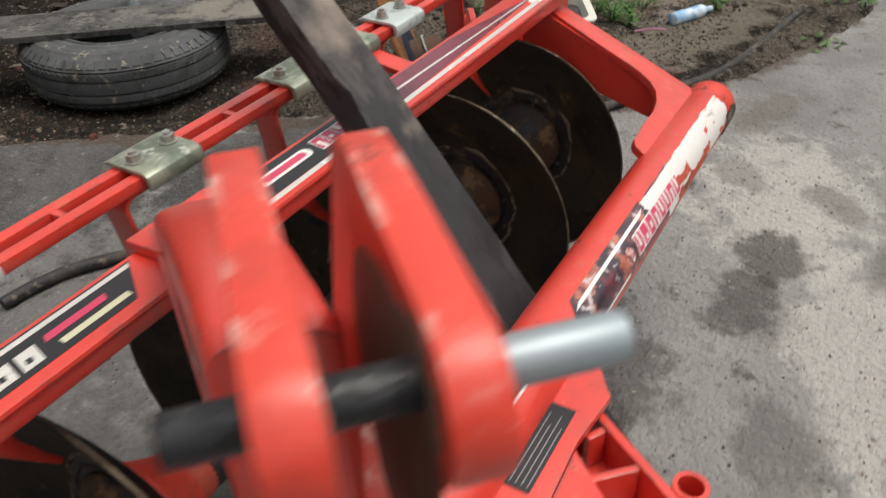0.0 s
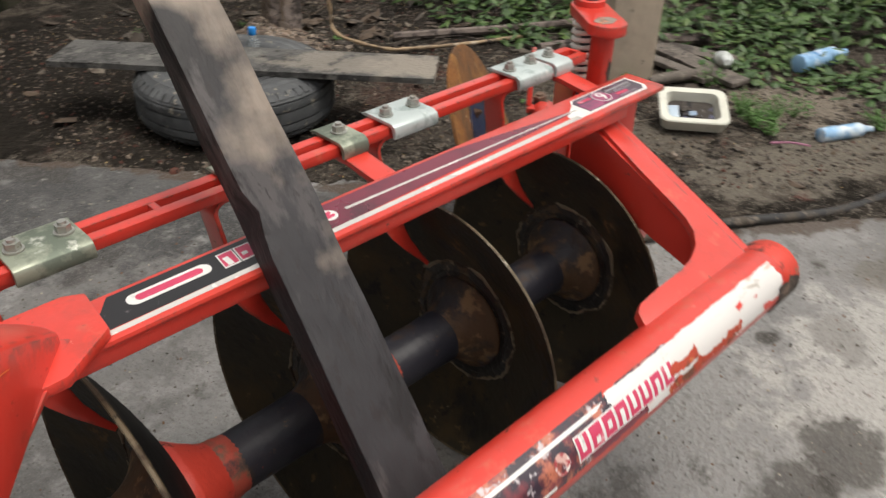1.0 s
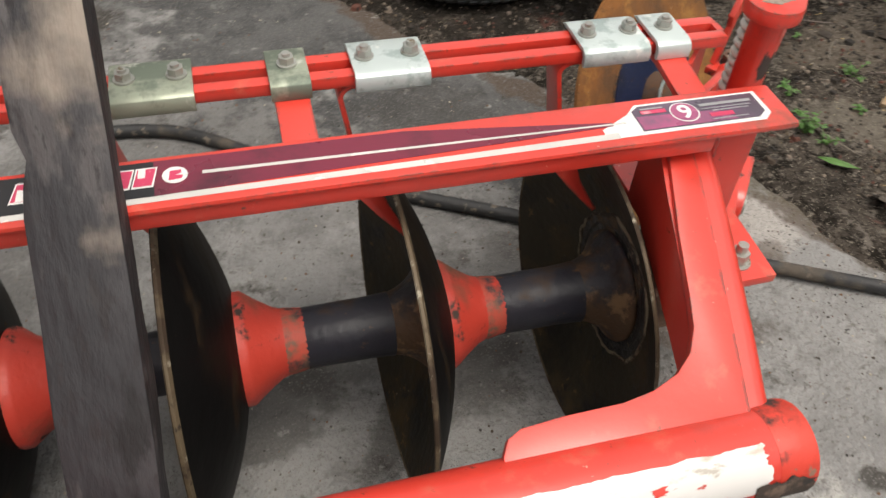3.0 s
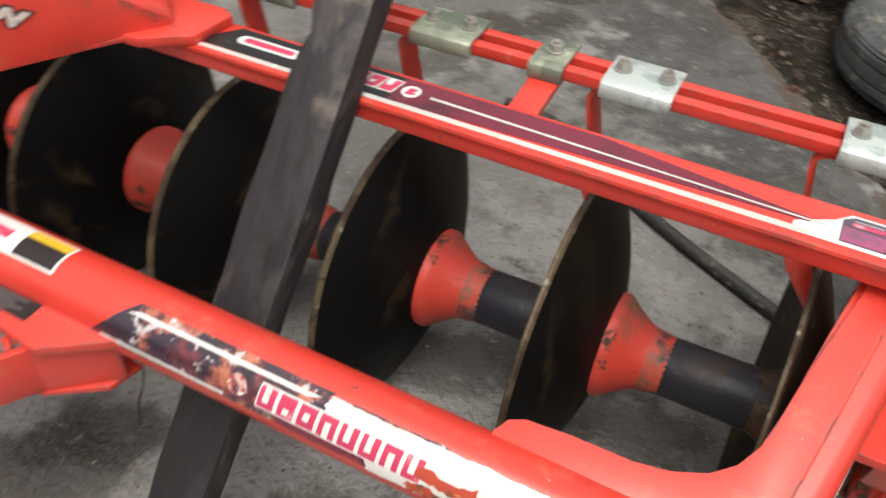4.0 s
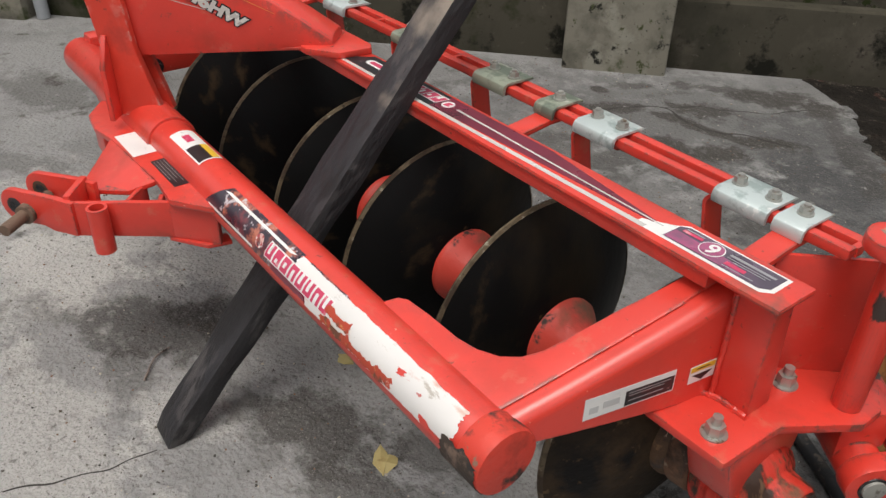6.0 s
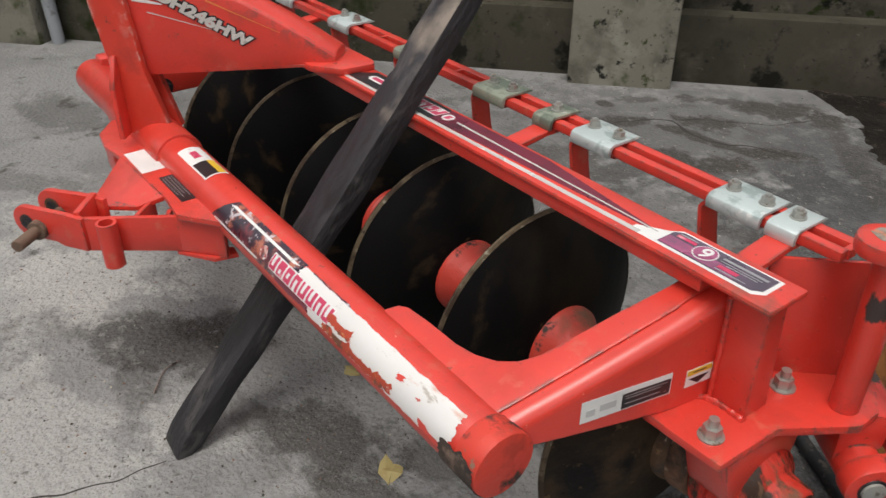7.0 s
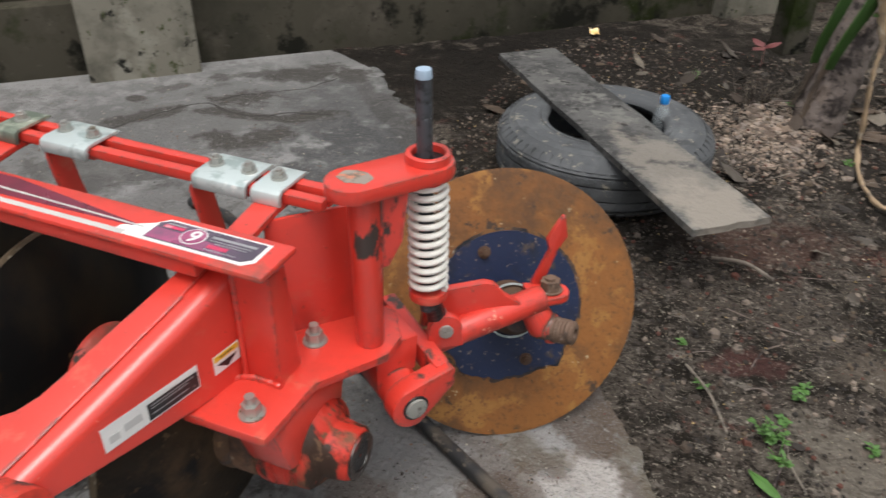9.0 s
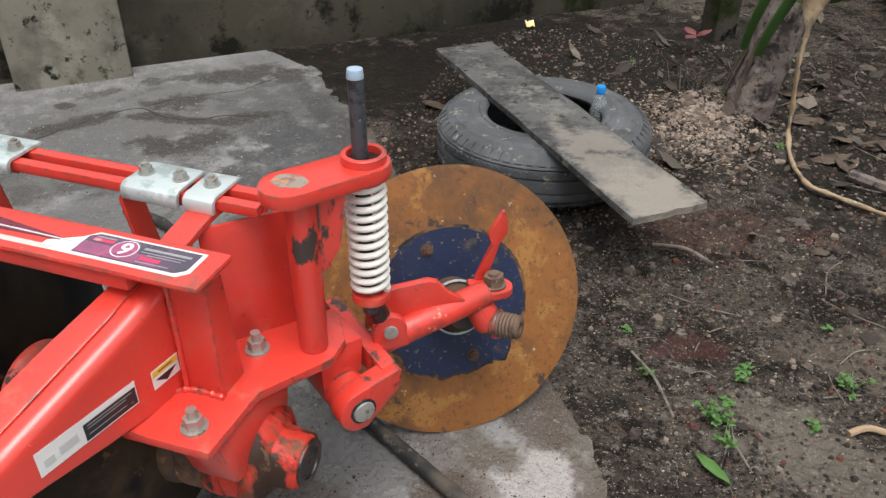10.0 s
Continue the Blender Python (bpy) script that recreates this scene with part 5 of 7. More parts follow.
def upright(pts, thick, lo, hi):
    """A standing plate along a line in plan; lo and hi are heights at its two ends."""
    (x0, y0), (x1, y1) = pts
    d = Vector((x1 - x0, y1 - y0, 0))
    m = Matrix.Translation((x0, y0, 0)) @ Matrix.Rotation(math.atan2(d.y, d.x), 4, "Z") @ Matrix(((1, 0, 0, 0), (0, 0, 1, 0), (0, 1, 0, 0), (0, 0, 0, 1)))
    return prism(bmesh.new(), [(0, lo[0]), (d.length, lo[1]), (d.length, hi[1]), (0, hi[0])], -thick / 2, thick / 2, m)


pl("hitch_side", upright(((-0.235, -0.468), (-0.325, -0.545)), 0.014, (0.418, 0.421), (0.514, 0.514)), red_paint, bevel=0.003)
pl("hitch_side", upright(((-0.323, -0.543), (-0.452, -0.738)), 0.014, (0.421, 0.429), (0.515, 0.515)), red_paint, bevel=0.003)
pl("hitch_rib", upright(((-0.385, -0.622), (-0.445, -0.56)), 0.012, (0.453, 0.453), (0.513, 0.513)), red_paint, bevel=0.003)
pl("hitch_rib", upright(((-0.345, -0.560), (-0.37, -0.545)), 0.012, (0.453, 0.453), (0.513, 0.513)), red_paint, bevel=0.003)
pl("hitch_rib", upright(((-0.455, -0.735), (-0.535, -0.672)), 0.016, (0.433, 0.433), (0.527, 0.527)), red_paint, bevel=0.003)
pl("hitch_floor", prism(bmesh.new(), [(-0.33, -0.545), (-0.452, -0.735), (-0.54, -0.67), (-0.45, -0.545)], 0.439, 0.451), red_paint)
# folded plate that slopes from the label plate down to the ears
bm = bmesh.new()
fold = [(-0.69, -0.556, 0.531), (-0.41, -0.543, 0.528), (-0.445, -0.60, 0.503), (-0.54, -0.668, 0.485), (-0.60, -0.66, 0.481)]
tops = [bm.verts.new(p) for p in fold]
lows = [bm.verts.new((x, y, z - 0.012)) for x, y, z in fold]
bm.faces.new(tops)
bm.faces.new(lows[::-1])
for i in range(5):
    bm.faces.new((tops[i], tops[(i + 1) % 5], lows[(i + 1) % 5], lows[i]))
pl("fold_plate", bm, red_paint, "", 0.002)
pl("flange_foot", prism(bmesh.new(), [(-0.232, -0.445), (-0.245, -0.50), (-0.33, -0.558), (-0.36, -0.55), (-0.31, -0.50), (-0.27, -0.44)], 0.409, 0.419), red_paint, bevel=0.002)


def ear(x0, y0, x1, y1, eye):
    d = Vector((x1 - x0, y1 - y0, 0))
    m = Matrix.Translation((x0, y0, 0.473)) @ Matrix.Rotation(math.atan2(d.y, d.x), 4, "Z") @ Matrix(((1, 0, 0, 0), (0, 0, 1, 0), (0, 1, 0, 0), (0, 0, 0, 1)))
    L = d.length
    b = bmesh.new()
    prism(b, [(-0.02, -0.042), (-0.02, 0.044), (0.03, 0.048)] + fan(L - 0.042, 0.004, 0.042, 85, -85, 12) + [(0.075, -0.034), (0.05, -0.042)], -0.008, 0.008, m)
    e_ = pl("hitch_ear", b, red_paint, bevel=0.003)
    b = bmesh.new()
    lathe(b, [(-0.0095, 0.013), (-0.0095, 0.021), (0.0095, 0.021), (0.0095, 0.013)], 22, m @ Matrix.Translation((L - 0.042, 0.004, 0)) @ Matrix.Rotation(radians(-90), 4, "Y"), True)
    sub(part("eye_bush", b, rusty, None, "rusty pin hole"), e_)
    # near-black plug stands in for the shade down the hole
    b = bmesh.new()
    lathe(b, [(-0.0088, 0.001), (-0.0088, 0.013), (0.0088, 0.013), (0.0088, 0.001)], 18, m @ Matrix.Translation((L - 0.042, 0.004, 0)) @ Matrix.Rotation(radians(-90), 4, "Y"), True)
    sub(part("pin_hole", b, oily_black, None, "dark plug painting the shade in the pin hole"), e_)


ear(-0.452, -0.738, -0.615, -0.842, True)
ear(-0.520, -0.668, -0.665, -0.775, True)
bm = bmesh.new()
rod(bm, (-0.600, -0.745, 0.467), (-0.488, -0.872, 0.467), 0.0145, n=20)
rod(bm, (-0.548, -0.803, 0.467), (-0.534, -0.819, 0.467), 0.024, n=18)
pl("lower_link_pin", bm, stub_rust, "dark rusty steel hitch pin", 0.002)
bm = bmesh.new()
lathe(bm, [(0.403, 0.017), (0.403, 0.0235), (0.517, 0.0235), (0.517, 0.017)], 26, Matrix.Translation((-0.385, -0.690, 0)) @ Matrix.Rotation(radians(-90), 4, "Y"), True)
pl("stand_socket", bm, red_paint, "open red tube socket", 0.0)
# small flange under the plate beside the mast
pl("hitch_side", upright(((-0.74, -0.555), (-0.86, -0.545)), 0.014, (0.44, 0.44), (0.516, 0.516)), red_paint, bevel=0.003)
# left end arm closes the frame
bm = bmesh.new()
box(bm, (-1.30, -0.20, 0.53), (0.07, 0.44, 0.16), Matrix())
far_arm = pl("end_arm", bm, red_paint, bevel=0.012)
bm = bmesh.new()
hexbolt(bm, (-1.265, -0.235, 0.478), (1, 0, 0), 0.020, 0.020, 0.028, 0.012)
sub(part("bolt", bm, oily_black, None, "dark greasy bolt"), far_arm)

# ---- wooden post leaning through the plough ----
WOOD = [Vector((-0.1467, -0.699, 0.0)), Vector((-0.1055, 0.576, 1.50))]
wood_d = (WOOD[1] - WOOD[0]).normalized()
bm = bmesh.new()
wood_inv = Matrix.Translation(WOOD[0]) @ wood_d.to_track_quat("Z", "Y").to_matrix().to_4x4()
rings = []
wx = Vector((1, 0, 0))
wx = (wx - wood_d * wx.dot(wood_d)).normalized()
wy = wood_d.cross(wx)
wx, wy = wx * math.cos(0.049) - wy * math.sin(0.049), wy * math.cos(0.049) + wx * math.sin(0.049)
L = (WOOD[1] - WOOD[0]).length
for k in range(61):
    t = k / 60
    c = WOOD[0] + wood_d * L * t + wx * (0.0175 * math.sin(math.pi * t) - 0.0055)
    ring = []
    for a, b in ((-1, -1), (0, -1.02), (1, -1), (1.02, 0), (1, 1), (0, 1.02), (-1, 1), (-1.02, 0)):
        j = 0.004 * noise.noise(Vector((a * 3, b * 3, t * 14))) + 0.0025 * noise.noise(Vector((a * 7, b * 7, t * 60)))
        nick = -0.012 * math.exp(-((t - 0.53) / 0.012) ** 2) if a < -0.5 and b < 0.5 else 0.0
        v = c + wx * a * (0.0516 - 0.0135 * (t - 0.5) - 0.040 * max(0.0, 0.30 - t) + j + nick) + wy * b * (0.0272 - 0.012 * max(0.0, 0.30 - t) + j)
        if k == 0:
            v.z = max(v.z - 0.012, 0.0) if v.z > 0.03 else 0.0
        ring.append(bm.verts.new(v))
    rings.append(ring)
for p, q2 in zip(rings, rings[1:]):
    for i in range(8):
        bm.faces.new((p[i], p[(i + 1) % 8], q2[(i + 1) % 8], q2[i]))
bm.faces.new(rings[0][::-1])
bm.faces.new(rings[-1])
bmesh.ops.transform(bm, matrix=wood_inv.inverted(), verts=bm.verts)
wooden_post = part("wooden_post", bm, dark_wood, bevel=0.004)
wooden_post.data.materials.append(side_wood)
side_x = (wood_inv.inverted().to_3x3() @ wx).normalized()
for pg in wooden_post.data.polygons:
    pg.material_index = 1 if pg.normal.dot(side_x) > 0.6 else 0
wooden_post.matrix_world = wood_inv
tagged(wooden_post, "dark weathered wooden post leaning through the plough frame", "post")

# ---- tyre, plank and bottle ----
tyre = thing("tyre", (0.985, 1.915, 0.0), "old grey worn tyre lying flat on the soil", "tyre")
TM = Matrix.Translation((0.985, 1.915, 0.112)) @ Matrix.Rotation(radians(-90), 4, "Y")
R_T, W_T = 0.395, 0.112
half = [(W_T - 0.045, 0.388), (W_T - 0.030, 0.378), (W_T - 0.016, 0.352), (W_T - 0.010, 0.346), (W_T - 0.006, 0.338), (W_T - 0.001, 0.334), (W_T, 0.318), (W_T + 0.0025, 0.312), (W_T + 0.0025, 0.304), (W_T, 0.300), (W_T, 0.276), (W_T + 0.003, 0.272), (W_T + 0.003, 0.262), (W_T - 0.001, 0.257), (W_T - 0.002, 0.243), (W_T + 0.004, 0.239), (W_T + 0.002, 0.228), (W_T - 0.010, 0.214), (W_T - 0.018, 0.211)]
prof = [(-a, r) for a, r in half[::-1]] + [(-0.064, 0.391), (-0.0635, 0.383), (-0.057, 0.383), (-0.0565, 0.3925), (-0.029, 0.3945), (-0.0285, 0.386), (-0.022, 0.386), (-0.0215, 0.395), (0.0, R_T), (0.0215, 0.395), (0.022, 0.386), (0.0285, 0.386), (0.029, 0.3945), (0.0565, 0.3925), (0.057, 0.383), (0.0635, 0.383), (0.064, 0.391)] + half
prof += [(W_T - 0.03, 0.218), (W_T - 0.014, 0.27), (W_T - 0.018, 0.33), (0.0, 0.372), (-W_T + 0.018, 0.33), (-W_T + 0.014, 0.27), (-W_T + 0.03, 0.218)]
bm = bmesh.new()
lathe(bm, prof, 96, TM, True)
adopt(tyre, part("tyre_body", bm, rubber))
for lo_a, hi_a, r in ((W_T - 0.044, W_T - 0.010, 0.374), (-W_T + 0.010, -W_T + 0.044, 0.374)):
    bm = bmesh.new()
    for k in range(60):
        m = TM @ Matrix.Rotation(2 * math.pi * k / 60, 4, "X") @ Matrix.Translation(((lo_a + hi_a) / 2, 0, r - 0.002))
        box(bm, (0, 0, 0), (hi_a - lo_a, 0.026, 0.0065), m @ Matrix.Rotation(radians(48 if lo_a > 0 else -48), 4, "Y"))
    blocks = part("shoulder_relief", bm, rubber)
    blocks["kind"] = "stuff"
    adopt(tyre, blocks)
bm = bmesh.new()
for row, a in enumerate((-0.0425, 0.0, 0.0425)):
    for k in range(96):
        m = TM @ Matrix.Rotation(2 * math.pi * (k + 0.5 * (row % 2)) / 96, 4, "X") @ Matrix.Translation((a, 0, R_T - 0.0028))
        box(bm, (0, 0, 0), (0.026, 0.018, 0.008), m @ Matrix.Rotation(radians(35 if row % 2 else -35), 4, "Z"))
ribs = part("tread_relief", bm, rubber)
ribs["kind"] = "stuff"
adopt(tyre, ribs)

plank_wood = ground_material("weathered_plank", [((0.13, 0.128, 0.122), 1, 0, 1), ((0.060, 0.059, 0.058), 5.0, 0.47, 0.12), ((0.20, 0.195, 0.18), 9.0, 0.55, 0.08), ((0.035, 0.033, 0.031), 22.0, 0.58, 0.06), ((0.27, 0.255, 0.23), 60.0, 0.62, 0.05)], 0.5, 60.0, tone=0.82, spec=0.25,
                             stains=[(1.36, 1.46, 0.40, 0.15, 131, (0.29, 0.262, 0.225), 0.75), (1.47, 1.33, 0.22, 0.12, 131, (0.36, 0.32, 0.27), 0.6)])
bm = bmesh.new()
P0, P1 = Vector((0.51, 2.42, 0)), Vector((1.50, 1.28, 0))
pd = (P1 - P0)
ps = Vector((0.755, 0.656, 0))
near, far = [], []
for k in range(41):
    t = k / 40
    wl_ = 0.128 + 0.006 * noise.noise(Vector((t * 9, 0, 0)))
    wr_ = 0.128 + 0.006 * noise.noise(Vector((t * 9, 5, 0))) - (0.035 if 0.18 < t < 0.20 else 0.0)
    c = P0 + pd * (t + (0.006 * noise.noise(Vector((t, 8, 0))) if k in (0, 40) else 0))
    near.append(c - ps * wl_)
    far.append(c + ps * wr_)
ends = [P1 + ps * (0.10 - 0.04 * j) + pd.normalized() * (0.02 * noise.noise(Vector((j * 2.2, 1, 0)))) for j in range(6)]
outline = [(v.x, v.y) for v in far] + [(v.x, v.y) for v in ends] + [(v.x, v.y) for v in near[::-1]]
prism(bm, outline[::-1], 0.226, 0.248)
bmesh.ops.triangulate(bm, faces=[fc for fc in bm.faces if len(fc.verts) > 4])
tagged(part("plank", bm, plank_wood), "grey weathered wooden plank lying across the tyre", "plank")

bottle = thing("bottle", (1.165, 2.045, 0.0), "clear plastic water bottle with a blue cap inside the tyre", "bottle")
BM = Matrix.Translation((1.165, 2.045, 0.0)) @ Matrix.Rotation(radians(-90), 4, "Y")
bm = bmesh.new()
lathe(bm, [(0.0, 0.024), (0.006, 0.033), (0.05, 0.034), (0.055, 0.031), (0.06, 0.034), (0.12, 0.034), (0.126, 0.031), (0.132, 0.034), (0.175, 0.034), (0.205, 0.029), (0.232, 0.016), (0.25, 0.014)], 28, BM @ Matrix.Translation((0.02, 0, 0)))
body_ = part("bottle_body", bm, clear_plastic, None, "clear plastic bottle body")
body_.visible_shadow = False
adopt(bottle, body_)
bm = bmesh.new()
lathe(bm, [(0.262, 0.016), (0.264, 0.017), (0.288, 0.017), (0.292, 0.015)], 20, BM)
adopt(bottle, part("cap", bm, blue_cap))

# ---- concrete post, tray, bottles and hose ----
tan_post = material("tan_concrete", (0.58, 0.48, 0.375), 0.85, spots=[((0.40, 0.33, 0.26), 4.0, 0.5, 0.2, None), ((0.22, 0.185, 0.15), 6.0, 0.60, 0.10, None), ((0.12, 0.10, 0.08), 16.0, 0.66, 0.06, None)], bump=0.3, bump_scale=30)
bm = bmesh.new()
box(bm, (0, 0, 1.0), (0.22, 0.19, 2.1), Matrix.Translation((2.50, 1.06, 0)) @ Matrix.Rotation(radians(-38), 4, "Z"))
tagged(part("concrete_post", bm, tan_post, bevel=0.012), "plain tan concrete post standing in the soil", "post")

rng2 = random.Random(11)
TRAY_M = Matrix.Translation((2.31, 0.585, 0.030)) @ Matrix.Rotation(radians(38), 4, "Z") @ Matrix.Rotation(radians(-15), 4, "Y")
tray = thing("tray", (2.30, 0.585, 0.0), "dirty white plastic tray with litter on the soil", "tray")
bm = bmesh.new()


def rounded(w, h, r, n=5):
    return fan(w / 2 - r, h / 2 - r, r, 0, 90, n) + fan(-w / 2 + r, h / 2 - r, r, 90, 180, n) + fan(-w / 2 + r, -h / 2 + r, r, 180, 270, n) + fan(w / 2 - r, -h / 2 + r, r, 270, 360, n)


loops = []
for w, h, r, z in ((0.20, 0.25, 0.03, 0.0), (0.228, 0.275, 0.04, 0.045), (0.233, 0.28, 0.04, 0.053), (0.225, 0.272, 0.04, 0.058), (0.172, 0.212, 0.03, 0.055), (0.155, 0.195, 0.03, 0.012)):
    loops.append([bm.verts.new(TRAY_M @ Vector((x, y, z))) for x, y in rounded(w, h, r)])
for p, q2 in zip(loops, loops[1:]):
    for i in range(len(p)):
        bm.faces.new((p[i], p[(i + 1) % len(p)], q2[(i + 1) % len(p)], q2[i]))
bm.faces.new(loops[0][::-1])
bm.faces.new(loops[-1])
adopt(tray, part("tray_body", bm, white_plastic))
tray_dark = material("tray_litter", (0.05, 0.042, 0.036), 0.9, spots=[((0.14, 0.16, 0.28), 9.0, 0.55, 0.1, None), ((0.3, 0.28, 0.24), 22.0, 0.62, 0.06, None)], bump=0.8, bump_scale=30)
for k in range(14):
    a, r = rng2.random() * 6.28, rng2.random() ** 0.5
    bm = bmesh.new()
    box(bm, (0.055 * r * math.cos(a), 0.075 * r * math.sin(a), 0.022 + 0.014 * rng2.random()), (0.03 + 0.04 * rng2.random(), 0.02 + 0.03 * rng2.random(), 0.006), TRAY_M @ Matrix.Rotation(rng2.uniform(-0.2, 0.2), 4, "X") @ Matrix.Rotation(rng2.uniform(-0.3, 0.3), 4, "Y"))
    adopt(tray, part("scrap", bm, (tray_dark, cloudy_plastic, tray_dark, dark_wood)[k % 4], bevel=0.001))
bm = bmesh.new()
prism(bm, rounded(0.15, 0.19, 0.03), 0.0125, 0.016, TRAY_M)
adopt(tray, part("residue", bm, tray_dark, None, "dark dirt in the tray bottom"))


def lying_bottle(x, y, turn, length, label, mat=bottle_blue, fat=1.0, up=0.0):
    bm = bmesh.new()
    m = Matrix.Translation((x, y, 0.02 * fat)) @ Matrix.Rotation(radians(turn), 4, "Z") @ Matrix.Rotation(radians(-up), 4, "Y") @ Matrix.Diagonal((1, fat, fat, 1))
    lathe(bm, [(0, 0.02), (0.006, 0.03), (length * 0.3, 0.031), (length * 0.34, 0.027), (length * 0.4, 0.031), (length * 0.72, 0.03), (length * 0.88, 0.014), (length, 0.013)], 18, m)
    for v in bm.verts:
        v.co.z += 0.006 * noise.noise(v.co * 30)
    tagged(part("bottle", bm, mat), label, "bottle", "litter bottles")


lying_bottle(2.55, 0.14, -28, 0.26, "crushed blue plastic bottle lying on the soil")
lying_bottle(3.26, 0.56, -14, 0.36, "large pale blue plastic bottle lying in the weeds", fat=1.45)
milky = material("milky_plastic", (0.62, 0.65, 0.64), 0.3, spots=[((0.40, 0.44, 0.42), 14.0, 0.5, 0.15, None)])
lying_bottle(3.06, 0.86, 215, 0.20, "crumpled milky plastic bottle lying beside old boards", milky, 1.25, 14)

# old boards, a log and small litter beside the post
grey_board = material("grey_board", (0.135, 0.115, 0.098), 0.85, spots=[((0.055, 0.046, 0.040), 9.0, 0.50, 0.10, None), ((0.22, 0.19, 0.16), 26.0, 0.59, 0.06, None), ((0.03, 0.026, 0.023), 50.0, 0.58, 0.06, None)], bump=0.5, bump_scale=40)
for x, y, turn, length, width, tilt in ((2.93, 0.93, -106, 0.62, 0.11, 4.0), (2.80, 0.98, -100, 0.46, 0.08, -3.0), (3.06, 1.02, -78, 0.50, 0.09, 6.0)):
    bm = bmesh.new()
    box(bm, (0, 0, 0.028), (length, width, 0.022), Matrix.Translation((x, y, -0.012)) @ Matrix.Rotation(radians(turn), 4, "Z") @ Matrix.Rotation(radians(tilt), 4, "X"))
    bmesh.ops.subdivide_edges(bm, edges=[e for e in bm.edges if e.calc_length() > 0.3], cuts=8)
    for v in bm.verts:
        v.co += Vector((noise.noise(v.co * 14), noise.noise(v.co * 14 + Vector((3, 0, 0))), 0.3 * noise.noise(v.co * 9))) * 0.008
    tagged(part("board", bm, grey_board, bevel=0.003), "old grey weathered board lying on the soil", "board", "old boards")
bm = bmesh.new()
pipe_path(bm, smooth_path([(2.52, 0.93, 0.022), (2.66, 0.88, 0.026), (2.84, 0.80, 0.022)], 5), 0.026, 12)
tagged(part("log", bm, grey_board), "short grey log lying beside the post", "log")
bm = bmesh.new()
pipe_path(bm, smooth_path([(2.36, 0.25, 0.008), (2.41, 0.19, 0.014), (2.45, 0.13, 0.008)], 5), 0.0045, 8)
tagged(part("straw", bm, material("pink_plastic", (0.42, 0.16, 0.26), 0.4)), "thin pink plastic straw lying on the soil", "straw")

bm = bmesh.new()
pipe_path(bm, smooth_path([(-0.26, 1.07, 0.02), (-0.15, 1.055, 0.02), (-0.02, 1.0, 0.02), (0.30, 0.76, 0.02), (0.68, 0.555, 0.02), (0.93, 0.42, 0.02), (1.2, 0.275, 0.022), (1.64, 0.05, 0.02), (2.14, -0.2, 0.0), (3.0, -0.35, 0.0)], 8), 0.0175, 12)
tagged(part("hose", bm, black_hose), "black rubber hose lying across the concrete", "hose")

# grey pipe stand with a blue cloth beside the far pilaster
stand = thing("pipe_stand", (-3.62, -0.08, 0.0), "grey pipe stand with a blue cloth tied round it", "stand")
grey_pipe = material("grey_pipe", (0.36, 0.38, 0.40), 0.5, spots=[((0.2, 0.2, 0.2), 14.0, 0.55, 0.1, None)])
bm = bmesh.new()
rod(bm, (-3.62, -0.08, 0.0), (-3.66, -0.10, 1.3), 0.036, n=18)
adopt(stand, part("pole", bm, grey_pipe, None, "grey pipe", 0.004))
blue_cloth = material("blue_cloth", (0.05, 0.12, 0.42), 0.8, spots=[((0.3, 0.4, 0.6), 20.0, 0.55, 0.1, None)])
bm = bmesh.new()
lathe(bm, [(0.30, 0.05), (0.305, 0.072), (0.33, 0.064), (0.35, 0.078), (0.375, 0.066), (0.38, 0.05)], 22, Matrix.Translation((-3.62, -0.08, 0)) @ Matrix.Rotation(radians(-2), 4, "Y") @ Matrix.Rotation(radians(-90), 4, "Y"))
for v in bm.verts:
    v.co += Vector((noise.noise(v.co * 25), noise.noise(v.co * 25 + Vector((3, 0, 0))), noise.noise(v.co * 22))) * 0.02
adopt(stand, part("cloth", bm, blue_cloth, None, "blue cloth knotted round the pipe"))

# ---- stickers and labels ----
def flat_patch(bm, pts, z):
    """A thin printed film on a level surface, from corner points in plan."""
    prism(bm, pts, z, z + 0.0004)


def film(name, pts, z, mat, parent, label=""):
    bm = bmesh.new()
    flat_patch(bm, pts, z)
    return sub(part(name, bm, mat, None, label), parent)


def rect(x0, x1, y0, y1, skew=0.0):
    return [(x0, y0), (x1, y0), (x1 + skew, y1), (x0 + skew, y1)]


BZ = 0.7302
film("sticker", [(-0.405, -0.028), (-0.03, -0.028), (-0.03, 0.040), (-0.352, 0.040)], BZ, label_black, beam, "black sticker with pink and white shapes")
film("sticker", [(-0.03, -0.028), (0.60, -0.006), (0.60, 0.002), (0.30, 0.040), (-0.03, 0.040)], BZ, label_plum, beam, "plum red tapering sticker")
film("stripe", [(-0.395, -0.040), (0.60, -0.034), (0.60, -0.022), (-0.385, -0.030)], BZ, label_shine, beam, "silver stripe")
film("stripe", [(0.03, 0.004), (0.62, -0.004), (0.62, -0.001), (0.03, 0.010)], BZ + 0.0005, label_shine, beam)
film("stripe", [(0.58, -0.033), (0.832, -0.033), (0.848, -0.018), (0.847, 0.0345), (0.648, 0.0345), (0.630, 0.016), (0.58, -0.012)], BZ - 0.0001, label_white, beam, "white sticker ground around the end label")
pill = fan(-0.325, 0.010, 0.013, 90, 270, 8) + fan(-0.225, 0.010, 0.013, -90, 90, 8)
film("logo_shape", pill, BZ + 0.0005, label_white, beam, "white rounded logo shape")
film("logo_shape", fan(-0.318, 0.010, 0.007, 90, 270, 8) + fan(-0.232, 0.010, 0.007, -90, 90, 8), BZ + 0.0010, label_pink, beam)
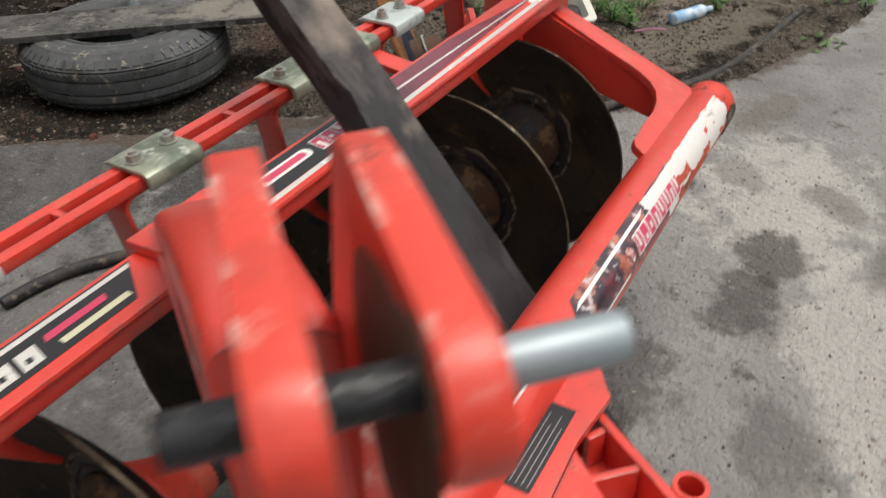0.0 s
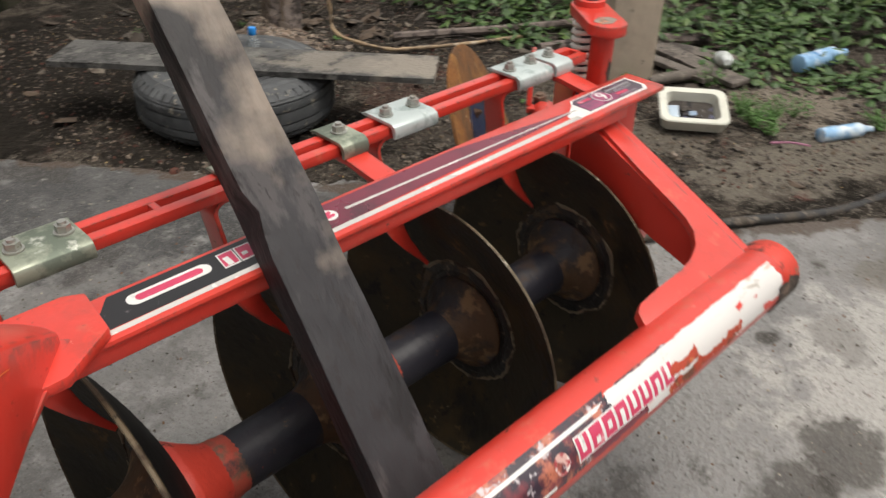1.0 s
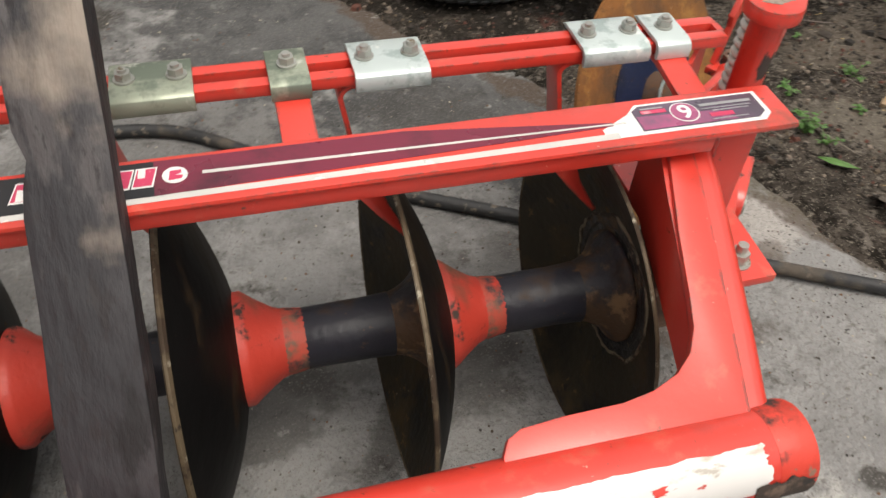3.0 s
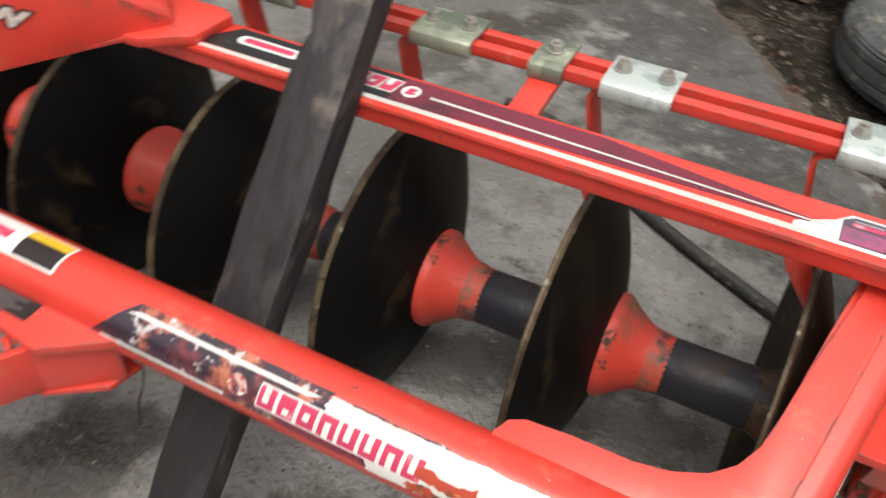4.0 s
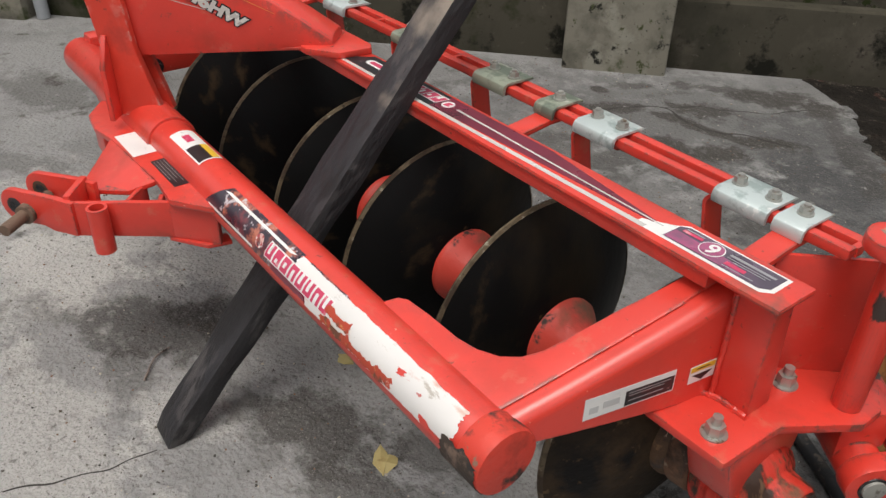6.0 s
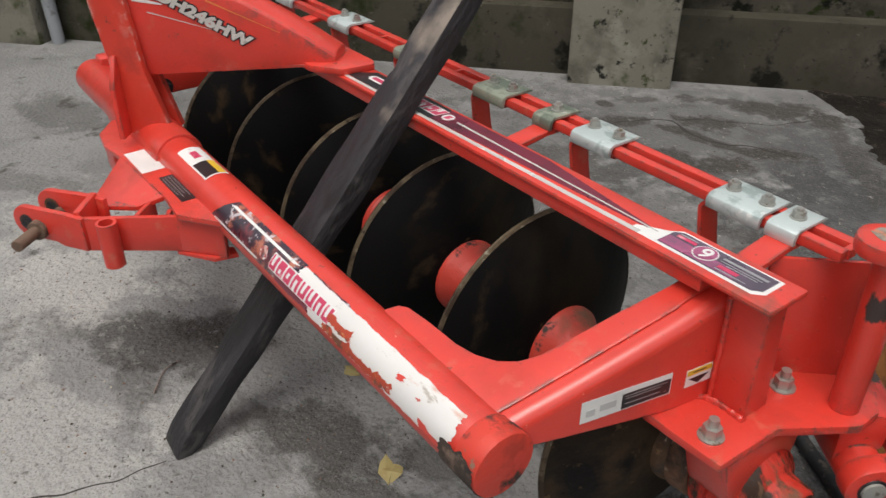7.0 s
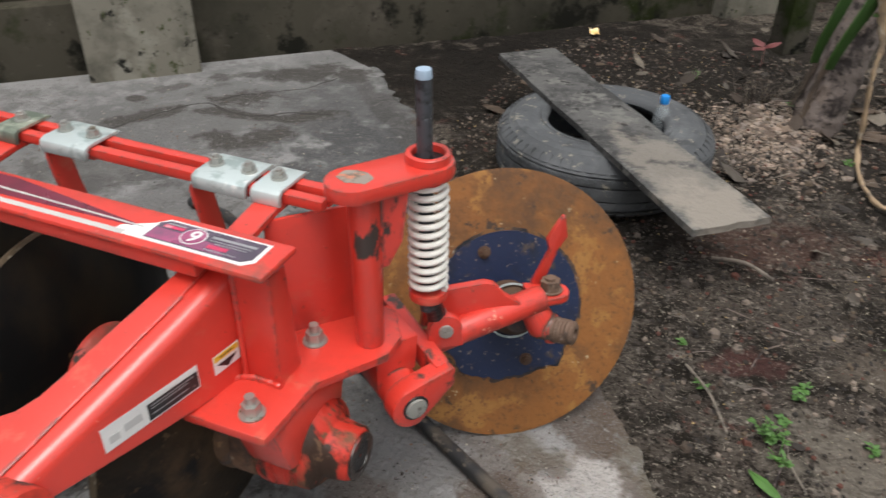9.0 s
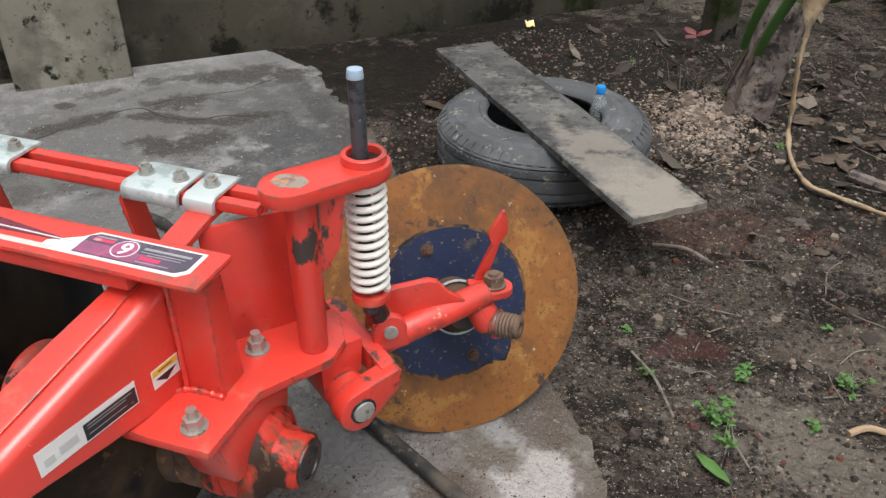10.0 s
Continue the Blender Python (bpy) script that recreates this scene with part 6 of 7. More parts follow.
for i in range(6):
    x = -0.200 + 0.0285 * i
    film("logo_shape", rect(x, x + 0.0265, -0.010, 0.028, 0.006), BZ + 0.0005, label_white, beam)
    film("logo_shape", rect(x + 0.002, x + 0.0245, -0.007, 0.025, 0.006), BZ + 0.0010, label_pink, beam)
    film("logo_shape", rect(x + 0.008, x + 0.017, (-0.007, 0.002, 0.008)[i % 3], (0.014, 0.010, 0.025)[i % 3], 0.001), BZ + 0.0015, label_white, beam)
film("logo_shape", fan(-0.004, 0.008, 0.016, 0, 360, 20)[:-1], BZ + 0.0005, label_white, beam, "round white and red emblem")
film("logo_shape", [(-0.012, -0.002), (0.004, 0.0), (0.006, 0.006), (-0.004, 0.007), (0.004, 0.011), (0.004, 0.017), (-0.01, 0.016)], BZ + 0.0010, label_pink, beam)
film("end_label", [(0.638, -0.026), (0.825, -0.026), (0.84, -0.014), (0.84, 0.030), (0.652, 0.030), (0.638, 0.02)], BZ + 0.0006, material("label_purple", (0.070, 0.052, 0.078), 0.3, spots=[((0.15, 0.08, 0.14), 9.0, 0.5, 0.2, None)], coat=0.6), beam, "dark end label with pink bars")
label_magenta_ = material("label_magenta", (0.36, 0.07, 0.17), 0.3, spots=[((0.16, 0.07, 0.13), 16.0, 0.50, 0.2, None)], coat=0.6)
film("end_label", [(0.640, -0.024), (0.790, -0.024), (0.770, 0.000), (0.640, 0.006)], BZ + 0.0010, label_magenta_, beam)
for x0, x1, y0, y1, m_ in ((0.650, 0.690, 0.010, 0.018, label_pink), (0.652, 0.688, 0.020, 0.023, label_grey), (0.745, 0.830, 0.012, 0.018, label_grey), (0.745, 0.825, 0.005, 0.007, label_grey), (0.752, 0.790, -0.014, -0.005, label_pink), (0.752, 0.81, -0.020, -0.018, label_grey), (0.760, 0.82, -0.001, 0.001, label_grey)):
    film("print_bar", rect(x0, x1, y0, y1), BZ + 0.0014, m_, beam)
# left half of the beam
film("sticker", [(-0.96, -0.030), (-0.615, -0.030), (-0.565, 0.040), (-0.96, 0.040)], BZ, label_black, beam, "black sticker with pale lettering shapes")
film("stripe", [(-0.96, 0.028), (-0.575, 0.028), (-0.570, 0.036), (-0.96, 0.036)], BZ + 0.0005, label_shine, beam)
film("print_bar", rect(-0.715, -0.612, -0.018, -0.008, 0.0), BZ + 0.0005, material("label_cream", (0.62, 0.6, 0.42), 0.5), beam)
film("print_bar", rect(-0.725, -0.635, 0.002, 0.014, 0.006), BZ + 0.0005, label_pink, beam)
for i in range(5):
    x = -0.77 - 0.035 * i
    film("print_bar", rect(x, x + 0.027, -0.020, 0.012, 0.008), BZ + 0.0005, label_shine, beam)
    film("print_bar", rect(x + 0.009, x + 0.018, -0.012, -0.003, 0.003), BZ + 0.0009, label_black, beam)

figure = bpy.data.curves.new("figure", "FONT")
figure.body, figure.size, figure.extrude, figure.offset = "6", 0.043, 0.0002, 0.0008
ob = new("figure_six", figure)
ob.data.materials.append(label_white)
film("logo_shape", fan(0.716, 0.004, 0.0225, 0, 360, 28)[:-1], BZ + 0.0015, label_white, beam, "ring round the numeral")
film("logo_shape", fan(0.716, 0.004, 0.0205, 0, 360, 28)[:-1], BZ + 0.0019, label_magenta_, beam)
ob.matrix_world = Matrix.Translation((0.728, 0.019, BZ + 0.0023)) @ Matrix.Rotation(radians(180), 4, "Z")
ob.parent = beam


def pipe_film(name, x0, x1, a0, a1, lift, mat, label="", skew=0.0, n=10, m_=10, ragged=0.0):
    """A film bent round the main pipe; angles rise from the front (0) to the top (90)."""
    bm = bmesh.new()
    rows = []
    for i in range(m_ + 1):
        row = []
        for j in range(n + 1):
            a = a0 + (a1 - a0) * j / n
            x = x0 + (x1 - x0) * i / m_ + skew * j / n
            if ragged and j in (0, n):
                a += ragged * (noise.noise(Vector((x * 30, j, 1))) * 1.4 + noise.noise(Vector((x * 95, j, 3))) * 0.9)
            if ragged and i in (0, m_):
                x += 0.01 * noise.noise(Vector((i, j * 1.7, 2)))
            r = PIPE_R + lift
            zc = PIPE_Z + 0.02 + (x + 1.45) / 2.15 * -0.026
            yc = PIPE_Y - 0.006 + (x + 1.45) / 2.15 * 0.006
            row.append(bm.verts.new((x, yc - r * math.cos(radians(a)), zc + r * math.sin(radians(a)))))
        rows.append(row)
    for p, q2 in zip(rows, rows[1:]):
        for j in range(n):
            bm.faces.new((p[j], p[j + 1], q2[j + 1], q2[j]))
    return sub(part(name, bm, mat, None, label), main_pipe)


pipe_film("sticker", -0.262, 0.06, 6, 78, 0.0008, flame, "dark flame printed sticker", skew=0.075, m_=24)
pipe_film("sticker", 0.06, 0.285, 4, 46, 0.0008, label_plum, "dark sticker under the lettering", m_=18, ragged=3)
pipe_film("stripe", -0.238, -0.02, 10, 15, 0.0013, label_white, "white stripe")
pipe_film("stripe", -0.20, 0.10, 60, 66, 0.0013, label_white, "", skew=0.02, m_=30)
pipe_film("stripe", 0.16, 0.30, 72, 75, 0.0014, flame, "dark torn edge of the sticker", ragged=1.5, m_=40)
pipe_film("sticker", 0.05, 0.165, 40, 70, 0.0009, flame, "dark flame printed sticker", m_=16, ragged=1.5)
pipe_film("torn_sticker", 0.13, 0.648, 44, 73, 0.0010, torn_white, "torn and scraped white sticker", ragged=1.4, m_=70)
pipe_film("torn_sticker", 0.20, 0.652, 2, 46, 0.0011, torn_white, "torn and scraped white sticker", ragged=1.6, m_=60)
bm = bmesh.new()
pipe_disc = fan(0.000, 0, 0.0150, 0, 360, 20)[:-1]
for x, u in pipe_disc:
    a = radians(33) + u / PIPE_R
    rr = PIPE_R + 0.0024
    bm.verts.new((x, PIPE_Y - rr * math.cos(a), PIPE_Z + 0.004 + rr * math.sin(a)))
bm.faces.new(list(bm.verts))
sub(part("emblem", bm, material("emblem_print", (0.62, 0.40, 0.36), 0.4, spots=[((0.42, 0.06, 0.07), 60.0, 0.50, 0.06, None), ((0.75, 0.72, 0.68), 45.0, 0.57, 0.05, None)]), None, "round white and pink emblem"), main_pipe)


def glyph(x, w, kind):
    """One pink block with a white outline and a white window."""
    t = w * 0.32
    pipe_film("logo_shape", x - 0.003, x + w + 0.003, 18, 53, 0.0015, label_white, skew=0.004, n=6, m_=3)
    pipe_film("logo_shape", x, x + w, 20.5, 50.5, 0.0020, label_pink, skew=0.003, n=6, m_=3)
    lo, hi = {"n": (20.5, 42), "u": (29, 50.5), "s": (30, 41), "r": (25, 34)}[kind]
    pipe_film("logo_shape", x + t, x + w - t, lo, hi, 0.0025, label_white, skew=0.002, n=4, m_=2)


for k, kind in enumerate("ursnuunu"):
    glyph(0.034 + 0.031 * k, 0.025, kind)
scraped = material("scraped_paint", (0.45, 0.06, 0.03), 0.7, spots=[((0.16, 0.06, 0.035), 20.0, 0.48, 0.06, None), ((0.55, 0.30, 0.10), 30.0, 0.56, 0.06, None), ((0.7, 0.6, 0.5), 26.0, 0.62, 0.04, None)], bump=0.2)
pipe_film("scrape", 0.26, 0.47, 3, 18, 0.0020, scraped, "scraped patch of red and brown paint", ragged=7, m_=90)
pipe_film("scrape", 0.27, 0.35, 26, 40, 0.0021, scraped, "", ragged=7, m_=24)
pipe_film("scrape", 0.490, 0.508, 40, 50, 0.0021, red_paint, "", ragged=3, n=5, m_=5)
pipe_film("scrape", 0.45, 0.49, 8, 22, 0.0021, scraped, "", ragged=5, n=6, m_=12)
pipe_film("scrape", 0.575, 0.64, 2, 12, 0.0021, red_paint, "", ragged=6, n=6, m_=14)
grime = material("end_grime", (0.050, 0.034, 0.026), 0.8, spots=[((0.15, 0.10, 0.075), 22.0, 0.54, 0.08, 0.8), ((0.50, 0.045, 0.026), 15.0, 0.60, 0.04, 0.5), ((0.025, 0.020, 0.018), 30.0, 0.56, 0.06, 0.7)], bump=0.4, bump_scale=50)
pipe_film("scuff", 0.632, 0.716, -75, 22, 0.0032, grime, "dark scraped grime under the pipe end", ragged=9, n=24, m_=20)
# warning label on the pipe and plates on the hitch
pipe_film("warning_label", -0.525, -0.345, 60, 120, 0.0008, label_white, "white and yellow warning label", n=10, m_=6)
pipe_film("warning_label", -0.43, -0.35, 64, 114, 0.0013, label_black, n=8, m_=4)
pipe_film("warning_label", -0.43, -0.35, 98, 116, 0.0016, label_yellow, n=4, m_=3)
pipe_film("warning_label", -0.495, -0.455, 80, 98, 0.0013, label_pink, n=4, m_=3)
PZ = 0.5314
film("plate_label", rect(-0.695, -0.553, -0.545, -0.480, 0.0), PZ, label_white, hitch_plate, "blank white label")
film("plate_label", rect(-0.506, -0.350, -0.520, -0.470, 0.0), PZ, label_black, hitch_plate, "black and white type plate")
film("plate_label", rect(-0.504, -0.352, -0.481, -0.472, 0.0), PZ + 0.0005, label_grey, hitch_plate)
for k in range(4):
    film("print_bar", rect(-0.498, -0.39 + 0.02 * (k % 2), -0.515 + 0.008 * k, -0.5138 + 0.008 * k, 0.0), PZ + 0.0005, label_grey, hitch_plate)


FACE = ((-0.30, 0.7215), (-0.22, 0.7385), (-0.16, 0.751), (-0.08, 0.767), (0.0, 0.779))


def arm_film(y0, y1, z0, z1, mat, lift=0.0006, label="", name="arm_label", point=False):
    """A film on the outer face of the end arm."""
    d = Vector((0.062, 0.28, 0)).normalized()
    nrm = Vector((d.y, -d.x, 0))
    bm = bmesh.new()
    vs = []
    for y, z in ((((y0 + y1) / 2, z0), (y1, z1), (y0, z1)) if point else ((y0, z0), (y1, z0), (y1, z1), (y0, z1))):
        for (ya, xa), (yb, xb) in zip(FACE, FACE[1:]):
            if ya <= y <= yb:
                p = Vector((xa + (xb - xa) * (y - ya) / (yb - ya), y, 0)) + nrm * lift
        vs.append(bm.verts.new((p.x, p.y, z + DZ)))
    bm.faces.new(vs)
    ext = bmesh.ops.extrude_face_region(bm, geom=bm.faces[:])
    bmesh.ops.translate(bm, vec=nrm * 0.0004, verts=[v for v in ext["geom"] if isinstance(v, bmesh.types.BMVert)])
    return sub(part(name, bm, mat, None, label), arm)


AL = 0.0012
DZ = -0.014
arm_film(-0.272, -0.096, 0.527, 0.573, label_white, AL, "white and black instruction label")
arm_film(-0.194, -0.098, 0.530, 0.562, label_black, AL + 0.0006)
for k in (1, 3, 4):
    arm_film(-0.188, -0.106 - 0.012 * (k % 2), 0.534 + 0.0055 * k, 0.5352 + 0.0055 * k, label_grey, AL + 0.0011, name="print_bar")
pale_print = material("pale_print", (0.52, 0.52, 0.51), 0.4)
arm_film(-0.262, -0.245, 0.538, 0.552, pale_print, AL + 0.0006, name="print_bar")
arm_film(-0.236, -0.205, 0.542, 0.556, pale_print, AL + 0.0006, name="print_bar")
arm_film(-0.064, -0.006, 0.525, 0.563, label_white, AL, "yellow, white and black warning label")
arm_film(-0.062, -0.008, 0.550, 0.561, label_yellow, AL + 0.0006)
arm_film(-0.058, -0.012, 0.528, 0.543, label_black, AL + 0.0006, point=True)
arm_film(-0.050, -0.020, 0.5545, 0.5565, label_black, AL + 0.0011, name="print_bar")

# model lettering on the strut side
SD = (A1 - A0).normalized()
SN = Vector((SD.y, -SD.x, 0))
slope = Vector((SD.x, SD.y, -0.58)).normalized()
upv = SN.cross(slope)
TXT = Matrix((slope, upv, SN)).transposed().to_4x4()


def lettering(body, start, size, mat, lift):
    cu = bpy.data.curves.new("lettering", "FONT")
    cu.shear = 0.05
    cu.body, cu.size, cu.extrude, cu.offset = body, size, 0.0003, 0.0022 if mat is label_shine else 0.0050
    t = new("lettering", cu)
    t.data.materials.append(mat)
    t.matrix_world = Matrix.Translation(Vector(start) + SN * lift) @ TXT @ Matrix.Rotation(radians(0.5), 4, "Z") @ Matrix.Diagonal((1.36, 1, 1, 1))
    t.parent = strut
    return t


P_T = A0.lerp(A1, 0.285)
T0 = Vector((P_T.x, P_T.y, 0.893)) - (TXT @ Matrix.Rotation(radians(-5), 4, "Z")).to_3x3() @ Vector((0.037, 0, 0))
lettering("DH246HW", T0, 0.039, label_black, 0.0012)
lettering("DH246HW", T0, 0.039, label_shine, 0.0032)


def strut_film(t0, t1, za, zb, h, mat, lift=0.0009):
    bm = bmesh.new()
    p, q2 = A0.lerp(A1, t0) + SN * lift, A0.lerp(A1, t1) + SN * lift
    vs = [bm.verts.new((p.x, p.y, za)), bm.verts.new((q2.x, q2.y, zb)), bm.verts.new((q2.x, q2.y, zb + h * 0.3)), bm.verts.new((p.x, p.y, za + h))]
    bm.faces.new(vs)
    sub(part("stripe", bm, mat), strut)


strut_film(0.19, 0.53, 0.876, 0.822, 0.003, label_shine)
strut_film(0.45, 0.76, 0.905, 0.825, 0.005, material("stripe_orange", (0.75, 0.22, 0.06), 0.35))
strut_film(0.08, 0.36, 0.925, 0.890, 0.040, label_black, 0.0006)
strut_film(0.10, 0.20, 0.932, 0.922, 0.024, label_yellow, 0.0010)
strut_film(0.13, 0.26, 0.905, 0.895, 0.012, label_white, 0.0010)

# ---- plants ----
leaf_green = material("leaf_green", (0.060, 0.112, 0.028), 0.5, spots=[((0.026, 0.060, 0.014), 6.0, 0.5, 0.2, None)], islands=((1, 1, 1), (0.6, 0.8, 0.6), (1.25, 1.15, 0.9), (0.8, 0.95, 0.7), (1.1, 1.2, 1.0), (0.45, 0.6, 0.45)))
weed_green = material("weed_green", (0.075, 0.175, 0.035), 0.5, spots=[((0.05, 0.12, 0.02), 9.0, 0.5, 0.2, None)])
dry_leaf = material("dry_leaf", (0.078, 0.066, 0.054), 0.85, spots=[((0.05, 0.036, 0.026), 12.0, 0.5, 0.15, None), ((0.24, 0.20, 0.15), 18.0, 0.62, 0.08, None)], islands=((1, 1, 1), (0.5, 0.45, 0.42), (1.5, 1.5, 1.45), (0.7, 0.6, 0.55), (1.2, 1.0, 0.85), (0.35, 0.33, 0.33), (2.0, 2.0, 1.9)))
bark = material("palm_bark", (0.185, 0.150, 0.132), 0.9, spots=[((0.028, 0.021, 0.019), 8.0, 0.48, 0.10, None), ((0.20, 0.155, 0.13), 12.0, 0.57, 0.07, None), ((0.03, 0.023, 0.02), 45.0, 0.57, 0.06, None)], bump=1.2, bump_scale=30)
stalk_tan = material("dry_stalk", (0.36, 0.255, 0.155), 0.75, spots=[((0.20, 0.15, 0.105), 12.0, 0.5, 0.12, None), ((0.5, 0.42, 0.32), 20.0, 0.56, 0.1, None), ((0.10, 0.07, 0.05), 40.0, 0.63, 0.06, None)], bump=0.4, bump_scale=30)
rng = random.Random(7)


def leaf(vs, fs, base, heading, lift, length, width, curl=0.25):
    """A pointed leaf of four quads with a fold along its rib."""
    d = Vector((math.cos(heading) * math.cos(lift), math.sin(heading) * math.cos(lift), math.sin(lift)))
    s_ = Vector((-math.sin(heading), math.cos(heading), 0))
    u = d.cross(s_) * -1
    k = len(vs)
    prof = ((0.0, 0.05), (0.35, 1.0), (0.7, 0.75), (1.0, 0.02))
    for a, w in prof:
        c = base + d * length * a + Vector((0, 0, -curl * length * a * a))
        for side_ in (-1, 0, 1):
            vs.append(c + s_ * side_ * width * w / 2 + u * (abs(side_) * width * 0.12))
    for i in range(3):
        for j in range(2):
            fs.append((k + 3 * i + j, k + 3 * i + j + 1, k + 3 * i + j + 4, k + 3 * i + j + 3))


def leafy(name, mat, vs, fs):
    me = bpy.data.meshes.new(name)
    me.from_pydata([tuple(v) for v in vs], [], fs)
    me.materials.append(mat)
    return new(name, me)


def ground_z(x, y):
    return dirt_height(x, y)


vs, fs = [], []
for k in range(9000):
    x, y = rng.uniform(2.5, 7.5), rng.uniform(-0.6, 6.0)
    dens = noise.noise(Vector((x * 0.9, y * 0.9, 5))) + 0.5 * noise.noise(Vector((x * 2.6, y * 2.6, 1)))
    far_ = (x - 2.9) * 0.75 + (y - 1.2) * 0.45
    if y < 1.0 - (x - 2.5) * 0.4 and dens < 0.08:
        continue
    if far_ < 0.1 and dens < (0.02 if y < 0.9 else 0.2) or dens < -0.25 - 0.25 * far_:
        continue
    if 0 < x - 2.3 < 0.9 and 0 < y < 0.85 and dens < 0.18:
        continue
    h = max(0.06, min(0.9, 0.12 + 0.45 * far_)) * rng.uniform(0.15, 1.0) * (0.7 + 0.8 * max(0.0, noise.noise(Vector((x * 3.1, y * 3.1, 8)))))
    base = Vector((x, y, ground_z(x, y)))
    for j in range(3):
        a, big = rng.uniform(0, 6.28), 1.0 + 0.35 * max(0.0, min(1.5, far_))
        leaf(vs, fs, base + Vector((rng.uniform(-.06, .06), rng.uniform(-.06, .06), h * rng.uniform(0.3, 1))), a, rng.uniform(-0.5, 0.8), big * rng.uniform(0.03, 0.09), big * rng.uniform(0.02, 0.05))
tagged(leafy("weeds", leaf_green, vs, fs), "dense green weeds and creepers on the soil", "plants", kind="stuff")


def weed(x, y, n, h, spread, label):
    vs, fs = [], []
    base = Vector((x, y, ground_z(x, y) - 0.005))
    root = thing("weed", (x, y, 0.0), label, "weed", "small weeds")
    bm = bmesh.new()
    for k in range(n):
        a = rng.uniform(0, 6.28)
        top = base + Vector((math.cos(a) * spread * rng.uniform(0.2, 1), math.sin(a) * spread * rng.uniform(0.2, 1), h * rng.uniform(0.5, 1)))
        pipe_path(bm, [base, base.lerp(top, 0.5) + Vector((0, 0, 0.01)), top], 0.0012, 5)
        for j in range(5):
            leaf(vs, fs, base.lerp(top, rng.uniform(0.35, 1.0)), rng.uniform(0, 6.28), rng.uniform(-0.1, 0.6), rng.uniform(0.010, 0.024), rng.uniform(0.006, 0.014))
    adopt(root, part("stem", bm, weed_green), leafy("leaves", weed_green, vs, fs))


for x, y, n, h, sp in ((1.69, 0.72, 9, 0.075, 0.045), (1.72, 0.66, 5, 0.05, 0.05), (1.75, 0.90, 3, 0.04, 0.018), (1.76, 0.95, 3, 0.035, 0.018), (2.02, 0.96, 6, 0.06, 0.05), (1.93, 0.78, 4, 0.03, 0.03), (1.72, 0.80, 3, 0.03, 0.02), (1.45, 1.02, 2, 0.03, 0.015), (1.52, 0.86, 2, 0.03, 0.015), (1.98, 1.22, 2, 0.03, 0.012),
                        (1.17, 3.12, 4, 0.06, 0.05), (2.50, 0.40, 34, 0.12, 0.10), (2.58, 0.50, 26, 0.12, 0.09), (2.46, 0.31, 20, 0.08, 0.08), (2.62, 0.36, 22, 0.12, 0.10), (2.72, 0.32, 14, 0.10, 0.1), (2.84, 0.00, 30, 0.12, 0.12), (2.44, 0.98, 12, 0.10, 0.06), (2.44, 1.22, 5, 0.12, 0.05), (2.28, 1.0, 5, 0.10, 0.05), (2.75, 0.75, 8, 0.14, 0.1), (1.60, 2.85, 5, 0.05, 0.05), (1.86, 2.36, 3, 0.05, 0.03)):
    weed(x, y, n, h, sp, "small green weed growing in the dark soil")
bm = bmesh.new()
vs, fs = [], []
leaf(vs, fs, Vector((1.66, 0.605, 0.004)), -0.75, 0.15, 0.115, 0.032, 0.1)
tagged(leafy("fallen_leaf", weed_green, vs, fs), "long fresh green leaf lying on the soil", "leaf", "fallen leaves")
vs, fs = [], []
leaf(vs, fs, Vector((0.255, -0.355, 0.003)), 2.3, 0.55, 0.11, 0.05, 0.75)
leaf(vs, fs, Vector((0.245, -0.352, 0.003)), 2.6, 0.15, 0.085, 0.04, 0.1)
yellow_leaf = material("yellow_leaf", (0.42, 0.34, 0.14), 0.6, spots=[((0.3, 0.2, 0.07), 12.0, 0.5, 0.2, None)])
tagged(leafy("fallen_leaf", yellow_leaf, vs, fs), "curled yellow leaf lying on the concrete", "leaf", "fallen leaves")
vs, fs = [], []
leaf(vs, fs, Vector((-0.17, -0.22, 0.004)), 0.2, 0.15, 0.06, 0.045, 0.1)
tagged(leafy("fallen_leaf", yellow_leaf, vs, fs), "small dry leaf lying on the concrete", "leaf", "fallen leaves")

# Bright golden sheet added in place of a small sun glint at the wall foot.
gold_glint = material("gold_glint", (0.85, 0.55, 0.20), 0.3, 0.2, spots=[((0.9, 0.8, 0.55), 40.0, 0.5, 0.1, None)])
bm = bmesh.new()
grid_sheet(bm, [-0.024 + 0.006 * k for k in range(9)], [-0.018 + 0.006 * k for k in range(7)], lambda x, y: 0.018 + 0.012 * noise.noise(Vector((x * 60, y * 60, 3))) - 0.25 * (y + 0.018))
for v in bm.verts:
    v.co.z += (v.co.y + 0.018) * 0.9
bmesh.ops.transform(bm, matrix=Matrix.Translation((0.555, 3.50, ground_z(0.555, 3.50))) @ Matrix.Rotation(radians(30), 4, "Z"), verts=bm.verts)
bmesh.ops.solidify(bm, geom=bm.faces[:], thickness=0.0012)
tagged(part("wrapper", bm, gold_glint), "small crumpled golden sheet standing in for a sun glint by the wall", "wrapper")

# leaf litter, pebbles and twigs
vs, fs = [], []
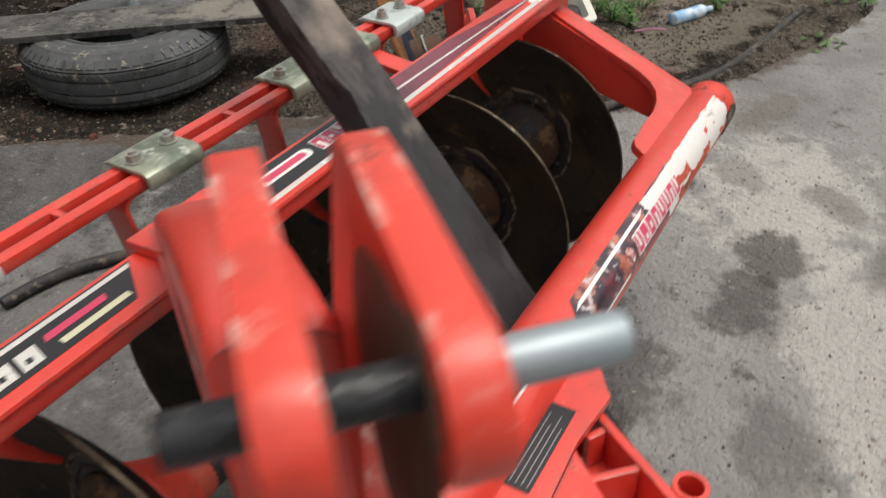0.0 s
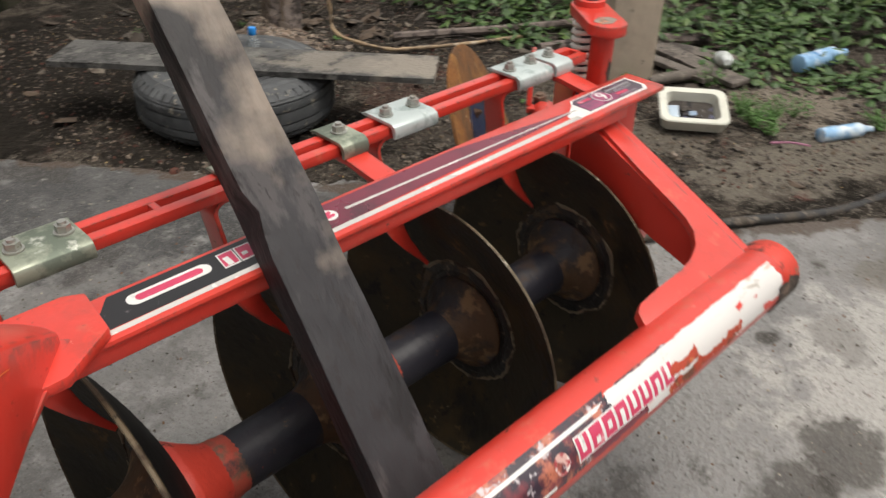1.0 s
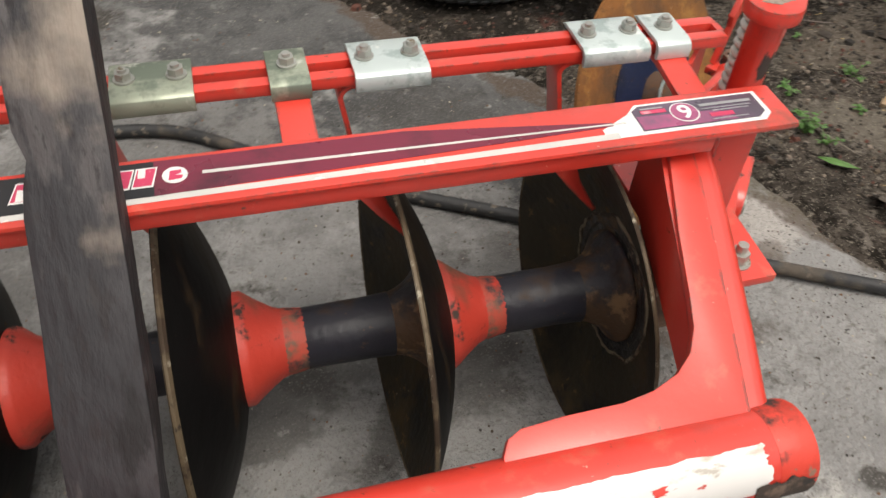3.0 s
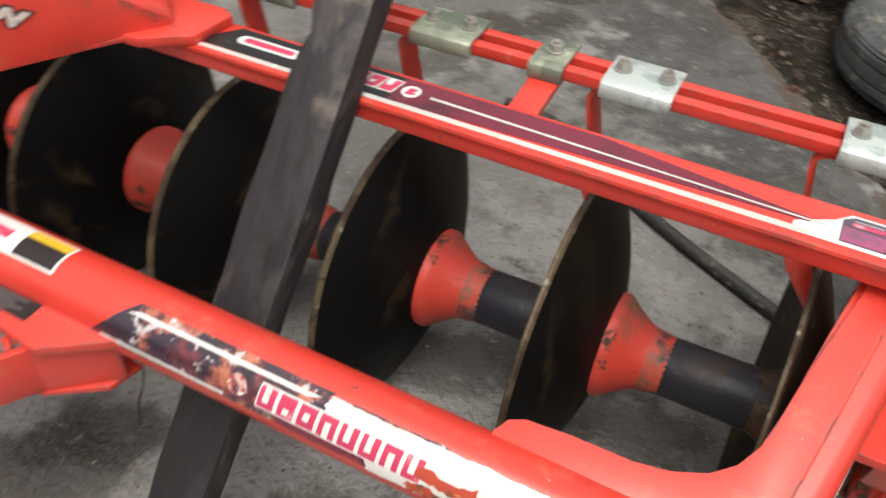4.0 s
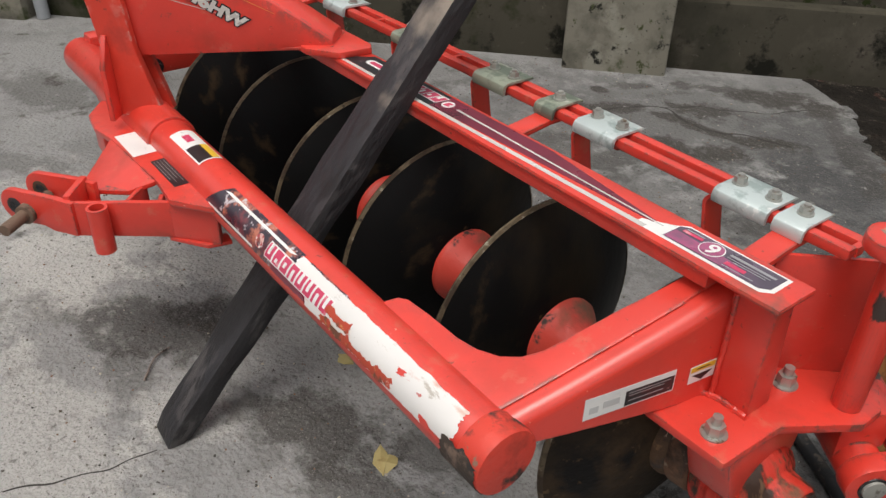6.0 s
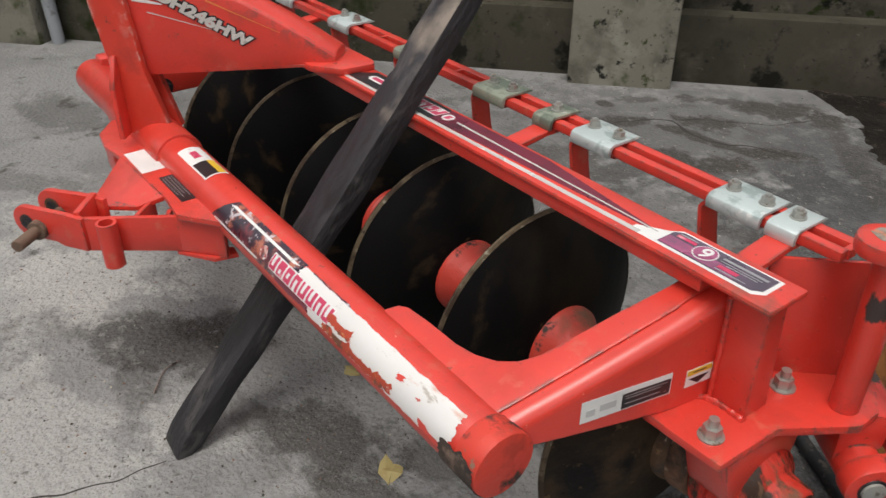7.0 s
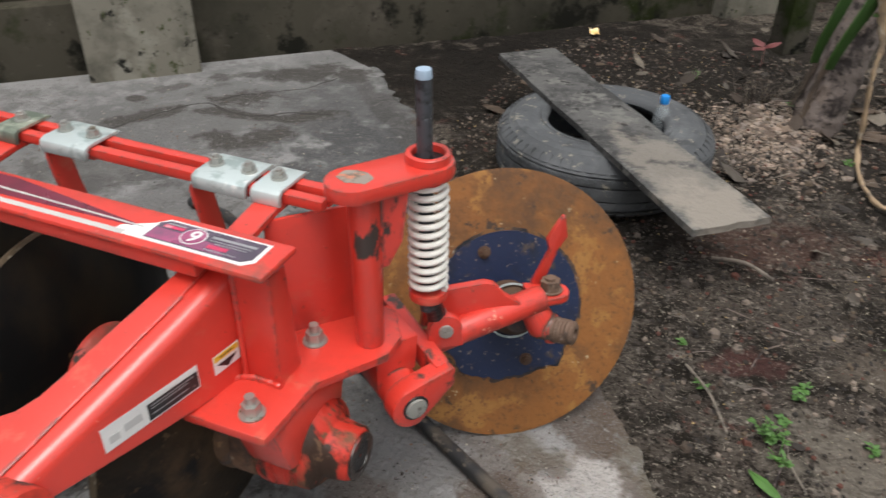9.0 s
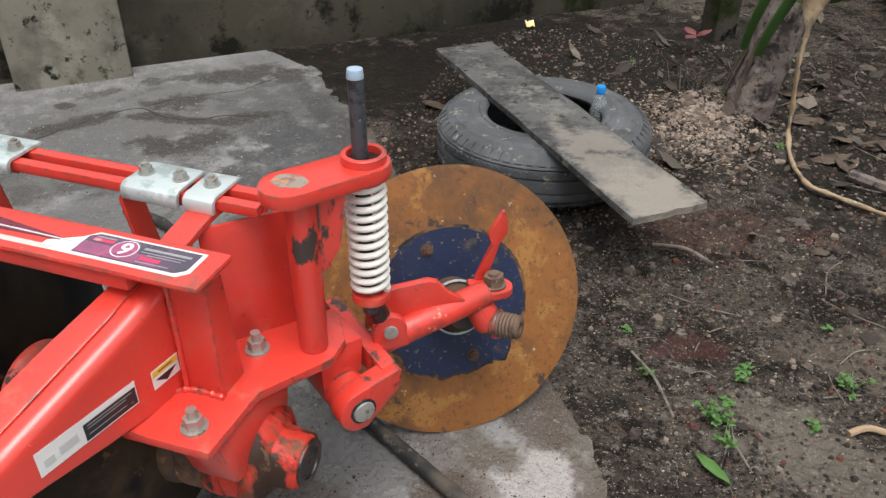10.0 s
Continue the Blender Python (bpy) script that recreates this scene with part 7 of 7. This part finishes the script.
for k in range(5200):
    x, y = rng.uniform(0.2, 5.0), rng.uniform(-0.1, 5.2)
    near_tree = math.exp(-((x - 2.1) ** 2 + (y - 2.9) ** 2) / 1.0)
    if rng.random() > 0.05 + 0.75 * near_tree or x + y < 2.1 or y > 0.9 * x + 3.1:
        continue
    L_ = rng.uniform(0.02, 0.05) if rng.random() < 0.55 else rng.uniform(0.05, 0.13)
    leaf(vs, fs, Vector((x, y, ground_z(x, y) + 0.006)), rng.uniform(0, 6.28), rng.uniform(-0.15, 0.5), L_, L_ * rng.uniform(0.3, 0.75), rng.uniform(-0.2, 0.7))
tagged(leafy("leaf_litter", dry_leaf, vs, fs), "dry brown leaves scattered on the soil", "leaves", kind="stuff")


def chips(name, mat, count, spot, lo, hi, label, flat=0.6):
    vs, fs = [], []
    made = 0
    while made < count:
        x, y, z = spot()
        if x is None:
            continue
        made += 1
        r = rng.uniform(lo, hi) * rng.uniform(0.4, 1)
        k = len(vs)
        a0 = rng.uniform(0, 6.28)
        for j in range(5):
            rr = r * rng.uniform(0.7, 1.2)
            vs.append(Vector((x + rr * math.cos(a0 + j * 1.257), y + rr * math.sin(a0 + j * 1.257), z - 0.3 * r)))
        for j in range(5):
            rr = r * rng.uniform(0.45, 0.8)
            vs.append(Vector((x + rr * math.cos(a0 + j * 1.257), y + rr * math.sin(a0 + j * 1.257), z + flat * r * rng.uniform(0.7, 1.2))))
        for j in range(5):
            fs.append((k + j, k + (j + 1) % 5, k + 5 + (j + 1) % 5, k + 5 + j))
        fs.append(tuple(k + 5 + j for j in range(5)))
    tagged(leafy(name, mat, vs, fs), label, "debris", kind="stuff")


def soil_spot():
    x, y = rng.uniform(0.3, 3.6), rng.uniform(-0.1, 3.6)
    if x + y < 2.12 or y > 0.9 * x + 3.0:
        return None, 0, 0
    return x, y, ground_z(x, y)


def mound_spot():
    a, r = rng.uniform(0, 6.28), abs(rng.gauss(0, 0.15))
    x, y = 1.53 + r * math.cos(a) * 1.1, 2.42 + r * math.sin(a) * 1.25
    return x, y, ground_z(x, y)


def slab_spot():
    x, y = rng.uniform(-1.6, 2.0), rng.uniform(-1.6, 2.2)
    if x + y > 1.85:
        return None, 0, 0
    return x, y, 0.0


soil_chip = material("soil_clods", (0.075, 0.061, 0.050), 0.95, spots=[((0.025, 0.021, 0.018), 30.0, 0.5, 0.1, None)], bump=0.5, islands=((1.2, 1.2, 1.2), (0.3, 0.3, 0.3), (0.5, 0.46, 0.42), (2.1, 2.05, 2.0), (1.4, 0.62, 0.5), (0.22, 0.22, 0.22), (0.8, 0.7, 0.6), (3.0, 2.95, 2.85), (0.35, 0.33, 0.3), (1.5, 1.35, 1.1)))
pale_chip = material("pale_bits", (0.42, 0.37, 0.28), 0.9, islands=((1, 1, 1), (0.6, 0.6, 0.65), (1.1, 0.9, 0.5), (0.5, 0.45, 0.4)))
mound_chip = material("mound_chips", (0.27, 0.222, 0.180), 0.95, spots=[((0.11, 0.08, 0.062), 20.0, 0.5, 0.1, None)], bump=0.5, islands=((1, 1, 1), (0.6, 0.58, 0.55), (1.3, 1.25, 1.2), (0.8, 0.72, 0.66), (0.4, 0.38, 0.36), (1.1, 1.0, 0.95), (0.75, 0.75, 0.8)))
grit_m = material("grit", (0.10, 0.09, 0.075), 0.95, islands=((1, 1, 1), (0.4, 0.4, 0.4), (3.6, 3.6, 3.5), (0.6, 0.5, 0.4), (1.5, 0.9, 0.6)))


def edge_spot():
    x, y = rng.gauss(1.15, 0.4), rng.gauss(0.45, 0.3)
    if x + y > 2.05 or x + y < 0.9 or noise.noise(Vector((x * 7, y * 7, 4))) < 0.05:
        return None, 0, 0
    return x, y, 0.0


chips("clods", soil_chip, 20000, soil_spot, 0.002, 0.012, "small soil clods and pebbles")
chips("stones", soil_chip, 620, soil_spot, 0.010, 0.026, "larger clods and stones on the soil")
chips("pale_bits", pale_chip, 4200, soil_spot, 0.001, 0.0055, "pale seed husks and bits on the soil", 0.3)
chips("mound_chips", mound_chip, 5200, mound_spot, 0.002, 0.013, "heap of pale wood chips and dry litter", 0.3)
chips("mound_flakes", mound_chip, 220, mound_spot, 0.014, 0.034, "larger flat flakes on the heap of litter", 0.14)
chips("grit", grit_m, 6500, slab_spot, 0.001, 0.0055, "grit and crumbs on the concrete")
chips("edge_crumbs", soil_chip, 1300, edge_spot, 0.001, 0.0045, "soil crumbs spilled on the concrete")


def stick(pts, r, mat, label):
    bm = bmesh.new()
    pipe_path(bm, smooth_path(pts, 5), r, 7)
    tagged(part("twig", bm, mat), label, "twig", "twigs")


grey_twig = material("grey_twig", (0.21, 0.18, 0.145), 0.85, spots=[((0.1, 0.085, 0.07), 30.0, 0.5, 0.1, None)])
stick([(1.47, 0.91, 0.008), (1.54, 0.82, 0.012), (1.60, 0.70, 0.006)], 0.0035, grey_twig, "straight grey twig lying on the soil")
stick([(-0.37, -0.68, 0.004), (-0.43, -0.63, 0.012), (-0.46, -0.58, 0.004)], 0.003, bark, "thin dark twig lying on the concrete")
stick([(1.46, 1.47, 0.006), (1.56, 1.46, 0.02), (1.65, 1.42, 0.006)], 0.006, grey_twig, "flat dry husk lying on the soil")
stick([(2.0, 0.78, 0.006), (2.05, 0.81, 0.012), (2.12, 0.80, 0.008)], 0.009, stalk_tan, "short dry stalk lying on the soil")
stick([(2.5, 1.55, 0.02), (2.9, 1.35, 0.03), (3.3, 1.05, 0.02)], 0.03, bark, "thick dark branch lying on the soil")
stick([(2.1, 2.2, 0.01), (2.8, 1.75, 0.03), (3.4, 1.6, 0.02)], 0.022, bark, "long bare branch lying on the soil")
for k in range(90):
    x, y = rng.uniform(1.2, 3.4), rng.uniform(0.3, 3.6)
    if x + y < 2.3:
        continue
    a, L_ = rng.uniform(0, 6.28), rng.uniform(0.05, 0.28)
    z = ground_z(x, y) + 0.006
    stick([(x, y, z), (x + L_ * 0.5 * math.cos(a), y + L_ * 0.5 * math.sin(a), z + 0.008), (x + L_ * math.cos(a + 0.2), y + L_ * math.sin(a + 0.2), z)], rng.uniform(0.001, 0.0025), grey_twig if k % 2 else bark, "thin dry twig lying on the soil")

# leaning palm-like stem with a dry hanging stalk
palm = thing("palm_stem", (1.72, 2.63, 0.0), "leaning young palm stem with dark fibrous bark and green leaf bases", "palm")
bm = bmesh.new()
path = smooth_path([(1.69, 2.63, -0.05), (1.71, 2.63, 0.06), (1.735, 2.64, 0.18), (1.755, 2.66, 0.30), (1.78, 2.70, 0.45), (1.82, 2.76, 0.75), (1.86, 2.84, 1.2), (1.9, 2.9, 1.8)], 6)
pipe_path(bm, path, [0.102 - 0.018 * min(1, k / 26) + (0.008 if k < 9 else 0) for k in range(len(path))], 28)
bmesh.ops.subdivide_edges(bm, edges=bm.edges, cuts=1)
for v in bm.verts:
    rough_ = 0.004 if v.co.z < 0.13 else 0.012
    v.co += Vector((noise.noise(v.co * 26), noise.noise(v.co * 26 + Vector((4, 0, 0))), noise.noise(v.co * 34))) * rough_ + Vector((noise.noise(v.co * 70), noise.noise(v.co * 70 + Vector((4, 0, 0))), 0)) * 0.004
adopt(palm, part("trunk", bm, bark))
for pts, w in (([(1.645, 2.53, 0.33), (1.655, 2.51, 0.42), (1.69, 2.50, 0.56), (1.75, 2.52, 0.80)], 0.030), ([(1.70, 2.50, 0.32), (1.725, 2.49, 0.42), (1.78, 2.50, 0.57), (1.88, 2.54, 0.85)], 0.034), ([(1.80, 2.50, 0.545), (1.90, 2.49, 0.560), (1.98, 2.50, 0.62)], 0.05)):
    bm = bmesh.new()
    sweep(bm, smooth_path(pts, 6), w, 0.010, (0.85, 0.5, 0), w * 1.8)
    adopt(palm, part("leaf_base", bm, leaf_green, None, "green strap leaf", 0.003))
bm = bmesh.new()
path = smooth_path([(1.86, 2.50, 0.60), (1.855, 2.47, 0.53), (1.85, 2.44, 0.455), (1.85, 2.43, 0.38), (1.852, 2.42, 0.30), (1.868, 2.42, 0.15), (1.880, 2.40, 0.03), (1.90, 2.20, 0.016), (1.95, 2.05, 0.015), (2.01, 2.01, 0.014), (2.10, 1.96, 0.014), (2.3, 1.86, 0.014), (2.6, 1.75, 0.014)], 5)
pipe_path(bm, path, [max(0.0095, 0.066 - 0.0058 * k) if k < 13 else (0.013 if k in (17, 18) else 0.0088) + 0.0016 * math.sin(k * 1.3) for k in range(len(path))], 12)
for v in bm.verts:
    v.co += Vector((noise.noise(v.co * 40), noise.noise(v.co * 40 + Vector((4, 0, 0))), 0)) * 0.007
adopt(palm, part("dry_stalk", bm, stalk_tan, None, "dry tan leaf stalk hanging to the ground"))
for k in range(7):
    a = rng.uniform(3.0, 4.3)
    bm = bmesh.new()
    h0 = rng.uniform(0.22, 0.36)
    sweep(bm, smooth_path([(1.745 + 0.085 * math.cos(a), 2.65 + 0.085 * math.sin(a), h0), (1.725 + 0.105 * math.cos(a), 2.64 + 0.105 * math.sin(a), h0 * 0.6), (1.70 + 0.125 * math.cos(a + 0.1), 2.62 + 0.125 * math.sin(a + 0.1), 0.07)], 4), 0.020, 0.0015, (-math.sin(a), math.cos(a), 0), 0.007)
    adopt(palm, part("dry_fibre", bm, dry_leaf, None, "dry brown bark fibre"))
red_leaf = material("pink_leaf", (0.16, 0.05, 0.05), 0.5, spots=[((0.16, 0.17, 0.05), 12.0, 0.55, 0.1, None)])
vs, fs = [], []
for a, b_, L_ in ((2.4, 0.5, 0.10), (4.0, 0.3, 0.08), (0.4, 0.6, 0.09)):
    leaf(vs, fs, Vector((1.44, 3.40, 0.09)), a, b_, L_, 0.06)
pink = thing("weed", (1.44, 3.40, 0.0), "small plant with pink and green leaves by the wall", "weed", "small weeds")
bm = bmesh.new()
pipe_path(bm, [(1.44, 3.40, -0.03), (1.44, 3.40, 0.05), (1.44, 3.40, 0.09)], 0.002, 6)
adopt(pink, part("stem", bm, red_leaf), leafy("leaves", red_leaf, vs, fs))
for k in range(30):
    x, y, a = 1.95 + rng.uniform(-0.25, 0.5), 2.6 + rng.uniform(-0.35, 0.6), rng.uniform(0, 6.28)
    vs, fs = [], []
    L_ = rng.uniform(0.06, 0.15)
    leaf(vs, fs, Vector((x, y, ground_z(x, y) + 0.008)), a, rng.uniform(-0.05, 0.5), L_, L_ * rng.uniform(0.35, 0.7), rng.uniform(-0.3, 0.9))
    tagged(leafy("fallen_leaf", dry_leaf, vs, fs), "large curled brown leaf lying on the soil", "leaf", "fallen leaves")
bm = bmesh.new()
box(bm, (0, 0, 0.35), (0.14, 0.13, 0.8), Matrix.Translation((1.54, 3.72, 0)) @ Matrix.Rotation(radians(40), 4, "Z"))
tagged(part("concrete_post", bm, wall_concrete, bevel=0.012), "short dark concrete post beside the wall", "post")

bm = bmesh.new()
for k in range(70):
    x, y, a = 1.47 + rng.gauss(0, 0.05), 2.83 + rng.gauss(0, 0.05), rng.uniform(0, 6.28)
    L_, z = rng.uniform(0.08, 0.2), ground_z(x, y) - 0.005
    sweep(bm, [(x, y, z), (x + 0.3 * L_ * math.cos(a), y + 0.3 * L_ * math.sin(a), z + 0.6 * L_), (x + 0.8 * L_ * math.cos(a), y + 0.8 * L_ * math.sin(a), z + 0.7 * L_)], 0.004, 0.0008, (-math.sin(a), math.cos(a), 0), 0.001)
tagged(part("grass_tuft", bm, dry_leaf), "tuft of half-dry grass beside the mound", "grass", kind="stuff")

# cracks in the slab
crack_m = material("crack_dirt", (0.035, 0.031, 0.027), 0.95)


def crack(pts, w):
    bm = bmesh.new()
    path = smooth_path([(x, y, 0.0006) for x, y in pts], 10)
    rows = []
    for i, p in enumerate(path):
        d = (path[min(i + 1, len(path) - 1)] - path[max(i - 1, 0)]).normalized()
        s_ = Vector((-d.y, d.x, 0))
        j = noise.noise(p * 14) * 0.018
        ww = w * (0.4 + 0.9 * abs(noise.noise(p * 9 + Vector((3, 0, 0)))))
        rows.append((bm.verts.new(p + s_ * (j + ww)), bm.verts.new(p + s_ * (j - ww))))
    for (a, b), (c, d_) in zip(rows, rows[1:]):
        bm.faces.new((a, b, d_, c))
    tagged(part("crack", bm, crack_m), "thin dark crack in the concrete", "crack", kind="structure")


crack([(-1.04, 1.3), (-0.95, 1.54), (-0.86, 1.75), (-0.78, 1.84), (-0.53, 1.8), (-0.39, 1.9), (-0.21, 1.96)], 0.010)
crack([(-0.20, -1.06), (-0.15, -0.92), (-0.13, -0.84), (-0.125, -0.74)], 0.004)
crack([(-0.62, -0.18), (-0.56, -0.24), (-0.50, -0.29), (-0.44, -0.36)], 0.004)
crack([(-0.78, 1.84), (-0.7, 1.98), (-0.5, 2.15), (-0.38, 2.4)], 0.006)
